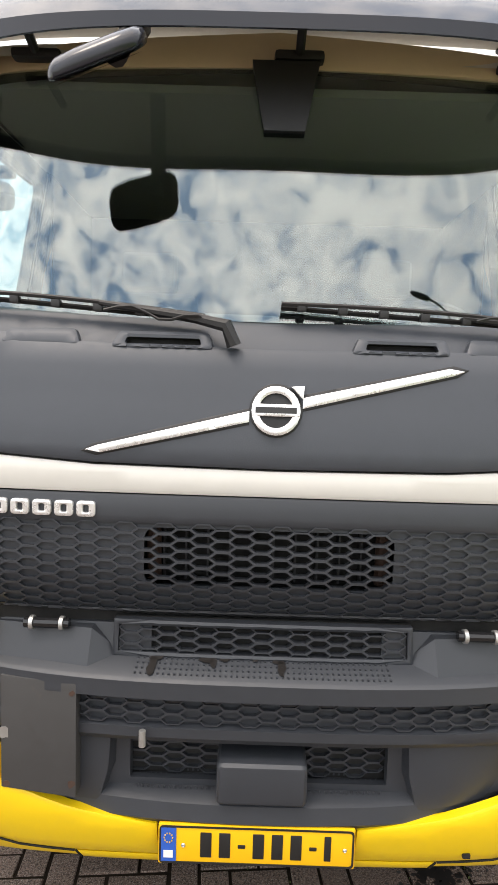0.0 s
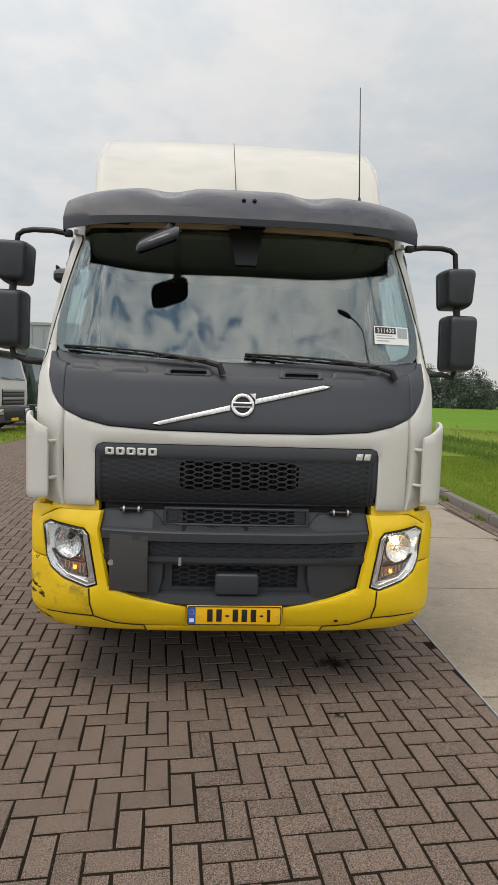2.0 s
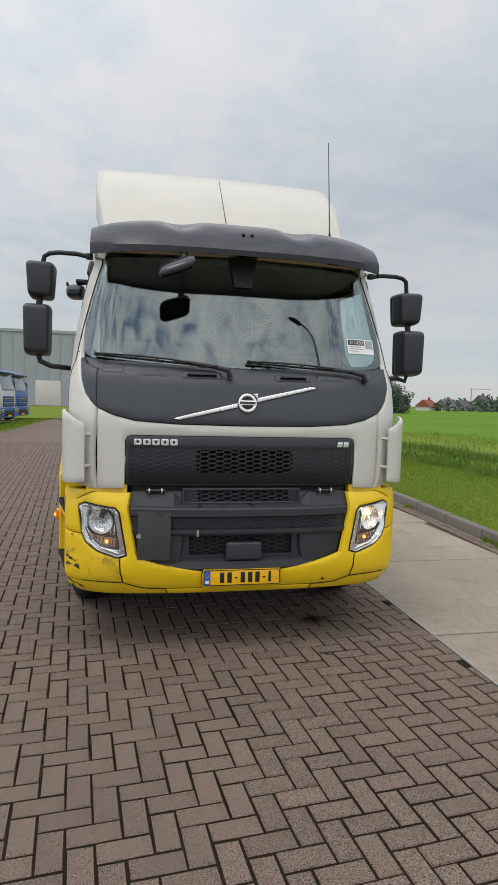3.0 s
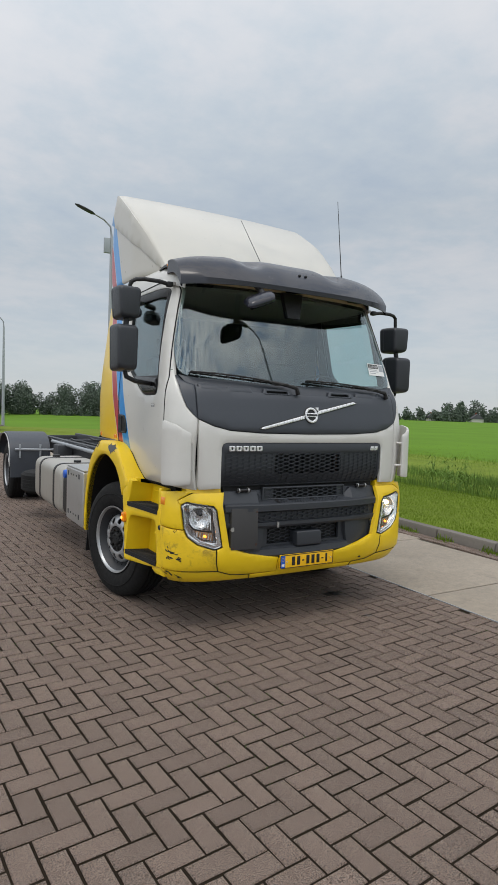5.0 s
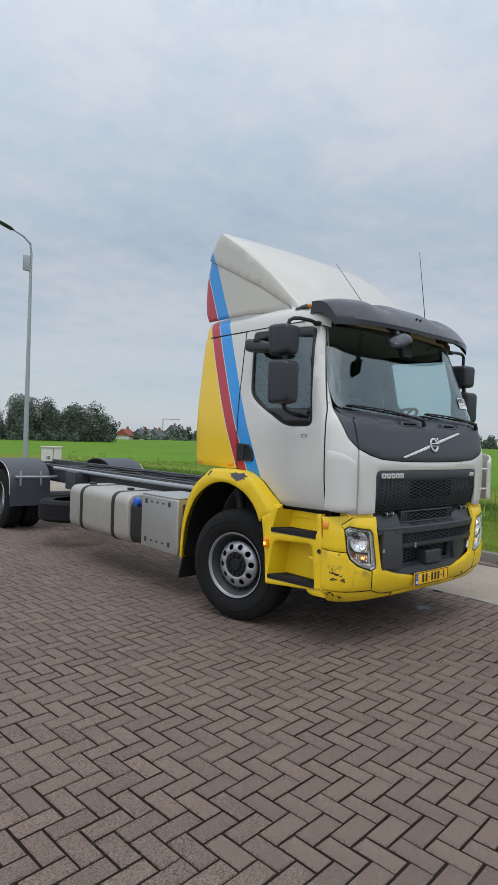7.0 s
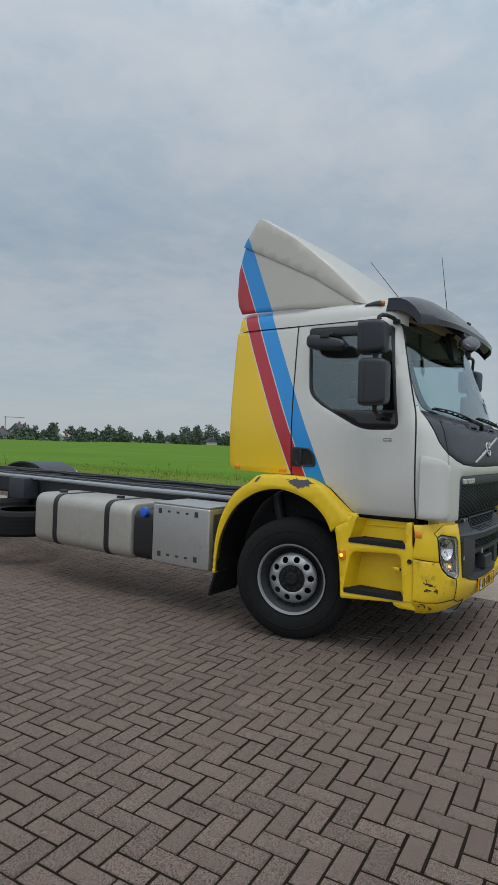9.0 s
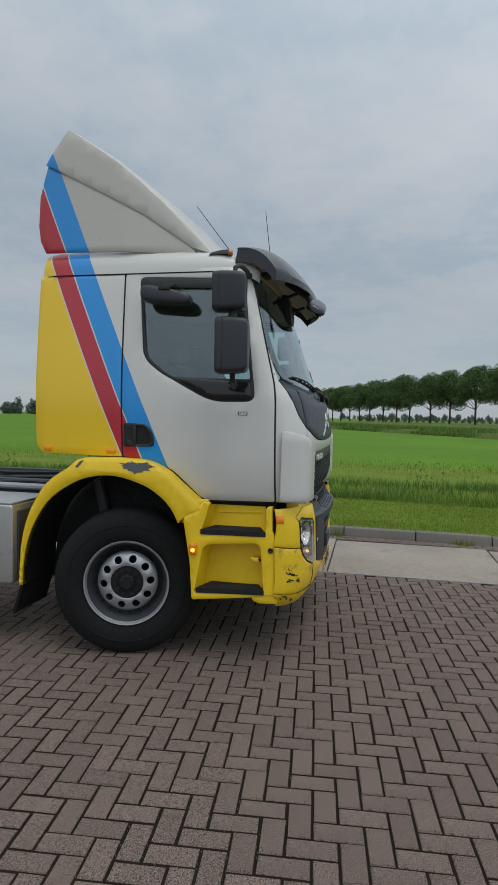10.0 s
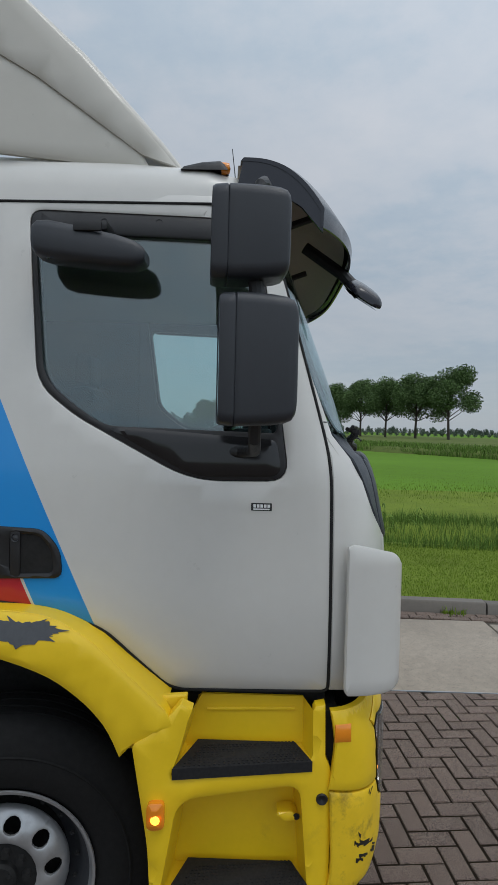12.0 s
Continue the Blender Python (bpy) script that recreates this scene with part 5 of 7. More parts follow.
    inner_arc = smooth_line([(0.905, 0.965), (0.955, 1.06), (1.04, 1.145), (1.16, 1.215), (1.36, 1.268), (1.55, 1.255), (1.72, 1.185), (1.88, 1.06), (2.0, 0.86), (2.055, 0.66), (2.07, 0.455)])
    arch = part("wheel_arch", skin(outer_arc + inner_arc, lambda y, z, d, s=s: (s * (1.262 + d - 0.12 * max(0, z - 1.30) * 4 * 0.5), y, z), 0.06, 0.05, soft=0.010), M["yellow"], truck, "yellow wheel arch with chipped paint")
    lin = [(y, z) for y, z in inner_arc]
    rim = [[(s * 1.24, y, z) for y, z in lin], [(s * 0.82, y, z) for y, z in lin]]
    part("arch_liner", loft(rim, closed=False, caps=False), M["black"], arch)
    tops = [(y, z) for y, z in outer_arc[4:-3]]
    # added near-black plate in place of the shaded space inside the arch
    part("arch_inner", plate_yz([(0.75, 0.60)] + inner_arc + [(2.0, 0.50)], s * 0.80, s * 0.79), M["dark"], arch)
    part("arch_top", loft([[(s * (1.255 - 0.24 * max(0, z - 1.30)), y, z - 0.002) for y, z in tops], [(s * 1.0, y, z - 0.004) for y, z in tops]], closed=False, caps=False), M["yellow"], arch)
    r = random.Random(17)
    chip = []
    for k in range(64):
        a = 2 * math.pi * k / 64
        rag = r.uniform(0.80, 1.0) + (r.uniform(0.1, 0.5) if k % 9 == 4 else 0)
        chip.append((1.205 + 0.115 * rag * math.cos(a), 1.338 + 0.036 * rag * (1 + 0.25 * math.sin(3 * a)) * math.sin(a)))
    if s < 0:
        part("bare_patch", skin(chip, lambda y, z, d, s=s: (s * (1.262 + d - 0.24 * max(0, z - 1.30)), y, z), 0.003, 0.02, soft=0, out=0.0015), M["primer"], arch)
        part("bare_patch", skin([(1.66, 1.32), (1.63, 1.36), (1.60, 1.372), (1.61, 1.35), (1.64, 1.315)], lambda y, z, d, s=s: (s * (1.262 + d - 0.24 * max(0, z - 1.30)), y, z), 0.003, 0.02, soft=0, out=0.0015), M["primer"], arch)
    part("mud_flap", plate_yz([(2.055, 0.78), (2.072, 0.78), (2.085, 0.50), (2.165, 0.235), (2.145, 0.23), (2.068, 0.48)], s * 0.80, s * 1.22), M["rubber"], truck)


def build_wheel(front_axle):
    """A wheel at the origin with its outer side towards -x."""
    w = empty("wheel", "black truck tyre on a silver steel rim", "wheel")
    R, B = 0.514, 0.150
    prof = [(-B + 0.03, 0.292), (-B + 0.012, 0.31), (-B, 0.35), (-B - 0.006, 0.40), (-B + 0.006, 0.455), (-B + 0.022, 0.488), (-B + 0.045, 0.507)]
    grooves = []
    for g in (-0.075, -0.025, 0.025, 0.075):
        grooves += [(g - 0.006, R), (g - 0.005, R - 0.012), (g + 0.005, R - 0.012), (g + 0.006, R)]
    prof = prof + grooves + [(-a, r) for a, r in reversed(prof)]
    tyre = part("tyre", lathe(prof, (0, 0, 0), sides=72), M["rubber"], w)
    part("tyre_rib", lathe([(-B - 0.007, 0.405), (-B - 0.010, 0.410), (-B - 0.007, 0.415)], (0, 0, 0), sides=72), M["rubber"], tyre)
    rim = part("rim", lathe([(-B + 0.035, 0.286), (-B + 0.008, 0.300), (-B + 0.002, 0.298), (-B + 0.004, 0.289), (-B + 0.018, 0.283), (-B + 0.024, 0.279)], (0, 0, 0), sides=64), M["rim"], w, "silver steel rim")
    part("barrel", lathe([(-B + 0.023, 0.2795), (-B + 0.045, 0.268), (-B + 0.07, 0.258), (-B + 0.11, 0.245), (-B + 0.15, 0.20), (0.10, 0.20)], (0, 0, 0), sides=64), M["frame"], w)
    for k in range(20):
        a = k * math.pi / 10
        part("rim_notch", lathe([(0.0, 0.0), (-0.003, 0.007), (0.0, 0.009)], (-B + 0.085, 0.238 * math.cos(a), 0.238 * math.sin(a)), sides=8), M["dark"], w)
    holes = [arc(0.165 * math.cos(a * math.pi / 5 + 0.3), 0.165 * math.sin(a * math.pi / 5 + 0.3), 0.027, 0, 330, 11) for a in range(10)]
    if front_axle:
        dish = lambda y, z, d: (-B + 0.075 - d - 0.045 * min(1, max(0, (0.215 - math.hypot(y, z)) / 0.06)) ** 0.7, y, z)
    else:
        dish = lambda y, z, d: (-B + 0.09 - d + 0.10 * min(1, max(0, (0.25 - math.hypot(y, z)) / 0.10)) ** 0.8, y, z)
    part("disc", skin(arc(0, 0, 0.214, 0, 352, 44), dish, 0.012, 0.03, holes + [arc(0, 0, 0.116, 0, 345, 23)], soft=0.003), M["rim"], rim)
    off = -B + (0.03 if front_axle else 0.19)
    # flat dark disc: the shade behind the rim's holes, made as a surface
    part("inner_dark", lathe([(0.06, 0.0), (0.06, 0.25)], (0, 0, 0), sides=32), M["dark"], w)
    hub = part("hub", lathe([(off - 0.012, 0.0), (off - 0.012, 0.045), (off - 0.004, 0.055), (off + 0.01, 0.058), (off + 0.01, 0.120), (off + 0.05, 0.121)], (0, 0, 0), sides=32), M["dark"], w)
    for k in range(10):
        a = (k + 0.5) * math.pi / 5
        part("wheel_nut", lathe([(off - 0.012, 0.0), (off - 0.012, 0.013), (off + 0.012, 0.016)], (0, 0.085 * math.cos(a), 0.085 * math.sin(a)), sides=6), M["dark"], hub)
    for k in range(5):
        a = k * math.pi * 2 / 5
        part("hub_bolt", lathe([(off - 0.020, 0.0), (off - 0.018, 0.007), (off - 0.010, 0.009)], (0, 0.036 * math.cos(a), 0.036 * math.sin(a)), sides=6), M["dark"], hub)
    return w


def as_part(w, parent, m):
    """Hangs a built wheel under the truck at a pose."""
    w.parent = parent
    w.matrix_parent_inverse = Matrix()
    w.matrix_basis = m


def own_wheel(front_axle, m):
    """Wheel as one sub-assembly: tyre holds the rest."""
    w = build_wheel(front_axle)
    kids = {o.name.split(".")[0]: o for o in w.children}
    base = kids["tyre"]
    for o in list(w.children):
        if o is not base:
            for c in list(o.children):
                c.parent = base
            o.parent = base
    base.parent = truck
    base.matrix_parent_inverse = Matrix()
    base.matrix_basis = m
    base.name = "wheel"
    base["label"] = "black tyre on a silver ten-hole steel rim"
    bpy.data.objects.remove(w)
    return base


own_wheel(True, pose(-1.055, 1.330, 0.512, 14, 0, 14))
own_wheel(True, pose(1.055, 1.330, 0.512, 0, 0, 194))
for s in (-1, 1):
    own_wheel(False, pose(s * 1.09, 7.75, 0.512, 0, 0, 0 if s < 0 else 180))
    own_wheel(False, pose(s * 0.75, 7.75, 0.512, 0, 0, 0 if s < 0 else 180))
    # half-round rear mudguard
    ang = [radians(a) for a in range(-4, 185, 9)]
    half = [(7.75 - 0.70 * math.cos(a), 0.66 + 0.555 * math.sin(max(0, a)) ** 0.6) for a in ang]
    guard = part("rear_mudguard", loft([[(s * 1.285, y, z - 0.03) for y, z in half], [(s * 1.265, y, z - 0.003) for y, z in half], [(s * 1.24, y, z) for y, z in half], [(s * 0.60, y, z) for y, z in half], [(s * 0.60, y, z - 0.02) for y, z in half], [(s * 1.23, y, z - 0.02) for y, z in half]], closed=False, caps=False), M["grey"], truck, "dark grey half-round rear mudguard")
    part("guard_lip", tube([(s * 1.285, y, z - 0.025) for y, z in half], 0.009, 6), M["alu"], guard)
    part("guard_flap", plate_yz([(half[0][0], 0.44), (half[0][0] + 0.02, 0.44), (half[0][0] + 0.03, 0.70), (half[0][0], 0.70)], s * 0.60, s * 1.27), M["grey"], guard)
    part("guard_stay", tube([(s * 0.42, 7.02, 0.93), (s * 0.62, 7.03, 0.92), (s * 1.20, 7.03, 0.93)], 0.02), M["galv"], guard)
    for x in (0.78, 1.12):
        part("stay_clip", box(s * x - 0.015, s * x + 0.015, 7.015, 7.03, 0.78, 1.02, 0.004), M["galv"], guard)
# unseen pan, added to block bounced light and darken the ground below
part("noise_shield", box(-0.80, 0.80, 0.32, 2.3, 0.40, 0.43, 0.01), M["dark"], truck)
part("axle", tube([(-0.9, 7.75, 0.512), (0.9, 7.75, 0.512)], 0.09), M["frame"], truck)
part("front_axle", tube([(-0.95, 1.33, 0.45), (0.95, 1.33, 0.45)], 0.06), M["frame"], truck)

# -- chassis --
for s in (-1, 1):
    rail = part("chassis_rail", box(s * 0.43 - 0.045, s * 0.43 + 0.045, 0.6, 9.4, 0.83, 1.12, 0.008), M["frame"], truck, "long dark steel chassis rail")
    part("rail_web", box(s * 0.492 - 0.004, s * 0.492 + 0.004, 0.6, 9.4, 0.86, 1.09), M["frame"], rail)
    for k in range(60):
        part("rail_bolt", lathe([(0, 0.0), (-s * -0.006, 0.010), (0, 0.013)], (s * 0.497, 2.2 + k * 0.12, 1.05 - 0.12 * (k % 2)), sides=6), M["frame"], rail)
for y in (2.3, 3.3, 4.4, 5.6, 6.4, 7.6, 9.3):
    part("cross_member", box(-0.40, 0.40, y - 0.05, y + 0.05, 0.93, 1.08, 0.01), M["frame"], truck)
for x, z in ((-0.56, 1.10), (-0.20, 1.10), (0.16, 1.11)):
    part("air_pipe", tube([(x + 0.03 * math.sin(k * 0.9), 2.1 + k * 0.35, z + 0.012 * math.sin(k * 1.7)) for k in range(16)], 0.016, 8), M["black"], truck)
part("galvanised_pipe", tube([(-0.60, 2.15, 1.075), (-0.60, 6.9, 1.085)], 0.028, 10), M["galv"], truck)
part("valve_block", box(-0.75, -0.52, 5.75, 6.1, 0.80, 1.08, 0.02), M["frame"], truck)
part("gearbox", box(-0.35, 0.35, 1.9, 3.0, 0.55, 0.95, 0.05), M["frame"], truck)
part("engine_block", box(-0.42, 0.42, 0.4, 1.9, 0.60, 1.12, 0.05), M["dark"], truck)
part("spring", tube([(-0.60, 0.7, 0.62), (-0.60, 1.33, 0.55), (-0.60, 2.0, 0.66)], 0.05, 8), M["frame"], truck)
part("damper", tube([(-0.80, 1.55, 0.55), (-0.86, 1.68, 1.18)], 0.045), M["frame"], truck)
# battery box
bx = part("battery_box", box(-1.262, -0.72, 2.145, 2.865, 0.452, 1.03, 0.028, 3), M["alu"], truck, "grey metal battery box with slotted front")
for yy0, z in ((2.30, 0.965), (2.30, 0.545)):
    for k in range(5):
        y = yy0 + k * 0.115
        big = k in (0, 4)
        part("slot", box(-1.2655, -1.255, y - (0.022 if big else 0.018), y + (0.022 if big else 0.018), z - (0.026 if big else 0.010), z + (0.026 if big else 0.010), 0.004), M["frame"], bx)
part("box_lid", box(-1.255, -0.73, 2.15, 2.86, 1.028, 1.045, 0.008), M["alu"], bx)
part("box_end", box(-1.20, -0.78, 2.128, 2.148, 0.52, 0.98, 0.01), M["frame"], bx)


def d_section(x_out, x_in, z0, z1, r):
    return rounded([(x_out, z0), (x_in, z0), (x_in, z1), (x_out, z1)], [r, 0.08, 0.08, r], 6)


prof = d_section(-1.265, -0.62, 0.42, 0.995, 0.13)
rings = []
for y, k in ((3.165, 0.90), (3.175, 0.96), (3.20, 0.99), (3.24, 1.0), (4.70, 1.0), (4.74, 0.99), (4.76, 0.96), (4.77, 0.90)):
    rings.append([(-0.9425 + (x + 0.9425) * k, y, 0.7075 + (z - 0.7075) * k) for x, z in prof])
tank = part("fuel_tank", loft(rings), M["tank"], truck, "stained aluminium fuel tank with black straps")
for y in (3.52, 4.38):
    strap = [(-0.9425 + (x + 0.9425) * 1.018, 0.7075 + (z - 0.7075) * 1.018) for x, z in prof]
    part("tank_strap", loft([[(x, y + dy, z) for x, z in strap] for dy in (-0.035, 0.035)]), M["black"], tank)
part("filler_cap", lathe([(0.0, 0.05), (0.035, 0.05), (0.04, 0.042), (0.04, 0.0)], (-1.02, 4.56, 0.985), axis="z", sides=20), M["black"], tank)
part("filler_cap", lathe([(0.0, 0.045), (0.03, 0.045), (0.03, 0.0)], (-0.95, 3.66, 0.99), axis="z", sides=20), M["black"], tank)
prof = d_section(-1.235, -0.75, 0.44, 0.93, 0.10)
adb = part("additive_tank", loft([[(x, y, z) for x, z in prof] for y in (2.885, 3.14)]), M["black"], truck, "black additive tank with a blue cap")
part("blue_cap", lathe([(0.0, 0.0), (0.0, 0.05), (-0.045, 0.047), (-0.05, 0.035), (-0.05, 0.0)], (-1.215, 3.00, 0.925), sides=18), M["blue_cap"], adb)
# spare wheel lying under the frame
sw = part("spare_wheel", lathe([(-0.15, 0.29), (-0.16, 0.36), (-0.15, 0.46), (-0.11, 0.505), (0.11, 0.505), (0.15, 0.46), (0.16, 0.36), (0.15, 0.29)], (-0.80, 5.65, 0.53), axis="z", sides=56), M["rubber"], truck, "spare tyre slung under the frame")
for k in (-0.05, 0.0, 0.05):
    part("tread_groove", lathe([(k - 0.005, 0.507), (k, 0.500), (k + 0.005, 0.507)], (-0.80, 5.65, 0.53), axis="z", sides=56), M["dark"], sw)

# -- sun visor: a bowed shell with two dents --
def visor_point(x, t):
    """t runs from the rear edge on the roof (0) over the crest to the lip (1)."""
    e = abs(x) / 1.02
    lip_y, lip_z = 0.125 + 0.185 * e ** 3.4, 2.683 + 0.01 * e ** 4
    back_y, back_z = 0.64 - 0.06 * e, 2.925 - 0.05 * e ** 2 - 0.02 * e ** 8
    y = back_y + (lip_y - back_y) * t
    z = back_z + (lip_z - back_z) * t ** 2.7
    z += 0.028 * math.sin(math.pi * t) * (1 - e ** 6)
    for c, deep in ((0.40, 0.055), (-0.42, 0.055)):
        z -= deep * math.exp(-((x - c) / 0.09) ** 2 - ((t - 0.52) / 0.20) ** 2)
    return Vector((x, y, z))


def visor():
    n, m = 44, 14
    b = bmesh.new()
    top, low = [], []
    for i in range(n + 1):
        x = -1.02 + 2.04 * i / n
        top.append([b.verts.new(visor_point(x, j / m)) for j in range(m + 1)] + [b.verts.new(visor_point(x, 1) + Vector((0, 0.004, -0.035 - 0.028 * abs(x / 1.02) ** 4)))])
        low.append([b.verts.new(visor_point(x, j / m) + Vector((0, 0.010, -0.012))) for j in range(m + 1)] + [b.verts.new(visor_point(x, 1) + Vector((0, 0.012, -0.035 - 0.028 * abs(x / 1.02) ** 4)))])
    for i in range(n):
        for j in range(m + 1):
            b.faces.new((top[i][j], top[i + 1][j], top[i + 1][j + 1], top[i][j + 1]))
            b.faces.new((low[i][j + 1], low[i + 1][j + 1], low[i + 1][j], low[i][j]))
        for j in (0, m + 1):
            b.faces.new((top[i][j], top[i + 1][j], low[i + 1][j], low[i][j]))
    for i in (0, n):
        for j in range(m + 1):
            b.faces.new((top[i][j], top[i][j + 1], low[i][j + 1], low[i][j]))
    return b


def visor_lining():
    n, m = 30, 10
    rows = [[visor_point(-1.0 + 2.0 * i / n, j / m * 0.97) + Vector((0, 0.018, -0.024)) for j in range(m + 1)] for i in range(n + 1)]
    return loft(rows, closed=False, caps=False)


vis = part("sun_visor", visor(), M["grey_gloss"], truck, "dark grey moulded sun visor over the windscreen")
part("visor_underside", visor_lining(), M["visor_under_lit"], vis, "smoked brown underside, paled as if daylight came through")
for x in (-0.006, 0.054):
    p = visor_point(x, 0.80)
    part("visor_bolt", lathe([(0.0, 0.012), (0.008, 0.012), (0.014, 0.006), (0.014, 0.0)], p, axis="z", sides=14), M["black"], vis)
for x in (-0.74, 0.06, 0.74):
    y = front_y(x, 2.72)
    br = part("visor_bracket", box(x - 0.075, x + 0.075, y - 0.05, y - 0.005, 2.705, 2.735, 0.012), M["black"], vis)
    part("bracket_arm", tube([(x, y - 0.03, 2.72), (x, y - 0.14, 2.76)], 0.014, 8), M["black"], br)
for s in (-1, 1):
    rows = [[visor_point(s * 1.018, t) for t in (0, 0.25, 0.5, 0.75, 1.0)], [visor_point(s * 1.018, t) + Vector((0, 0.02 - 0.016 * t, -0.10 + 0.02 * t)) for t in (0, 0.25, 0.5, 0.75, 1.0)]]
    part("visor_cheek", loft([r for r in rows] + [[p + Vector((-s * 0.012, 0, 0)) for p in reversed_row] for reversed_row in (rows[1], rows[0])], closed=False, caps=False), M["grey_gloss"], vis)

# -- roof deflector --
crest = [(0.80, 2.86), (0.87, 2.945), (0.95, 3.03), (1.13, 3.22), (1.31, 3.375), (1.49, 3.52), (1.67, 3.635), (1.80, 3.72), (1.85, 3.738)]
half_row = [(1.0, 0.075), (1.0, 0.045), (0.994, 0.022), (0.978, 0.008), (0.95, 0.002), (0.90, 0.0), (0.75, 0.0), (0.6, 0.0), (0.45, 0.0), (0.3, 0.0), (0.15, 0.0)]
shoulder = [(-u, d) for u, d in half_row] + [(0.0, 0.0)] + half_row[::-1]
n = len(shoulder) - 1
b = bmesh.new()
rows = []
for y, z in crest:
    k = (y - 0.72) / 1.1
    hw = 0.93 + 0.115 * min(1, k * 1.6)
    row = []
    for u, sink in shoulder:
        e = abs(u)
        bow = 0.10 * (1 - e ** 2) * (1 - k)
        row.append(b.verts.new((u * hw, y - bow, z + 0.02 * (1 - e ** 2) - sink * min(1.0, 0.25 + 1.5 * k))))
    rows.append(row)
for a, c in zip(rows, rows[1:]):
    for i in range(n):
        b.faces.new((a[i], a[i + 1], c[i + 1], c[i]))
ret = bmesh.ops.extrude_face_region(b, geom=b.faces[:])
for v in ret["geom"]:
    if isinstance(v, bmesh.types.BMVert):
        v.co = Vector((v.co.x * 0.975, v.co.y + 0.012, v.co.z - 0.025))
defl_paint = livery_band(0.40, ((0.536, BLUE), (0.712, WHITE), (0.722, RED)), "deflector_paint", (0.50, 0.48, 0.425))
deflector = part("roof_deflector", b, defl_paint, truck, "white roof air deflector with blue and red bands")
for s in (-1, 1):
    w_at = lambda y: 0.93 + 0.115 * min(1, (y - 0.72) / 1.1 * 1.6)
    up = [(0.805, 2.845), (0.93, 2.885), (1.27, 3.11), (1.886, 3.425), (2.02, 3.49), (1.985, 3.55), (1.85, 3.728), (1.80, 3.705), (1.67, 3.62), (1.49, 3.50), (1.31, 3.355), (1.13, 3.195), (0.95, 3.005), (0.87, 2.92)]
    lo = [(0.90, 2.835), (1.40, 2.855), (2.03, 2.865), (2.075, 2.95), (2.09, 3.06), (2.08, 3.27), (2.05, 3.38), (2.012, 3.505), (1.886, 3.455), (1.27, 3.14), (0.95, 2.93)]
    part("side_wing", skin(up, lambda y, z, d, s=s: (s * (w_at(y) + 0.003 + d), y, z), 0.02, 0.07, soft=0.004), defl_paint, deflector)
    part("side_wing", skin(lo, lambda y, z, d, s=s: (s * (w_at(y) - 0.008 + d - 0.04 * max(0, y - 1.75)), y, z), 0.02, 0.07, soft=0.006), defl_paint, deflector)

# -- lamps and aerials on the roof --
for s in (-1, 1):
    rm = part("roof_marker", loft([[(s * (0.985 + 0.03 * math.cos(a)), y, 2.815 + h * math.sin(a)) for a in [math.pi * k / 8 for k in range(9)]] for y, h in ((0.632, 0.004), (0.645, 0.03), (0.66, 0.04), (0.72, 0.035), (0.78, 0.02), (0.79, 0.004))], closed=False, caps=False), M["black"], truck, "black roof marker lamp with an amber end")
    part("marker_lens", lathe([(0.0, 0.0), (0.004, 0.017), (0.02, 0.02), (0.03, 0.02)], (s * 0.985, 0.625, 2.832), axis="y", sides=14), M["orange"], rm)
part("aerial", tube([(-0.03, 0.74, 2.93), (-0.05, 1.18, 3.50)], [0.004, 0.0025], 6), M["black"], truck)
a2 = part("aerial", tube([(0.74, 0.62, 2.89), (0.735, 0.72, 3.70)], [0.005, 0.0025], 6), M["black"], truck)
part("aerial_base", tube([(0.74, 0.615, 2.87), (0.739, 0.63, 2.99)], [0.016, 0.008], 10), M["black"], a2)

# -- mirrors --
def mirror_head(cx, cy, cz, w, h, deep, turn, name, s, label, taper=0.0):
    """A moulded mirror housing, narrower below, with a bezel and the glass on its rear side."""
    m = Matrix.Translation((cx, cy, cz)) @ Matrix.Rotation(radians(turn), 4, "Z")

    def outline(k, t):
        poly = rounded([(-w / 2 * k, -h / 2 * k), (w / 2 * k, -h / 2 * k), (w / 2 * k, h / 2 * k), (-w / 2 * k, h / 2 * k)], min(w, h) * 0.20, 5)
        return [m @ Vector((x * (1 + taper * z / h) + s * 0.02 * (1 - t) * 0.5, t * deep / 2, z)) for x, z in poly]

    head = part(name, loft([outline(k, t) for t, k in ((-1.0, 0.74), (-0.97, 0.82), (-0.88, 0.90), (-0.70, 0.945), (-0.35, 0.975), (0.0, 0.99), (0.40, 1.0), (0.56, 1.0), (0.58, 0.985))]), M["mirror_shell"], truck, label)
    part("mirror_bezel", loft([outline(k, t) for t, k in ((0.57, 0.955), (0.60, 0.985), (0.63, 1.0), (0.92, 0.985), (1.0, 0.95), (0.97, 0.90))]), M["mirror_shell"], head)
    g = box(-w * 0.42, w * 0.42, deep * 0.478, deep * 0.492, -h * 0.42, h * 0.42, 0.002)
    for v in g.verts:
        v.co = m @ v.co
    part("mirror_pane", g, M["mirror"], head)
    return head


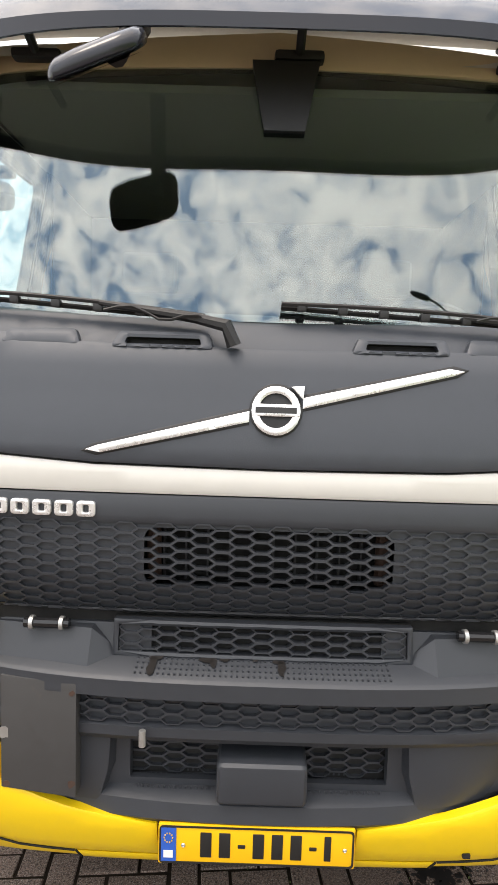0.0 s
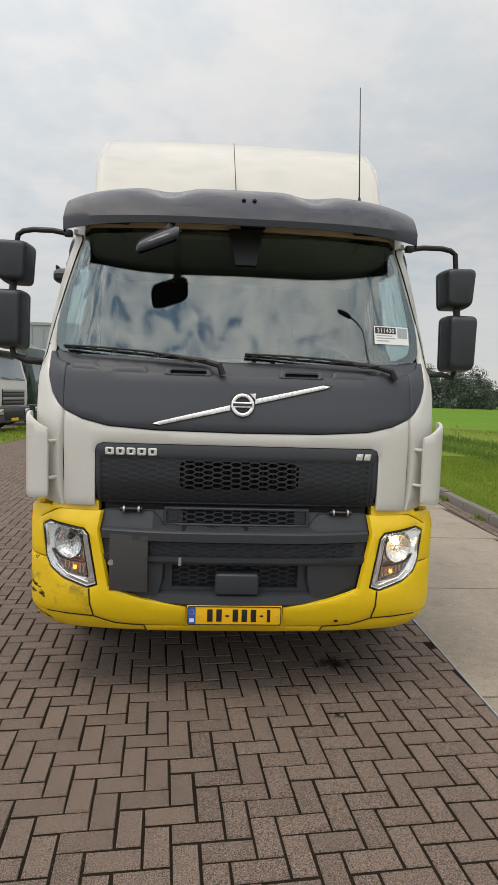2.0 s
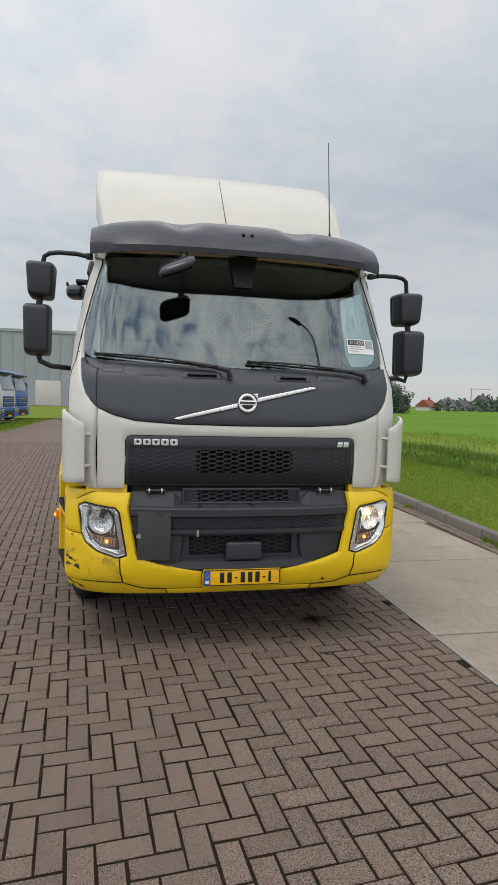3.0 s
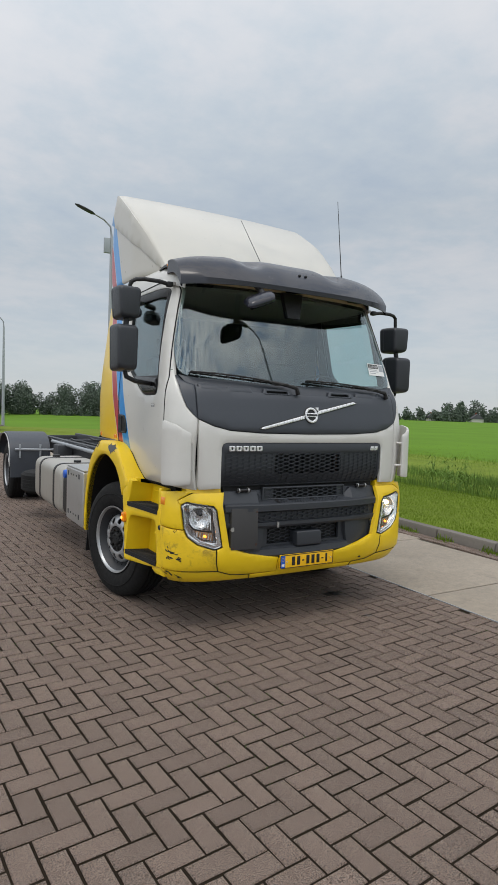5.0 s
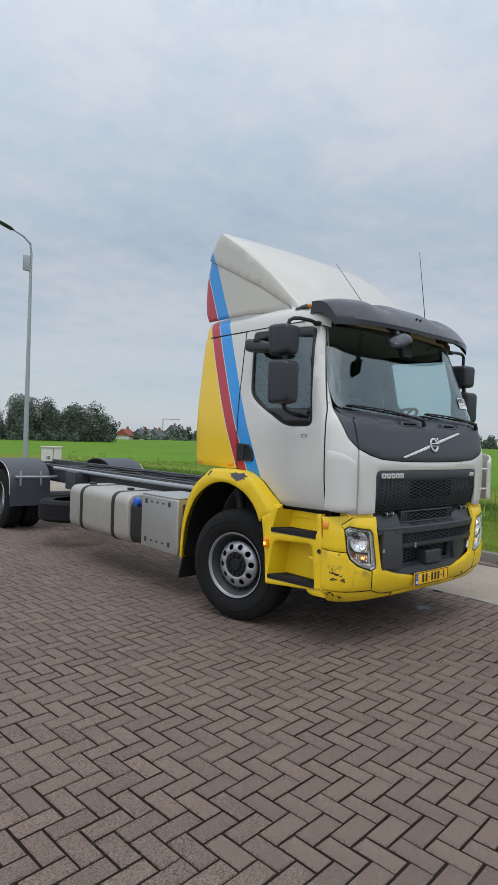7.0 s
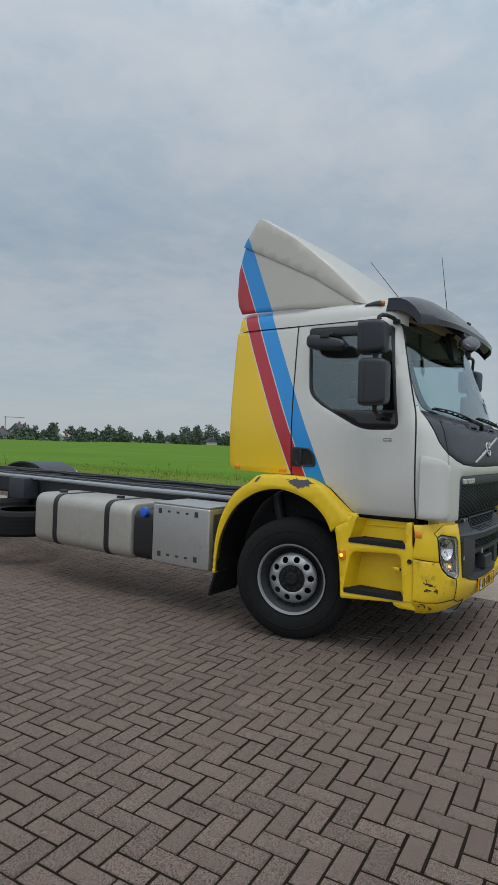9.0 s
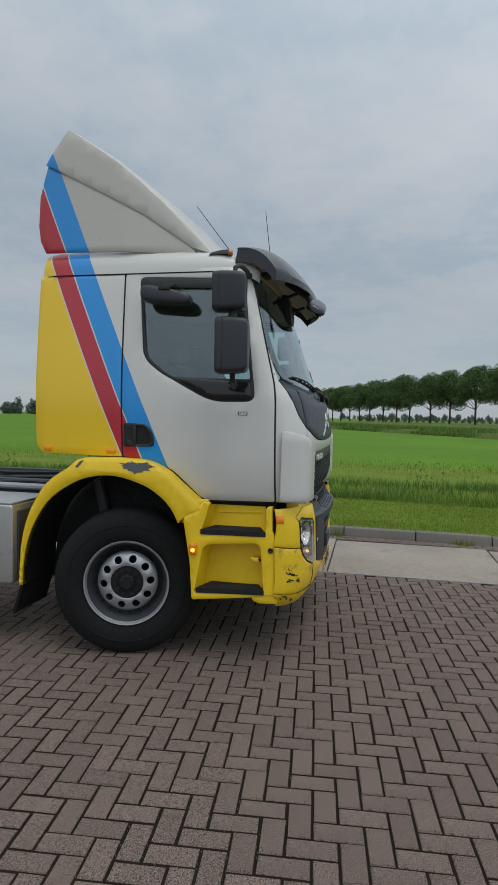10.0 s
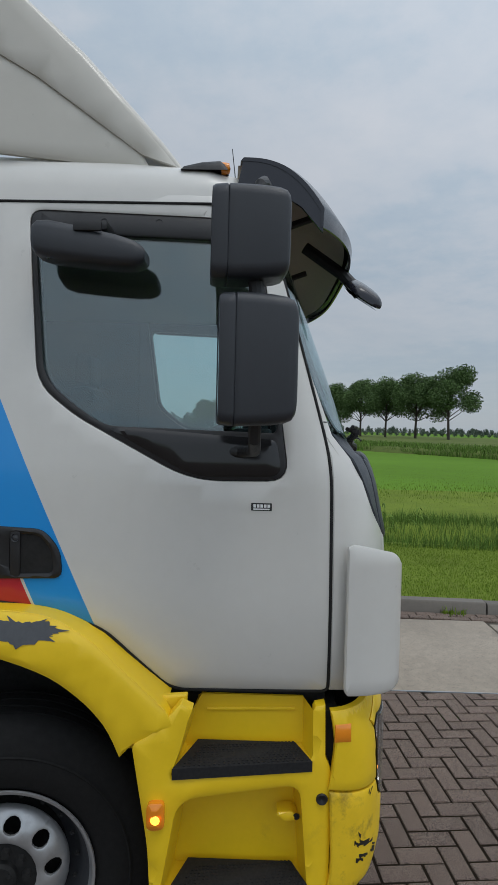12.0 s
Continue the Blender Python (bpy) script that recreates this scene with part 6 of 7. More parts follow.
for s in (-1, 1):
    drop = 0.05 if s > 0 else 0.0
    mirror_head(s * 1.350, 0.548, 2.480 - drop, 0.176, 0.245, 0.208, s * -6, "wide_mirror", s, "black wide-angle side mirror", 0.20)
    mirror_head(s * 1.370, 0.522, 2.140 - drop, 0.172, 0.352, 0.208, s * -6, "main_mirror", s, "black main side mirror", 0.08)
    arm = part("mirror_arm", tube([(s * 1.02, 0.50, 2.650), (s * 1.12, 0.49, 2.665), (s * 1.24, 0.50, 2.668), (s * 1.30, 0.51, 2.660), (s * 1.335, 0.52, 2.640), (s * 1.35, 0.53, 2.58 - drop)], 0.016, 10), M["black"], truck)
    part("arm_joint", box(s * 1.035 - 0.025, s * 1.035 + 0.025, 0.475, 0.525, 2.635, 2.675, 0.012), M["black"], arm)
    part("mirror_link", tube([(s * 1.362, 0.53, 2.40 - drop), (s * 1.37, 0.52, 2.30 - drop)], 0.022, 10), M["black"], truck)
    part("mirror_arm", tube([(s * 1.378, 0.52, 1.99 - drop), (s * 1.36, 0.52, 1.925 - drop), (s * 1.29, 0.52, 1.895), (s * 1.16, 0.56, 1.885), (s * 1.13, 0.60, 1.885)], 0.018, 10), M["black"], truck)
    # kerb-view mirror over the door window
    if s < 0:
        rings = []
        for t, k in ((0, 0.35), (0.03, 0.62), (0.10, 0.85), (0.25, 0.97), (0.6, 1.0), (0.85, 0.97), (0.95, 0.85), (0.99, 0.62), (1.0, 0.4)):
            yy, mid, tall = 0.865 + 0.345 * t, 2.474 + 0.050 * t, 0.046 + 0.020 * t
            ring = []
            for q in range(24):
                a = 2 * math.pi * q / 24
                c, e = math.cos(a), math.sin(a)
                ring.append((-1.172 + 0.062 * (0.5 + 0.5 * k) * math.copysign(abs(c) ** 0.55, c), yy, mid + tall * k * math.copysign(abs(e) ** 0.55, e)))
            rings.append(ring)
        kerb = part("kerb_mirror", loft(rings), M["mirror_shell"], truck, "black kerb-view mirror over the door")
        part("kerb_mirror_arm", box(-1.17, -1.06, 0.99, 1.08, 2.560, 2.592, 0.012), M["black"], kerb)
        part("kerb_mirror_hinge", box(-1.240, -1.225, 0.99, 1.075, 2.535, 2.565, 0.006), M["black"], kerb)
        part("mirror_pane", box(-1.215, -1.13, 0.92, 1.16, 2.458, 2.462), M["black_gloss"], kerb)
# front-view mirror under the visor: a flat shell that looks down and back
def front_mirror_ring(x, k, t, lower):
    c = Vector((x, 0.088, 2.492 + 0.092 * t))
    ring = []
    for q in range(20):
        a = 2 * math.pi * q / 20
        u, v = math.copysign(abs(math.cos(a)) ** 0.6, math.cos(a)), math.sin(a)
        v = v * (0.042 if v > 0 else 0.014)
        ring.append(c + k * (0.080 * u * Vector((0, 0.85, 0.53)) + v * Vector((0, -0.53, 0.85))))
    return ring


fm = part("front_mirror", loft([front_mirror_ring(-0.578 + 0.232 * t, k, t, 0) for t, k in ((0, 0.45), (0.03, 0.72), (0.10, 0.92), (0.3, 1.0), (0.7, 1.0), (0.9, 0.92), (0.97, 0.72), (1.0, 0.45))]), M["grey_gloss"], truck, "grey front-view mirror hung from the visor")
part("mirror_pane", loft([[p + Vector((0, 0.009, -0.012)) for p in (front_mirror_ring(-0.578 + 0.232 * t, 0.85, t, 0)[11], front_mirror_ring(-0.578 + 0.232 * t, 0.85, t, 0)[19])] for t in (0.08, 0.5, 0.92)], closed=False, caps=False), M["black_gloss"], fm)
part("front_mirror_arm", tube([(-0.42, 0.09, 2.55), (-0.41, 0.16, 2.63), (-0.40, 0.33, 2.75)], [0.03, 0.026, 0.026], 10), M["black"], fm)
part("sensor_pod", loft([[(x0 - 0.10 + 0, y, z), (x0 + 0.10, y, z), (x0 + 0.10, y + 0.05, z), (x0 - 0.10, y + 0.05, z)] if z > 2.6 else [(x0 - 0.06, y, z), (x0 + 0.06, y, z), (x0 + 0.06, y + 0.05, z), (x0 - 0.06, y + 0.05, z)] for x0, y, z in ((0.02, 0.36, 2.69), (0.02, 0.33, 2.48))]), M["black"], truck)

# -- inside of the cab --
dash = part("dashboard", loft([[(x, y, z) for y, z in ((0.24, 1.84), (0.42, 1.90), (0.62, 1.88), (0.72, 1.78), (0.70, 1.30), (0.2, 1.30))] for x in (-1.04, -0.6, 0.2, 0.7, 1.04)]), M["dash"], truck)
part("instrument_hood", box(0.30, 0.78, 0.44, 0.66, 1.87, 1.96, 0.03, 3), M["dash"], dash)
wheel_ring = bmesh.new()
pts = []
tilt = Matrix.Translation((0.54, 0.80, 1.93)) @ Matrix.Rotation(radians(-28), 4, "X")
for k in range(33):
    a = 2 * math.pi * k / 32
    pts.append(tilt @ Vector((0.22 * math.cos(a), 0.22 * math.sin(a), 0)))
steer = part("steering_wheel", tube(pts, 0.016, 8), M["black"], truck, "black steering wheel")
part("steering_hub", tube([tilt @ Vector((0, 0, -0.22)), tilt @ Vector((0, 0, -0.02))], [0.05, 0.07], 12), M["black"], steer)
for a in (0.2, 2.94, 4.71):
    part("spoke", tube([tilt @ Vector((0, 0, -0.04)), tilt @ Vector((0.21 * math.cos(a), 0.21 * math.sin(a), 0))], 0.014, 6), M["black"], steer)
for x in (-0.58, 0.58):
    seat = part("seat", box(x - 0.25, x + 0.25, 1.0, 1.50, 1.50, 1.66, 0.05, 3), M["fabric"], truck, "dark cloth driver's cab seat")
    part("seat_base", box(x - 0.18, x + 0.18, 1.05, 1.45, 1.17, 1.50, 0.02), M["dash"], seat)
    b = box(x - 0.24, x + 0.24, 1.46, 1.60, 1.62, 2.18, 0.05, 3)
    part("backrest", b, M["fabric"], seat)
    part("headrest", box(x - 0.14, x + 0.14, 1.50, 1.60, 2.19, 2.38, 0.04, 3), M["fabric"], seat)
# notice behind the windscreen
note_place = lambda x, z, d: on_glass(x, z, d + 0.003)
note = part("paper_notice", skin([(0.772, 2.045), (0.985, 2.045), (0.985, 2.152), (0.772, 2.152)], note_place, 0.001, 0.03, soft=0), M["paper"], truck, "white paper notice behind the glass")
part("notice_strip", skin([(0.778, 2.108), (0.905, 2.108), (0.905, 2.146), (0.778, 2.146)], note_place, 0.001, 0.03, soft=0, out=0.0015), M["ink"], note)
for z, x1 in ((2.093, 0.88), (2.078, 0.90), (2.062, 0.86)):
    part("notice_bar", skin([(0.785, z), (x1, z), (x1, z + 0.006), (0.785, z + 0.006)], note_place, 0.001, 0.05, soft=0, out=0.0015), M["galv"], note)
part("notice_block", skin([(0.915, 2.085), (0.978, 2.085), (0.978, 2.145), (0.915, 2.145)], note_place, 0.001, 0.03, soft=0, out=0.0015), M["galv"], note)
txt = bpy.data.curves.new("notice_number", "FONT")
txt.body, txt.size, txt.align_x = "311430", 0.036, "CENTER"
tmp = new("tmp_text", txt)
me = bpy.data.meshes.new_from_object(tmp.evaluated_get(bpy.context.evaluated_depsgraph_get()))
bpy.data.objects.remove(tmp)
b = bmesh.new()
b.from_mesh(me)
for v in b.verts:
    x, z = 0.8415 + v.co.x, 2.114 + v.co.y
    v.co = Vector(note_place(x, z, 0.004))
part("notice_number", b, M["paper"], note, smooth=False)

# ---- ground ----
EDGE, KERB_X = 1.465, 3.55


def kerb_line(y):
    """x of the kerb's road side; it runs along the slab and bends to the left far behind."""
    return KERB_X + 0.055 * min(y, 12.0) - 0.006 * max(0.0, y - 12) ** 2


def sheet(name, xs, ys, height, material, label, category, kind="structure"):
    b = bmesh.new()
    vs = [[b.verts.new((x, y, height(x, y))) for x in xs] for y in ys]
    for r, q in zip(vs, vs[1:]):
        for i in range(len(xs) - 1):
            b.faces.new((r[i], r[i + 1], q[i + 1], q[i]))
    ob = link_mesh(name, b, material)
    return tagged(ob, label, category, kind=kind)


def steps(a, b, n):
    return [a + (b - a) * i / n for i in range(n + 1)]


sheet("ground", [-2500, -900, -300, -120, -60, -20, 0, 9, 20, 60, 120, 300, 900, 2500], [-2500, -900, -300, -100, -40, -10, 10, 40, 100, 300, 900, 2500], lambda x, y: -0.30, M["field"], "flat green meadow reaching the horizon", "field")
b = box(-75, EDGE, -45, 112, -0.25, -0.0045)
tagged(link_mesh("pavement", b, M["sand"], smooth=False), "dark sand bed under the brick paving", "pavement", kind="structure")
pave = bpy.data.objects["pavement"]

# concrete strip in long slabs
rng = random.Random(5)
strip = tagged(link_mesh("road", box(EDGE, 4.35, -60, 60, -0.25, -0.02), M["soil"], smooth=False), "bed under the concrete strip", "road", kind="structure")
slab_ys = [0.085 + 1.97 * k for k in range(-12, 18)]
for y0, y1 in zip(slab_ys, slab_ys[1:]):
    x1 = min(kerb_line(y0), kerb_line(y1)) - 0.235
    if x1 > EDGE + 0.3:
        part("concrete_slab", box(EDGE + 0.012, x1, y0 + 0.009, y1 - 0.009, -0.15, 0.002 + rng.uniform(-0.002, 0.002), 0.008), M["concrete"], strip)
part("steel_edge", box(EDGE + 0.001, EDGE + 0.011, -30, 30, -0.1, 0.003), M["galv"], strip)

# kerb stones
kerb = empty("kerb", "weathered concrete kerb stones along the grass verge", "kerb", kind="structure")
y = -24.0
while y < 44:
    x0, x1 = kerb_line(y), kerb_line(y + 0.98)
    dz = rng.uniform(-0.008, 0.008)
    b = loft([[(xx, yy, -0.1), (xx + 0.02, yy, 0.10 + dz), (xx + 0.035, yy, 0.118 + dz), (xx + 0.15, yy, 0.122 + dz), (xx + 0.16, yy, -0.1)] for xx, yy in ((x0, y + 0.006), (x1, y + 0.988))])
    part("kerb_stone", b, M["kerb"], kerb)
    y += 1.0


def verge_z(x, y):
    u = x - kerb_line(y) - 0.15
    if u < 3.4:
        return 0.10 + 0.04 * math.sin(x * 0.9 + y * 0.3) * min(1, u)
    if u < 5.2:
        return 0.10 - 0.30 * math.sin((u - 3.4) / 1.8 * math.pi) ** 2
    return 0.10 - 0.02 * (u - 5.2)


b = bmesh.new()
ys = steps(-70, 46, 116)
us = [0, 0.3, 0.8, 1.4, 2.0, 2.6, 3.2, 3.6, 4.0, 4.3, 4.8, 5.2, 6.0, 9.0, 22.0]
vs = [[b.verts.new((kerb_line(y) + 0.15 + u, y, verge_z(kerb_line(y) + 0.15 + u, y))) for u in us] for y in ys]
for r, q in zip(vs, vs[1:]):
    for i in range(len(us) - 1):
        b.faces.new((r[i], r[i + 1], q[i + 1], q[i]))
verge = tagged(link_mesh("verge", b, M["turf"]), "mown grass verge sloping to a ditch", "verge", kind="structure")
sheet("meadow", steps(7.5, 400, 30), steps(-260, 400, 40), lambda x, y: -0.02 if x > 8 else -0.4, M["field"], "smooth green meadow behind the ditch", "field")


def blades(name, count, spot, tall, wide, material, label, seed):
    """Many single grass blades in one mesh."""
    r = random.Random(seed)
    verts, faces = [], []
    for _ in range(count):
        x, y, z = spot(r)
        h, a = tall(r), r.uniform(0, 6.283)
        w = wide * r.uniform(0.6, 1.4)
        dx, dy = w * math.cos(a), w * math.sin(a)
        lx, ly = r.uniform(-0.45, 0.45) * h, r.uniform(-0.45, 0.45) * h
        n = len(verts)
        verts += [(x - dx, y - dy, z - 0.02), (x + dx, y + dy, z - 0.02), (x + dx * 0.7 + lx * 0.35, y + dy * 0.7 + ly * 0.35, z + h * 0.6), (x - dx * 0.7 + lx * 0.35, y - dy * 0.7 + ly * 0.35, z + h * 0.6), (x + lx, y + ly, z + h)]
        faces += [(n, n + 1, n + 2, n + 3), (n + 3, n + 2, n + 4)]
    me = bpy.data.meshes.new(name)
    me.from_pydata(verts, [], faces)
    me.materials.append(material)
    return tagged(new(name, me), label, "grass", kind="stuff")


def verge_spot(u0, u1, y0, y1, clump=0.0):
    def spot(r):
        while True:
            y, u = r.uniform(y0, y1), r.uniform(u0, u1)
            if r.random() > clump or math.sin(1.7 * y + 2.1 * u) + math.sin(0.63 * y - 1.3 * u) > 0.5:
                break
        x = kerb_line(y) + 0.15 + u
        return x, y, verge_z(x, y)
    return spot


def meadow_spot(r):
    """Blades that sink away into the smooth meadow with distance."""
    k = r.random() ** 1.6
    return 8.6 + 30 * k, r.uniform(-22, 32), -0.02 - 0.075 * k


def weed_spot(r):
    """Clumps of weeds in the gutter at the foot of the kerb."""
    while True:
        y = r.uniform(-9, 12)
        if math.sin(2.9 * y) + math.sin(7.3 * y + 1) + math.sin(1.1 * y) > 0.6:
            return kerb_line(y) + 0.02 - abs(r.gauss(0, 0.05)), y + r.gauss(0, 0.02), 0.0


blades("verge_grass", 210000, verge_spot(0.0, 3.4, -7, 14), lambda r: r.uniform(0.010, 0.034), 0.0026, M["blade"], "short mown grass on the verge", 3)
blades("kerb_weeds", 2600, weed_spot, lambda r: r.uniform(0.02, 0.10) * (1 if r.random() < 0.3 else 0.5), 0.006, M["blade"], "weeds along the kerb", 4)
blades("ditch_reeds", 80000, verge_spot(3.1, 6.4, -18, 27, 0.55), lambda r: r.uniform(0.05, 0.26) + (r.uniform(0.1, 0.4) if r.random() < 0.01 else 0), 0.0045, M["reed"], "tall grass and reeds in the ditch", 6)
blades("field_grass", 90000, meadow_spot, lambda r: r.uniform(0.03, 0.09), 0.006, M["blade"], "meadow grass behind the ditch", 8)

def reed_plants(spots, seed):
    """Tall reeds: a thin stem with long leaves arching from it."""
    r = random.Random(seed)
    verts, faces = [], []

    def ribbon(pts, w, a):
        dx, dy = w * math.cos(a), w * math.sin(a)
        for i, p in enumerate(pts):
            k = 1.0 if i < len(pts) - 1 else 0.1
            verts.extend([(p[0] - dx * k, p[1] - dy * k, p[2]), (p[0] + dx * k, p[1] + dy * k, p[2])])
            if i:
                n = len(verts)
                faces.append((n - 4, n - 3, n - 1, n - 2))

    for x, y, z in spots:
        h, lean = r.uniform(0.45, 0.85), r.uniform(-0.2, 0.2)
        ribbon([(x + lean * h * t * t, y + 0.1 * lean * t, z + h * t) for t in (0, 0.3, 0.6, 0.85, 1)], 0.006, r.uniform(0, 3))
        for k in range(7):
            t, a, reach = r.uniform(0.25, 0.95), r.uniform(0, 6.283), r.uniform(0.15, 0.38)
            x0, y0, z0 = x + lean * h * t * t, y, z + h * t
            ribbon([(x0 + reach * q * math.cos(a), y0 + reach * q * math.sin(a), z0 + reach * (0.9 * q - 1.0 * q * q)) for q in (0, 0.3, 0.6, 0.85, 1)], 0.011, a + 1.57)
    me = bpy.data.meshes.new("reeds")
    me.from_pydata(verts, [], faces)
    me.materials.append(M["reed"])
    return tagged(new("reeds", me), "clumps of tall leafy reeds in the ditch", "reeds", kind="stuff")


reed_rng = random.Random(19)
reed_at = []
for _ in range(46):
    cy, cu = reed_rng.uniform(-14, 26), reed_rng.uniform(3.6, 5.4)
    for _ in range(reed_rng.randrange(1, 6)):
        y, u = cy + reed_rng.gauss(0, 0.25), cu + reed_rng.gauss(0, 0.2)
        x = kerb_line(y) + 0.15 + u
        reed_at.append((x, y, verge_z(x, y)))
reed_plants(reed_at, 20)

# ---- trees ----


def leaf_cloud(centres, count, size, seed, squash=0.8):
    """Small leaf quads scattered in uneven clumps round centres (x, y, z, r)."""
    r = random.Random(seed)
    verts, faces = [], []
    total = sum(c[3] ** 2 for c in centres)
    for cx, cy, cz, cr in centres:
        for _ in range(int(count * cr * cr / total)):
            d = Vector((r.gauss(0, 1), r.gauss(0, 1), r.gauss(0, 1)))
            d.normalize()
            p = Vector((cx, cy, cz)) + Vector((d.x, d.y, d.z * squash)) * cr * 1.12 * r.random() ** 0.45
            a = Vector((r.gauss(0, 1), r.gauss(0, 1), r.gauss(0, 0.7))).normalized()
            c = a.cross(Vector((r.gauss(0, 1), r.gauss(0, 1), r.gauss(0, 1)))).normalized()
            s = size * r.uniform(0.6, 1.5)
            n = len(verts)
            verts += [tuple(p - a * s), tuple(p + c * s * 0.7), tuple(p + a * s), tuple(p - c * s * 0.7)]
            faces.append((n, n + 1, n + 2, n + 3))
    me = bpy.data.meshes.new("leaves")
    me.from_pydata(verts, [], faces)
    return me


def build_tree(height, crown, seed, leaves, size, label, bare=0.36):
    r = random.Random(seed)
    t = empty("tree", label, "tree", "row of trees beyond the meadow")
    trunk = tube([(0, 0, -0.2), (0.1, 0, height * 0.2), (0.15, 0.1, height * bare), (0.0, 0.1, height * 0.8)], [height * 0.022, height * 0.017, height * 0.014, height * 0.004], 8)
    centres = []
    for k in range(19):
        a, lev = k * 2.4 + r.uniform(-0.4, 0.4), r.uniform(bare + 0.06, 0.92)
        reach = crown * r.uniform(0.35, 0.85) * (1 - max(0, lev - 0.6) * 1.3)
        tip = Vector((reach * math.cos(a), reach * math.sin(a), height * lev))
        base = Vector((0.1, 0.05, height * max(bare * 0.8, lev - 0.25)))
        tube([base, (base + tip) / 2 + Vector((0, 0, -0.2)), tip], [height * 0.008, height * 0.005, height * 0.002], 6, bm=trunk)
        centres.append((tip.x, tip.y, tip.z, crown * r.uniform(0.24, 0.44)))
    centres.append((0, 0, height * 0.86, crown * 0.45))
    part("trunk", trunk, M["bark"], t)
    me = leaf_cloud(centres, leaves, size, seed)
    me.materials.append(M["leaf"])
    ob = new("crown", me)
    ob.parent = t
    return t


kinds = [build_tree(16.5, 7.0, 11 + k, 17000, 0.19, "tall broad-leaved tree beside the meadow") for k in range(3)]
rng = random.Random(9)
for k in range(17):
    x, y = 132.5 + 12.3 * k + rng.uniform(-0.8, 0.8), -42.0 + 4.75 * k + rng.uniform(-0.8, 0.8)
    m = pose(x, y, 0, 0, 0, rng.uniform(0, 360)) @ Matrix.Scale(1, 4)
    if k < 3:
        kinds[k].matrix_basis = m
    else:
        copy_thing(kinds[k % 3], m)
# field of taller crop between the meadow and the row
ALONG, AWAY = Vector((0.876, 0.482, 0)), Vector((0.482, -0.876, 0))
b = bmesh.new()
rows = []
for w, z in ((0.0, -0.1), (0.4, 0.32), (1.0, 0.50), (6, 0.55), (30, 0.55), (130, 0.5)):
    rows.append([b.verts.new(Vector((46.5, -16.3, 0)) + ALONG * (-60 + 5 * k) + AWAY * (w + 0.5 * math.sin(k * 1.7)) + Vector((0, 0, z + 0.06 * math.sin(k * 2.3 + w)))) for k in range(48)])
for r, q in zip(rows, rows[1:]):
    for i in range(47):
        b.faces.new((r[i], r[i + 1], q[i + 1], q[i]))
tagged(link_mesh("crop_field", b, M["crop"]), "field of tall green crop beyond the meadow", "field", kind="structure")


def crop_spot(r):
    w = 14 * r.random() ** 2
    p = Vector((46.5, -16.3, 0)) + ALONG * r.uniform(-55, 150) + AWAY * w
    return p.x, p.y, 0.0 if w < 0.5 else 0.4


blades("crop_strip", 40000, crop_spot, lambda r: r.uniform(0.25, 0.62), 0.035, M["reed"], "leaves of the tall crop at the meadow's end", 12)


def wood(name, spots, seed, count, size, label, lower=1.0):
    """A far wood: many clumps in one mesh. spots: (bearing degrees from +y, distance, width degrees, height)."""
    r = random.Random(seed)
    centres = []
    for bearing, dist, width, high in spots:
        n = max(2, int(2.6 * width / max(0.10, min(0.6, math.degrees(0.5 * high / dist)))))
        for k in range(n):
            b = bearing + width * (r.random() - 0.5)
            a = radians(b)
            d = dist * r.uniform(0.97, 1.05)
            h = high * lower * (0.78 + 0.20 * math.sin(b * 5.3 + dist) + r.uniform(-0.22, 0.16))
            for lev in (0.22, 0.42, 0.62, 0.85):
                rr = h * (0.34 - 0.17 * lev) * r.uniform(0.7, 1.25)
                off = h * 0.16
                centres.append((d * math.sin(a) - 4 + r.uniform(-off, off), d * math.cos(a) - 3.3 + r.uniform(-off, off), h * lev, rr))
    me = leaf_cloud(centres, count, size, seed, 1.0)
    me.materials.append(M["leaf_hazed"])
    return tagged(new(name, me), label, "wood", kind="stuff")


wood("near_wood", [(6.5, 140, 7.5, 7.2), (10.8, 140, 2.4, 6.0), (14.4, 140, 3.2, 7.2), (16.8, 138, 1.8, 7.8), (21.2, 138, 5.8, 9.6), (24.4, 140, 1.4, 7.2), (25.8, 140, 2.0, 8.2), (27.2, 140, 1.2, 5.6), (10, 150, 20, 2.6), (18, 132, 12, 2.4), (-2, 150, 9, 7.5)], 21, 190000, 0.17, "dense dark green wood at the meadow's edge")
wood("far_wood", [(29.6, 260, 3.5, 4.5), (32, 300, 5, 6.5), (35.0, 320, 3, 10), (34, 330, 8, 6.5), (37.8, 350, 4, 8.5), (39.5, 380, 4, 11), (42.2, 430, 3, 13), (45, 430, 6, 9.5), (48, 430, 1.6, 13.5), (50.2, 430, 2.2, 16), (53.5, 440, 4, 14), (57, 450, 8, 12.5), (66, 560, 12, 12), (79, 420, 12, 13), (97, 1300, 20, 15), (112, 1300, 16, 15), (-8, 330, 12, 12), (72, 700, 20, 10), (46, 470, 14, 8.5), (58, 500, 14, 8.5), (34, 280, 12, 2.6)], 22, 210000, 0.60, "distant line of trees along the horizon", 0.86)
hedge = leaf_cloud([(330 * math.sin(radians(89 + 0.58 * k)), 330 * math.cos(radians(89 + 0.58 * k)), 1.3, 1.15) for k in range(40)], 9000, 0.22, 33, 1.0)
hedge.materials.append(M["leaf_hazed"])
tagged(new("round_bushes", hedge), "row of small round clipped bushes far off", "bush", kind="stuff")

# ---- lamp posts, cabinet ----


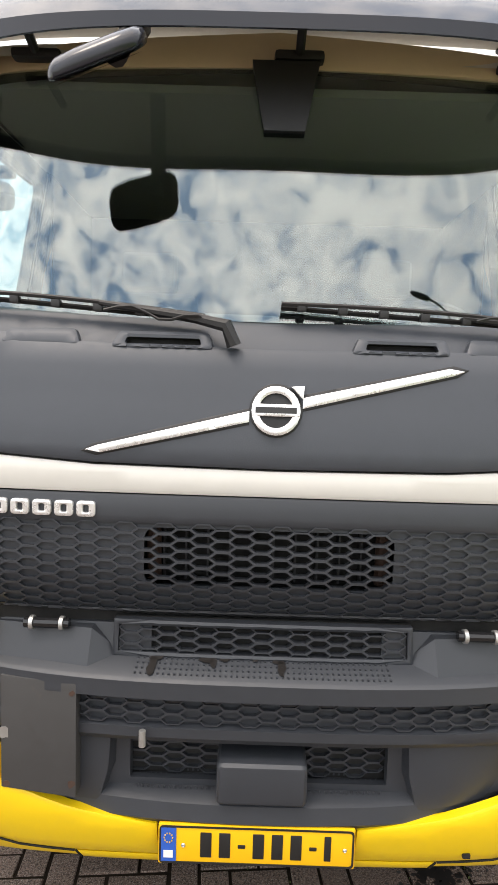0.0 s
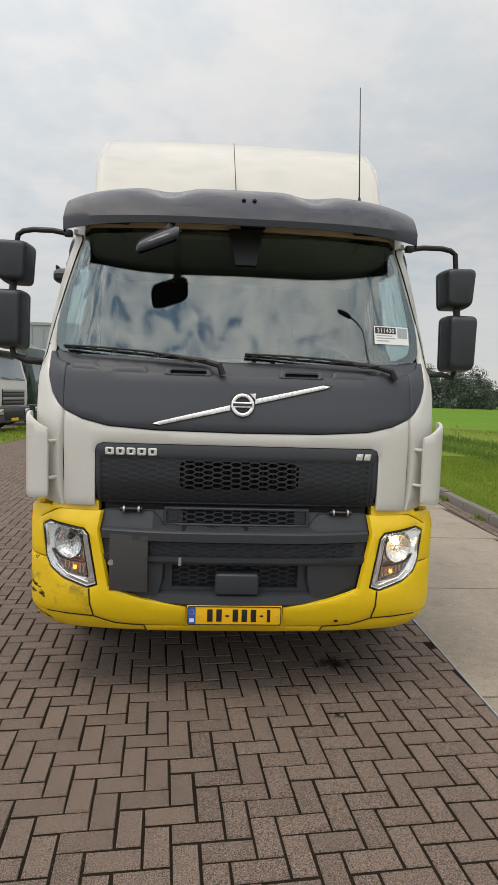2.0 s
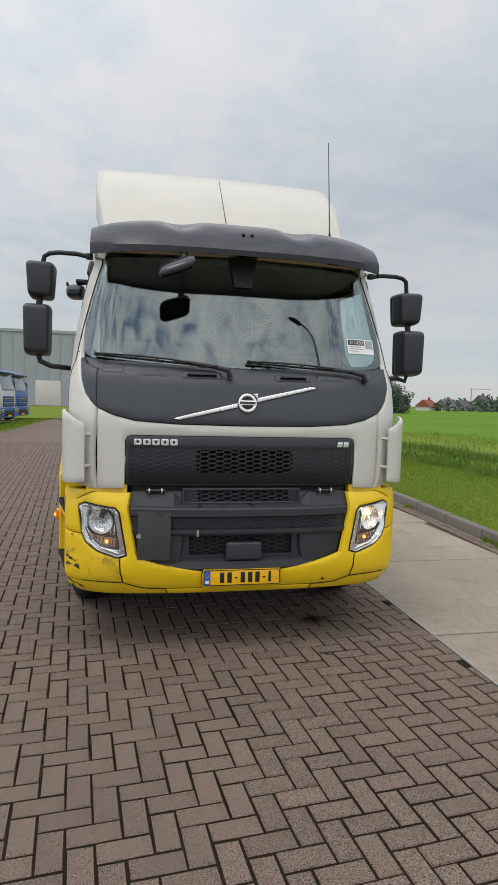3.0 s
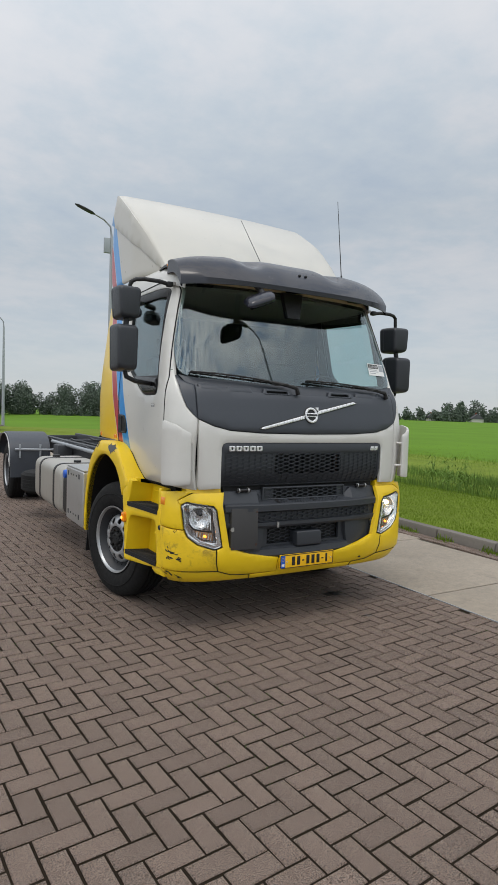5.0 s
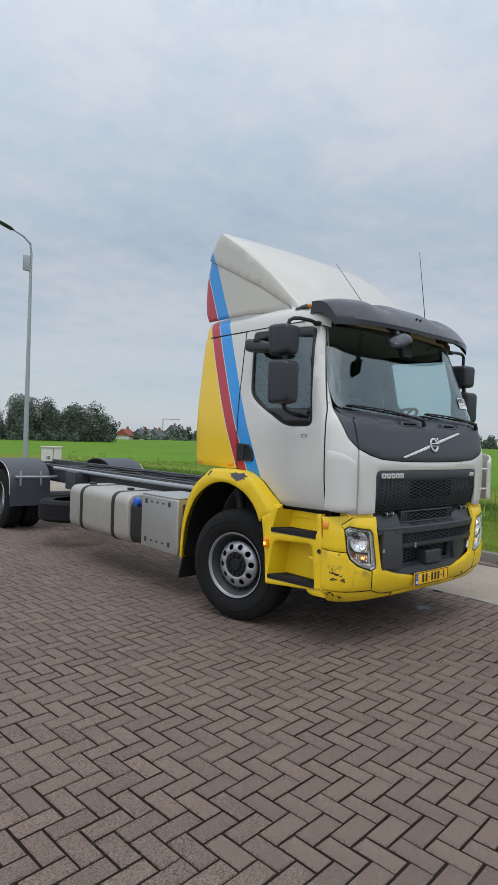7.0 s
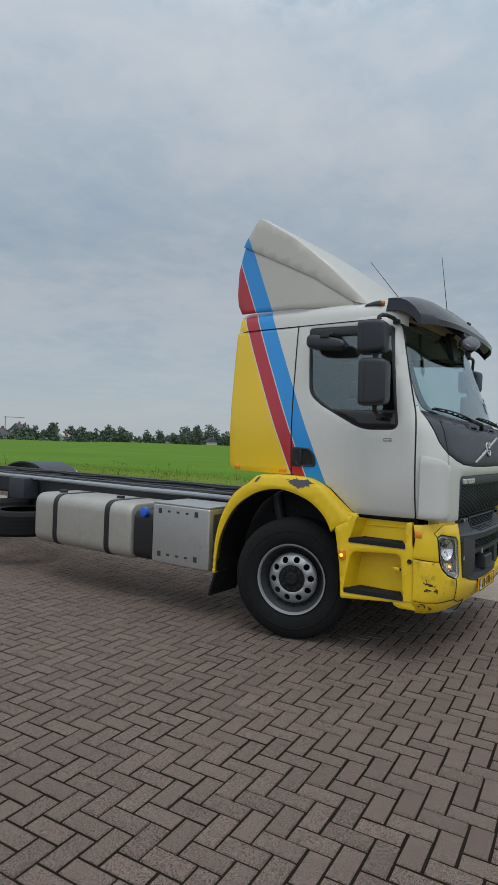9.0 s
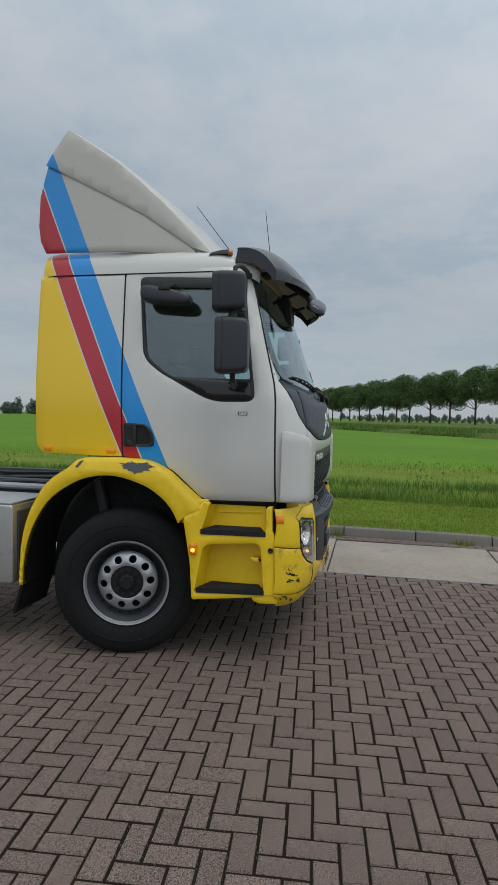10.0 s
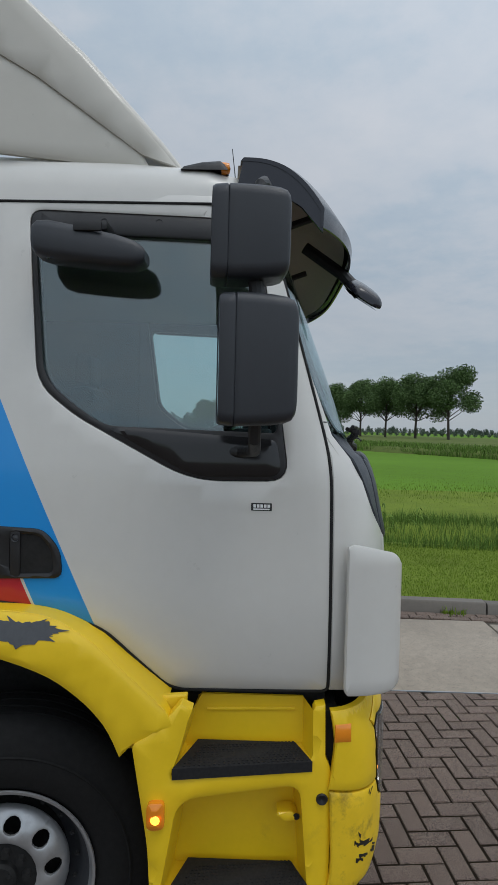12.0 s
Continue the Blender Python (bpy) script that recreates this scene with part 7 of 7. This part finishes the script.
def street_lamp(x, y, h, turn, base=0.0, box_on=True, reach=1.0, metal="galv", thick=1.0):
    lamp = empty("street_lamp", "tall galvanised street lamp with a curved arm", "street lamp", "street lamps")
    pole = part("pole", tube([(0, 0, base - 0.5), (0, 0, base + 2.5), (0, 0, base + h - 0.8), (0.05 * reach, 0, base + h - 0.3), (0.35 * reach, 0, base + h), (0.8 * reach, 0, base + h + 0.22)], [thick * k for k in (0.14, 0.125, 0.07, 0.055, 0.045, 0.04)], 12), M[metal], lamp)
    rings = []
    for t, k in ((0, 0.3), (0.15, 0.9), (0.5, 1.0), (0.85, 0.8), (1, 0.25)):
        rings.append([(0.76 * reach + 0.88 * reach * t, 0.17 * reach * thick * k * math.cos(a), base + h + 0.20 + 0.30 * reach * t + 0.085 * k * math.sin(a)) for a in [q * math.pi / 6 for q in range(12)]])
    head = part("lamp_head", loft(rings), M["grey"], lamp)
    if box_on:
        part("junction_box", box(0.06, 0.40, -0.08, 0.08, base + h - 1.75, base + h - 0.95, 0.02), M["galv"], lamp)
    lamp.matrix_basis = pose(x, y, 0, 0, 0, turn)
    return lamp


street_lamp(6.75, 28.5, 11.9, 178, 0.0, True, 1.2)
street_lamp(6.0, -8.4, 11.9, 184, 0.0, False, 0.72, "galv", 0.7)
street_lamp(4.5, 53.5, 9.5, 178, 0.0, False, 0.8)
cab = empty("utility_cabinet", "white weathered utility cabinet in the grass", "cabinet")
part("cabinet_body", box(6.03, 6.86, 24.1, 24.5, -0.3, 1.0, 0.02), M["wall_white"], cab)
part("cabinet_roof", box(5.99, 6.90, 24.06, 24.54, 0.99, 1.05, 0.015), M["wall_white"], cab)
part("door_seam", box(6.438, 6.453, 24.085, 24.1, 0.0, 0.95), M["frame"], cab)
for k in range(3):
    part("cabinet_vent", box(6.14 + 0.06 * k, 6.17 + 0.06 * k, 24.085, 24.1, 0.45, 0.6), M["frame"], cab)

# ---- other vehicles and buildings ----


def parked_truck(m, paint, lower, label, slats=5, high=3.55, body=None):
    """A parked cab-over truck; local front faces -y, middle of the front at the origin."""
    t = empty("parked_truck", label, "truck", "parked trucks")
    w = 1.22
    rings = []
    for z, y0, k in ((0.95, 0.03, 0.97), (1.25, 0.0, 1.0), (1.95, 0.02, 1.0), (2.15, 0.08, 0.99), (2.95, 0.30, 0.95), (high - 0.12, 0.55, 0.92), (high, 0.85, 0.86)):
        poly = rounded([(-w * k, y0), (w * k, y0), (w * k, 2.2), (-w * k, 2.2)], [0.18, 0.18, 0.04, 0.04], 4)
        rings.append([(x, y, z) for x, y in poly])
    part("cab", loft(rings), paint, t)
    glass = []
    for z, y in ((1.98, 0.01), (2.15, 0.065), (2.55, 0.175), (2.92, 0.28)):
        k = 1.0 - 0.055 * (z - 1.98)
        glass.append([(-1.08 * k, y + 0.05, z), (-0.9 * k, y - 0.004, z), (0.9 * k, y - 0.004, z), (1.08 * k, y + 0.05, z)])
    part("windscreen", loft(glass, closed=False, caps=False), M["truck_glass"], t)
    part("visor", box(-1.05, 1.05, 0.02, 0.32, 2.93, 3.06, 0.04), M["grey_gloss"], t)
    panel = part("front_panel", box(-0.84, 0.84, -0.015, 0.04, 1.02, 1.62, 0.03), M["black"], t)
    for k in range(slats):
        z = 1.08 + k * 0.60 / slats
        part("grille_slat", box(-0.80, 0.80, -0.04, 0.0, z, z + 0.36 / slats, 0.012), M["galv"] if k % 2 else lower, panel)
    bump = part("bumper", box(-1.24, 1.24, -0.05, 0.35, 0.35, 0.98, 0.09, 3), lower, t)
    part("bumper_inlet", box(-0.75, 0.75, -0.058, -0.03, 0.45, 0.78, 0.03), M["black"], bump)
    part("name_plate", box(-0.26, 0.26, -0.072, -0.05, 0.42, 0.53, 0.005), M["plate"], bump)
    for s in (-1, 1):
        lamp = part("headlight", box(s * 1.0 - 0.19, s * 1.0 + 0.19, -0.065, 0.05, 0.66, 0.88, 0.03), M["chrome"], t)
        part("lamp_surround", box(s * 1.0 - 0.22, s * 1.0 + 0.22, -0.056, 0.04, 0.63, 0.91, 0.02), M["black_gloss"], lamp)
        mir = part("side_mirror", box(s * 1.42 - 0.11, s * 1.42 + 0.11, 0.18, 0.32, 1.95, 2.55, 0.05, 3), M["mirror_shell"], t)
        part("mirror_stay", tube([(s * 1.15, 0.3, 2.62), (s * 1.40, 0.26, 2.60), (s * 1.42, 0.25, 2.5)], 0.025, 8), M["black"], mir)
        part("mirror_stay", tube([(s * 1.15, 0.3, 1.9), (s * 1.40, 0.26, 1.88), (s * 1.42, 0.25, 2.0)], 0.025, 8), M["black"], mir)
        part("side_window", box(s * 1.165 - 0.012, s * 1.165 + 0.012, 0.55, 1.35, 2.05, 2.80, 0.008), M["black_gloss"], t)
        for y in (1.35, 5.2):
            tyre = part("tyre", lathe([(-0.14, 0.29), (-0.15, 0.40), (-0.13, 0.49), (0.13, 0.49), (0.15, 0.40), (0.14, 0.29)], (s * 1.05, y, 0.5), sides=32), M["rubber"], t)
            part("rim", lathe([(-0.13, 0.30), (-0.12, 0.22), (-0.09, 0.08), (-0.1, 0.0)] if s < 0 else [(0.13, 0.30), (0.12, 0.22), (0.09, 0.08), (0.1, 0.0)], (s * 1.05, y, 0.5), sides=24), M["rim"], tyre)
        part("wiper", tube([(s * 0.5 + 0.3, -0.03, 1.99), (s * 0.5 - 0.35, -0.02, 2.06)], 0.012, 6), M["black"], t)
    part("chassis", box(-0.45, 0.45, 1.0, 6.6, 0.75, 1.05, 0.02), M["frame"], t)
    if body:
        part("deflector", loft([[(-1.0, 0.9, high - 0.02), (1.0, 0.9, high - 0.02), (1.0, 2.1, high - 0.02), (-1.0, 2.1, high - 0.02)], [(-1.0, 1.8, high + 0.5), (1.0, 1.8, high + 0.5), (1.0, 2.1, high + 0.5), (-1.0, 2.1, high + 0.5)]]), paint, t)
    t.matrix_basis = m
    return t


for k, (paint, lower, label, slats, high, body) in enumerate((
        (M["white"], M["truck_navy"], "white parked truck with a dark grey lower front", 4, 3.45, True),
        (M["truck_green"], M["truck_green"], "dark green parked truck with slatted grille", 6, 3.6, True),
        (M["white"], M["truck_navy"], "white parked truck with a black grille", 5, 3.3, True),
        (M["white"], M["truck_blue"], "white parked truck with a blue bumper", 5, 3.1, False),
        (M["truck_blue"], M["truck_blue"], "bright blue parked truck", 5, 3.3, False))):
    y = 20.2 + 4.5 * k
    parked_truck(pose(-7.85, y, 0, 0, 0, 80), paint, lower, label, slats, high, body)
parked_truck(pose(0.8, 36.0, 0, 0, 0, 4) @ Matrix.Scale(0.92, 4), M["truck_blue"], M["truck_blue"], "blue parked truck with a white stripe", 4, 3.15)

hall = empty("warehouse", "large grey metal-clad warehouse", "building")
part("wall", box(-42, 8.9, 112, 150, -0.3, 13.4), M["clad"], hall)
part("roof_edge", box(-42.2, 9.1, 111.8, 150, 13.4, 13.9), M["galv"], hall)
for k in range(24):
    part("cladding_rib", box(-41 + 2.1 * k, -40.9 + 2.1 * k, 111.9, 112, 0, 13.4), M["galv"], hall)
for k in range(4):
    part("dock_door", box(-36 + 9 * k, -31.5 + 9 * k, 111.85, 112, 0, 4.6, 0.05), M["wall_white"], hall)
# grass along the noses of the parked row, and behind it
sheet("grass_strip", steps(-8.6, -6.5, 5), steps(15, 44, 20), lambda x, y: 0.008, M["turf"], "rough grass strip in front of the parked trucks", "grass")
blades("strip_grass", 9000, lambda r: (r.uniform(-8.5, -6.4 - 0.3 * r.random()), r.uniform(15, 44), 0.01), lambda r: r.uniform(0.02, 0.10), 0.007, M["blade"], "rough grass by the parked trucks", 14)
part_strip = sheet("grass_strip", steps(-60, -4.6, 12), steps(42, 100, 12), lambda x, y: 0.06, M["turf"], "grass strip behind the parked trucks", "grass")


def house(x, y, w, d, h, ridge, turn, roof, label):
    b = empty("house", label, "house", "houses beyond the meadow")
    part("wall", box(-w / 2, w / 2, -d / 2, d / 2, -0.3, h), M["wall_white"], b)
    prof = [(-d / 2 - 0.5, h - 0.3), (0, ridge), (d / 2 + 0.5, h - 0.3), (0, h - 0.2)]
    part("roof", loft([[(xx, yy, zz) for yy, zz in prof] for xx in (-w / 2 - 0.4, w / 2 + 0.4)]), roof, b)
    part("chimney", box(w * 0.2 - 0.4, w * 0.2 + 0.4, -0.4, 0.4, ridge - 1.0, ridge + 1.0), M["roof_red"], b)
    for k in range(3):
        win = part("window", box(-w / 2 + w * (k + 0.7) / 3.6, -w / 2 + w * (k + 0.7) / 3.6 + 1.3, -d / 2 - 0.05, -d / 2, 1.0, 2.4), M["wall_white"], b)
        part("pane", box(-w / 2 + w * (k + 0.7) / 3.6 + 0.1, -w / 2 + w * (k + 0.7) / 3.6 + 1.2, -d / 2 - 0.08, -d / 2 - 0.05, 1.1, 2.3), M["black_gloss"], win)
    b.matrix_basis = pose(x, y, 0, 0, 0, turn)
    return b


def polar(bearing, d):
    return -4 + d * math.sin(radians(bearing)), -3.2 + d * math.cos(radians(bearing))


house(*polar(28.7, 260), 9.0, 6, 1.9, 4.5, 40, M["roof_red"], "white house with a red tiled roof")
house(*polar(30.3, 280), 7.0, 6, 2.0, 5.0, 20, M["roof_grey"], "house with a dark grey tiled roof")
house(*polar(31.7, 290), 7.0, 6, 2.0, 5.0, 25, M["roof_grey"], "house with a dark grey tiled roof")
house(*polar(50.9, 440), 9, 8, 2.4, 5.6, 50, M["roof_grey"], "tall farmhouse with a grey roof among trees")
house(*polar(47.0, 440), 9, 8, 2.2, 5.2, 50, M["roof_grey"], "farmhouse with a grey roof among trees")
house(*polar(33.2, 330), 6.0, 6, 5.0, 8.2, 30, M["roof_grey"], "tall house with a hipped grey roof among trees")
house(*polar(37.0, 330), 12, 7, 2.4, 4.2, 35, M["wall_white"], "low white farm building")
house(*polar(54.5, 430), 14, 7, 1.8, 2.8, 55, M["wall_white"], "low white farm building")

crane = empty("crane", "thin building crane with a level jib far off", "crane")
base = Vector((*polar(32.2, 420), 0))
tip = Vector((*polar(33.8, 420), 0))
part("mast", tube([base, base + Vector((0, 0, 14.2))], 0.35, 6), M["galv"], crane)
part("jib", tube([base + (base - tip) * 0.08 + Vector((0, 0, 14)), tip + Vector((0, 0, 14))], 0.25, 6), M["galv"], crane)


# ---- brick paving, laid in herringbone ----
PITCH = 0.1075


def brick_shape(length, width):
    """Corner points and faces of one worn paving brick lying along x."""
    a, c, e = length / 2, width / 2, 0.004
    v = [(sx * a, sy * c, z) for z in (-0.03, -0.007) for sx, sy in ((-1, -1), (1, -1), (1, 1), (-1, 1))]
    v += [(sx * (a - e), sy * (c - e), 0.0) for sx, sy in ((-1, -1), (1, -1), (1, 1), (-1, 1))]
    f = [(8, 9, 10, 11)] + [(i + k, (i + 1) % 4 + k, (i + 1) % 4 + k + 4, i + k + 4) for k in (0, 4) for i in range(4)]
    return v, f


base_v, base_f = brick_shape(2 * PITCH - 0.0095, PITCH - 0.0095)
base_v = np.array(base_v)
shapes = []
for k in range(4):
    r = random.Random(k)
    me = bpy.data.meshes.new("brick")
    pts = [(x + r.uniform(-0.0016, 0.0016), y + r.uniform(-0.0016, 0.0016), z + (r.uniform(-0.0012, 0.0006) if z == 0 else 0)) for x, y, z in base_v]
    me.from_pydata(pts, [], base_f)
    me.materials.append(M["brick"])
    shapes.append(me)
near, far_v, far_f, joints = 0, [], [], []
rng = random.Random(77)
LAY = radians(5.2)
lay = np.array([[math.cos(LAY), -math.sin(LAY), 0], [math.sin(LAY), math.cos(LAY), 0], [0, 0, 1]])
quarter = np.array([[0, -1, 0], [1, 0, 0], [0, 0, 1]], float)
for j in range(int(-14.5 / PITCH), int(22 / PITCH)):
    for i in range(int(-20.5 / PITCH), int(5 / PITCH)):
        d = (i + j) % 4
        if d == 0:
            u, v, turn = (i + 1) * PITCH, (j + 0.5) * PITCH, False
        elif d == 2:
            u, v, turn = (i + 0.5) * PITCH, (j + 1) * PITCH, True
        else:
            continue
        cx, cy, _ = lay @ np.array((u - PITCH, v, 0)) + np.array((-0.157, -1.016, 0))
        if cx > EDGE + 0.03 or cx < -18 or not -12 < cy < 19:
            continue
        if math.sin(cx * 2.3 + 1.0) * math.sin(cy * 1.9 + 0.4) > 0.25 and rng.random() < 0.5 and -4.5 < cx and cy < 3:
            joints.append((cx, cy, turn))
        cx, cy, skew = cx + rng.uniform(-0.0014, 0.0014), cy + rng.uniform(-0.0014, 0.0014), rng.uniform(-0.010, 0.010)
        dz, tx, ty = rng.uniform(-0.0025, 0.0025), rng.uniform(-0.008, 0.008), rng.uniform(-0.008, 0.008)
        if -2.9 < cx < -0.2 and -2.2 < cy < 0.2 and near < 300:
            near += 1
            ob = new("brick", shapes[(i * 7 + j * 3) % 4])
            ob.parent = pave
            ob.matrix_basis = Matrix.Translation((cx, cy, dz)) @ Matrix.Rotation(LAY + skew + radians(90 if turn else 0), 4, "Z") @ Matrix.Rotation(tx, 4, "X") @ Matrix.Rotation(ty, 4, "Y")
            continue
        p = base_v.copy()
        p[:, 2] += tx * p[:, 1] + ty * p[:, 0] + dz
        p[:, 1] *= 1 + skew
        p[:, 1] += skew * p[:, 0]
        if turn:
            p = p @ quarter.T
        p = p @ lay.T
        p[:, 0] = np.minimum(p[:, 0] + cx, EDGE - 0.006)
        p[:, 1] += cy
        n = len(far_v) * 12
        far_v.append(p)
        far_f += [tuple(n + q for q in f) for f in base_f]
me = bpy.data.meshes.new("paving_bricks")
me.from_pydata(np.concatenate(far_v).tolist(), [], far_f)
me.materials.append(M["brick"])
ob = new("paving_bricks", me)
ob.parent = pave
tagged(ob, "weathered brown bricks laid in herringbone", kind="stuff")


# two courses of brick in the gutter along the kerb
rng = random.Random(15)
kerb_ob = bpy.data.objects["kerb"]
for k in range(150):
    y = -9.0 + 0.213 * k
    for c in range(2):
        g = new("gutter_brick", shapes[(k + c) % 4])
        g.parent = kerb_ob
        g.matrix_basis = Matrix.Translation((kerb_line(y + 0.1 * c) - 0.062 - 0.108 * c, y + 0.1 * c, 0.001 + rng.uniform(-0.004, 0.004))) @ Matrix.Rotation(radians(90 - 3.1) + rng.uniform(-0.02, 0.02), 4, "Z")


# moss and seedlings in the joints


def joint_spot(r):
    cx, cy, turn = joints[r.randrange(len(joints))]
    along, across = r.uniform(-0.10, 0.10), PITCH / 2 * r.choice((-1, 1)) + r.uniform(-0.004, 0.004)
    a = LAY + (math.pi / 2 if turn else 0)
    return cx + along * math.cos(a) - across * math.sin(a), cy + along * math.sin(a) + across * math.cos(a), 0.0


blades("joint_moss", 3000, joint_spot, lambda r: r.uniform(0.002, 0.007), 0.003, M["moss"], "moss and seedlings in the paving joints", 31)


def splash(name, cx, cy, reach, count, biggest, label, seed):
    """Dark oil drops on the paving, thicker towards the middle."""
    r = random.Random(seed)
    verts, faces = [], []
    for _ in range(count):
        d, a = abs(r.gauss(0, 0.45)) * reach, r.uniform(0, 6.283)
        x, y = cx + d * math.cos(a), cy + d * math.sin(a) * 0.7
        size = biggest * r.uniform(0.1, 1.0) * math.exp(-d / reach)
        n = len(verts)
        k = 9
        verts += [(x + size * r.uniform(0.5, 1.1) * math.cos(6.283 * q / k), y + size * r.uniform(0.5, 1.1) * math.sin(6.283 * q / k), 0.0042 + 0.0001 * r.random()) for q in range(k)]
        faces.append(tuple(range(n, n + k)))
    me = bpy.data.meshes.new(name)
    me.from_pydata(verts, [], faces)
    me.materials.append(M["oil"])
    return tagged(new(name, me), label, "stain", kind="stuff")


splash("oil_stain", 0.668, 0.51, 0.24, 260, 0.020, "black oil drops under the truck's nose", 41)
splash("oil_stain", 0.58, -0.113, 0.10, 40, 0.012, "small dark stain on the paving bricks", 42)

# paving farther off, where the single bricks can no longer be told apart
for x0, x1, y0, y1 in ((-75, EDGE, 19.0, 112), (-75, EDGE, -45, -12.0), (-75, -18.0, -12.0, 19.0)):
    part("far_paving", box(x0, x1, y0, y1, -0.05, -0.002), M["brick"], pave, smooth=False)
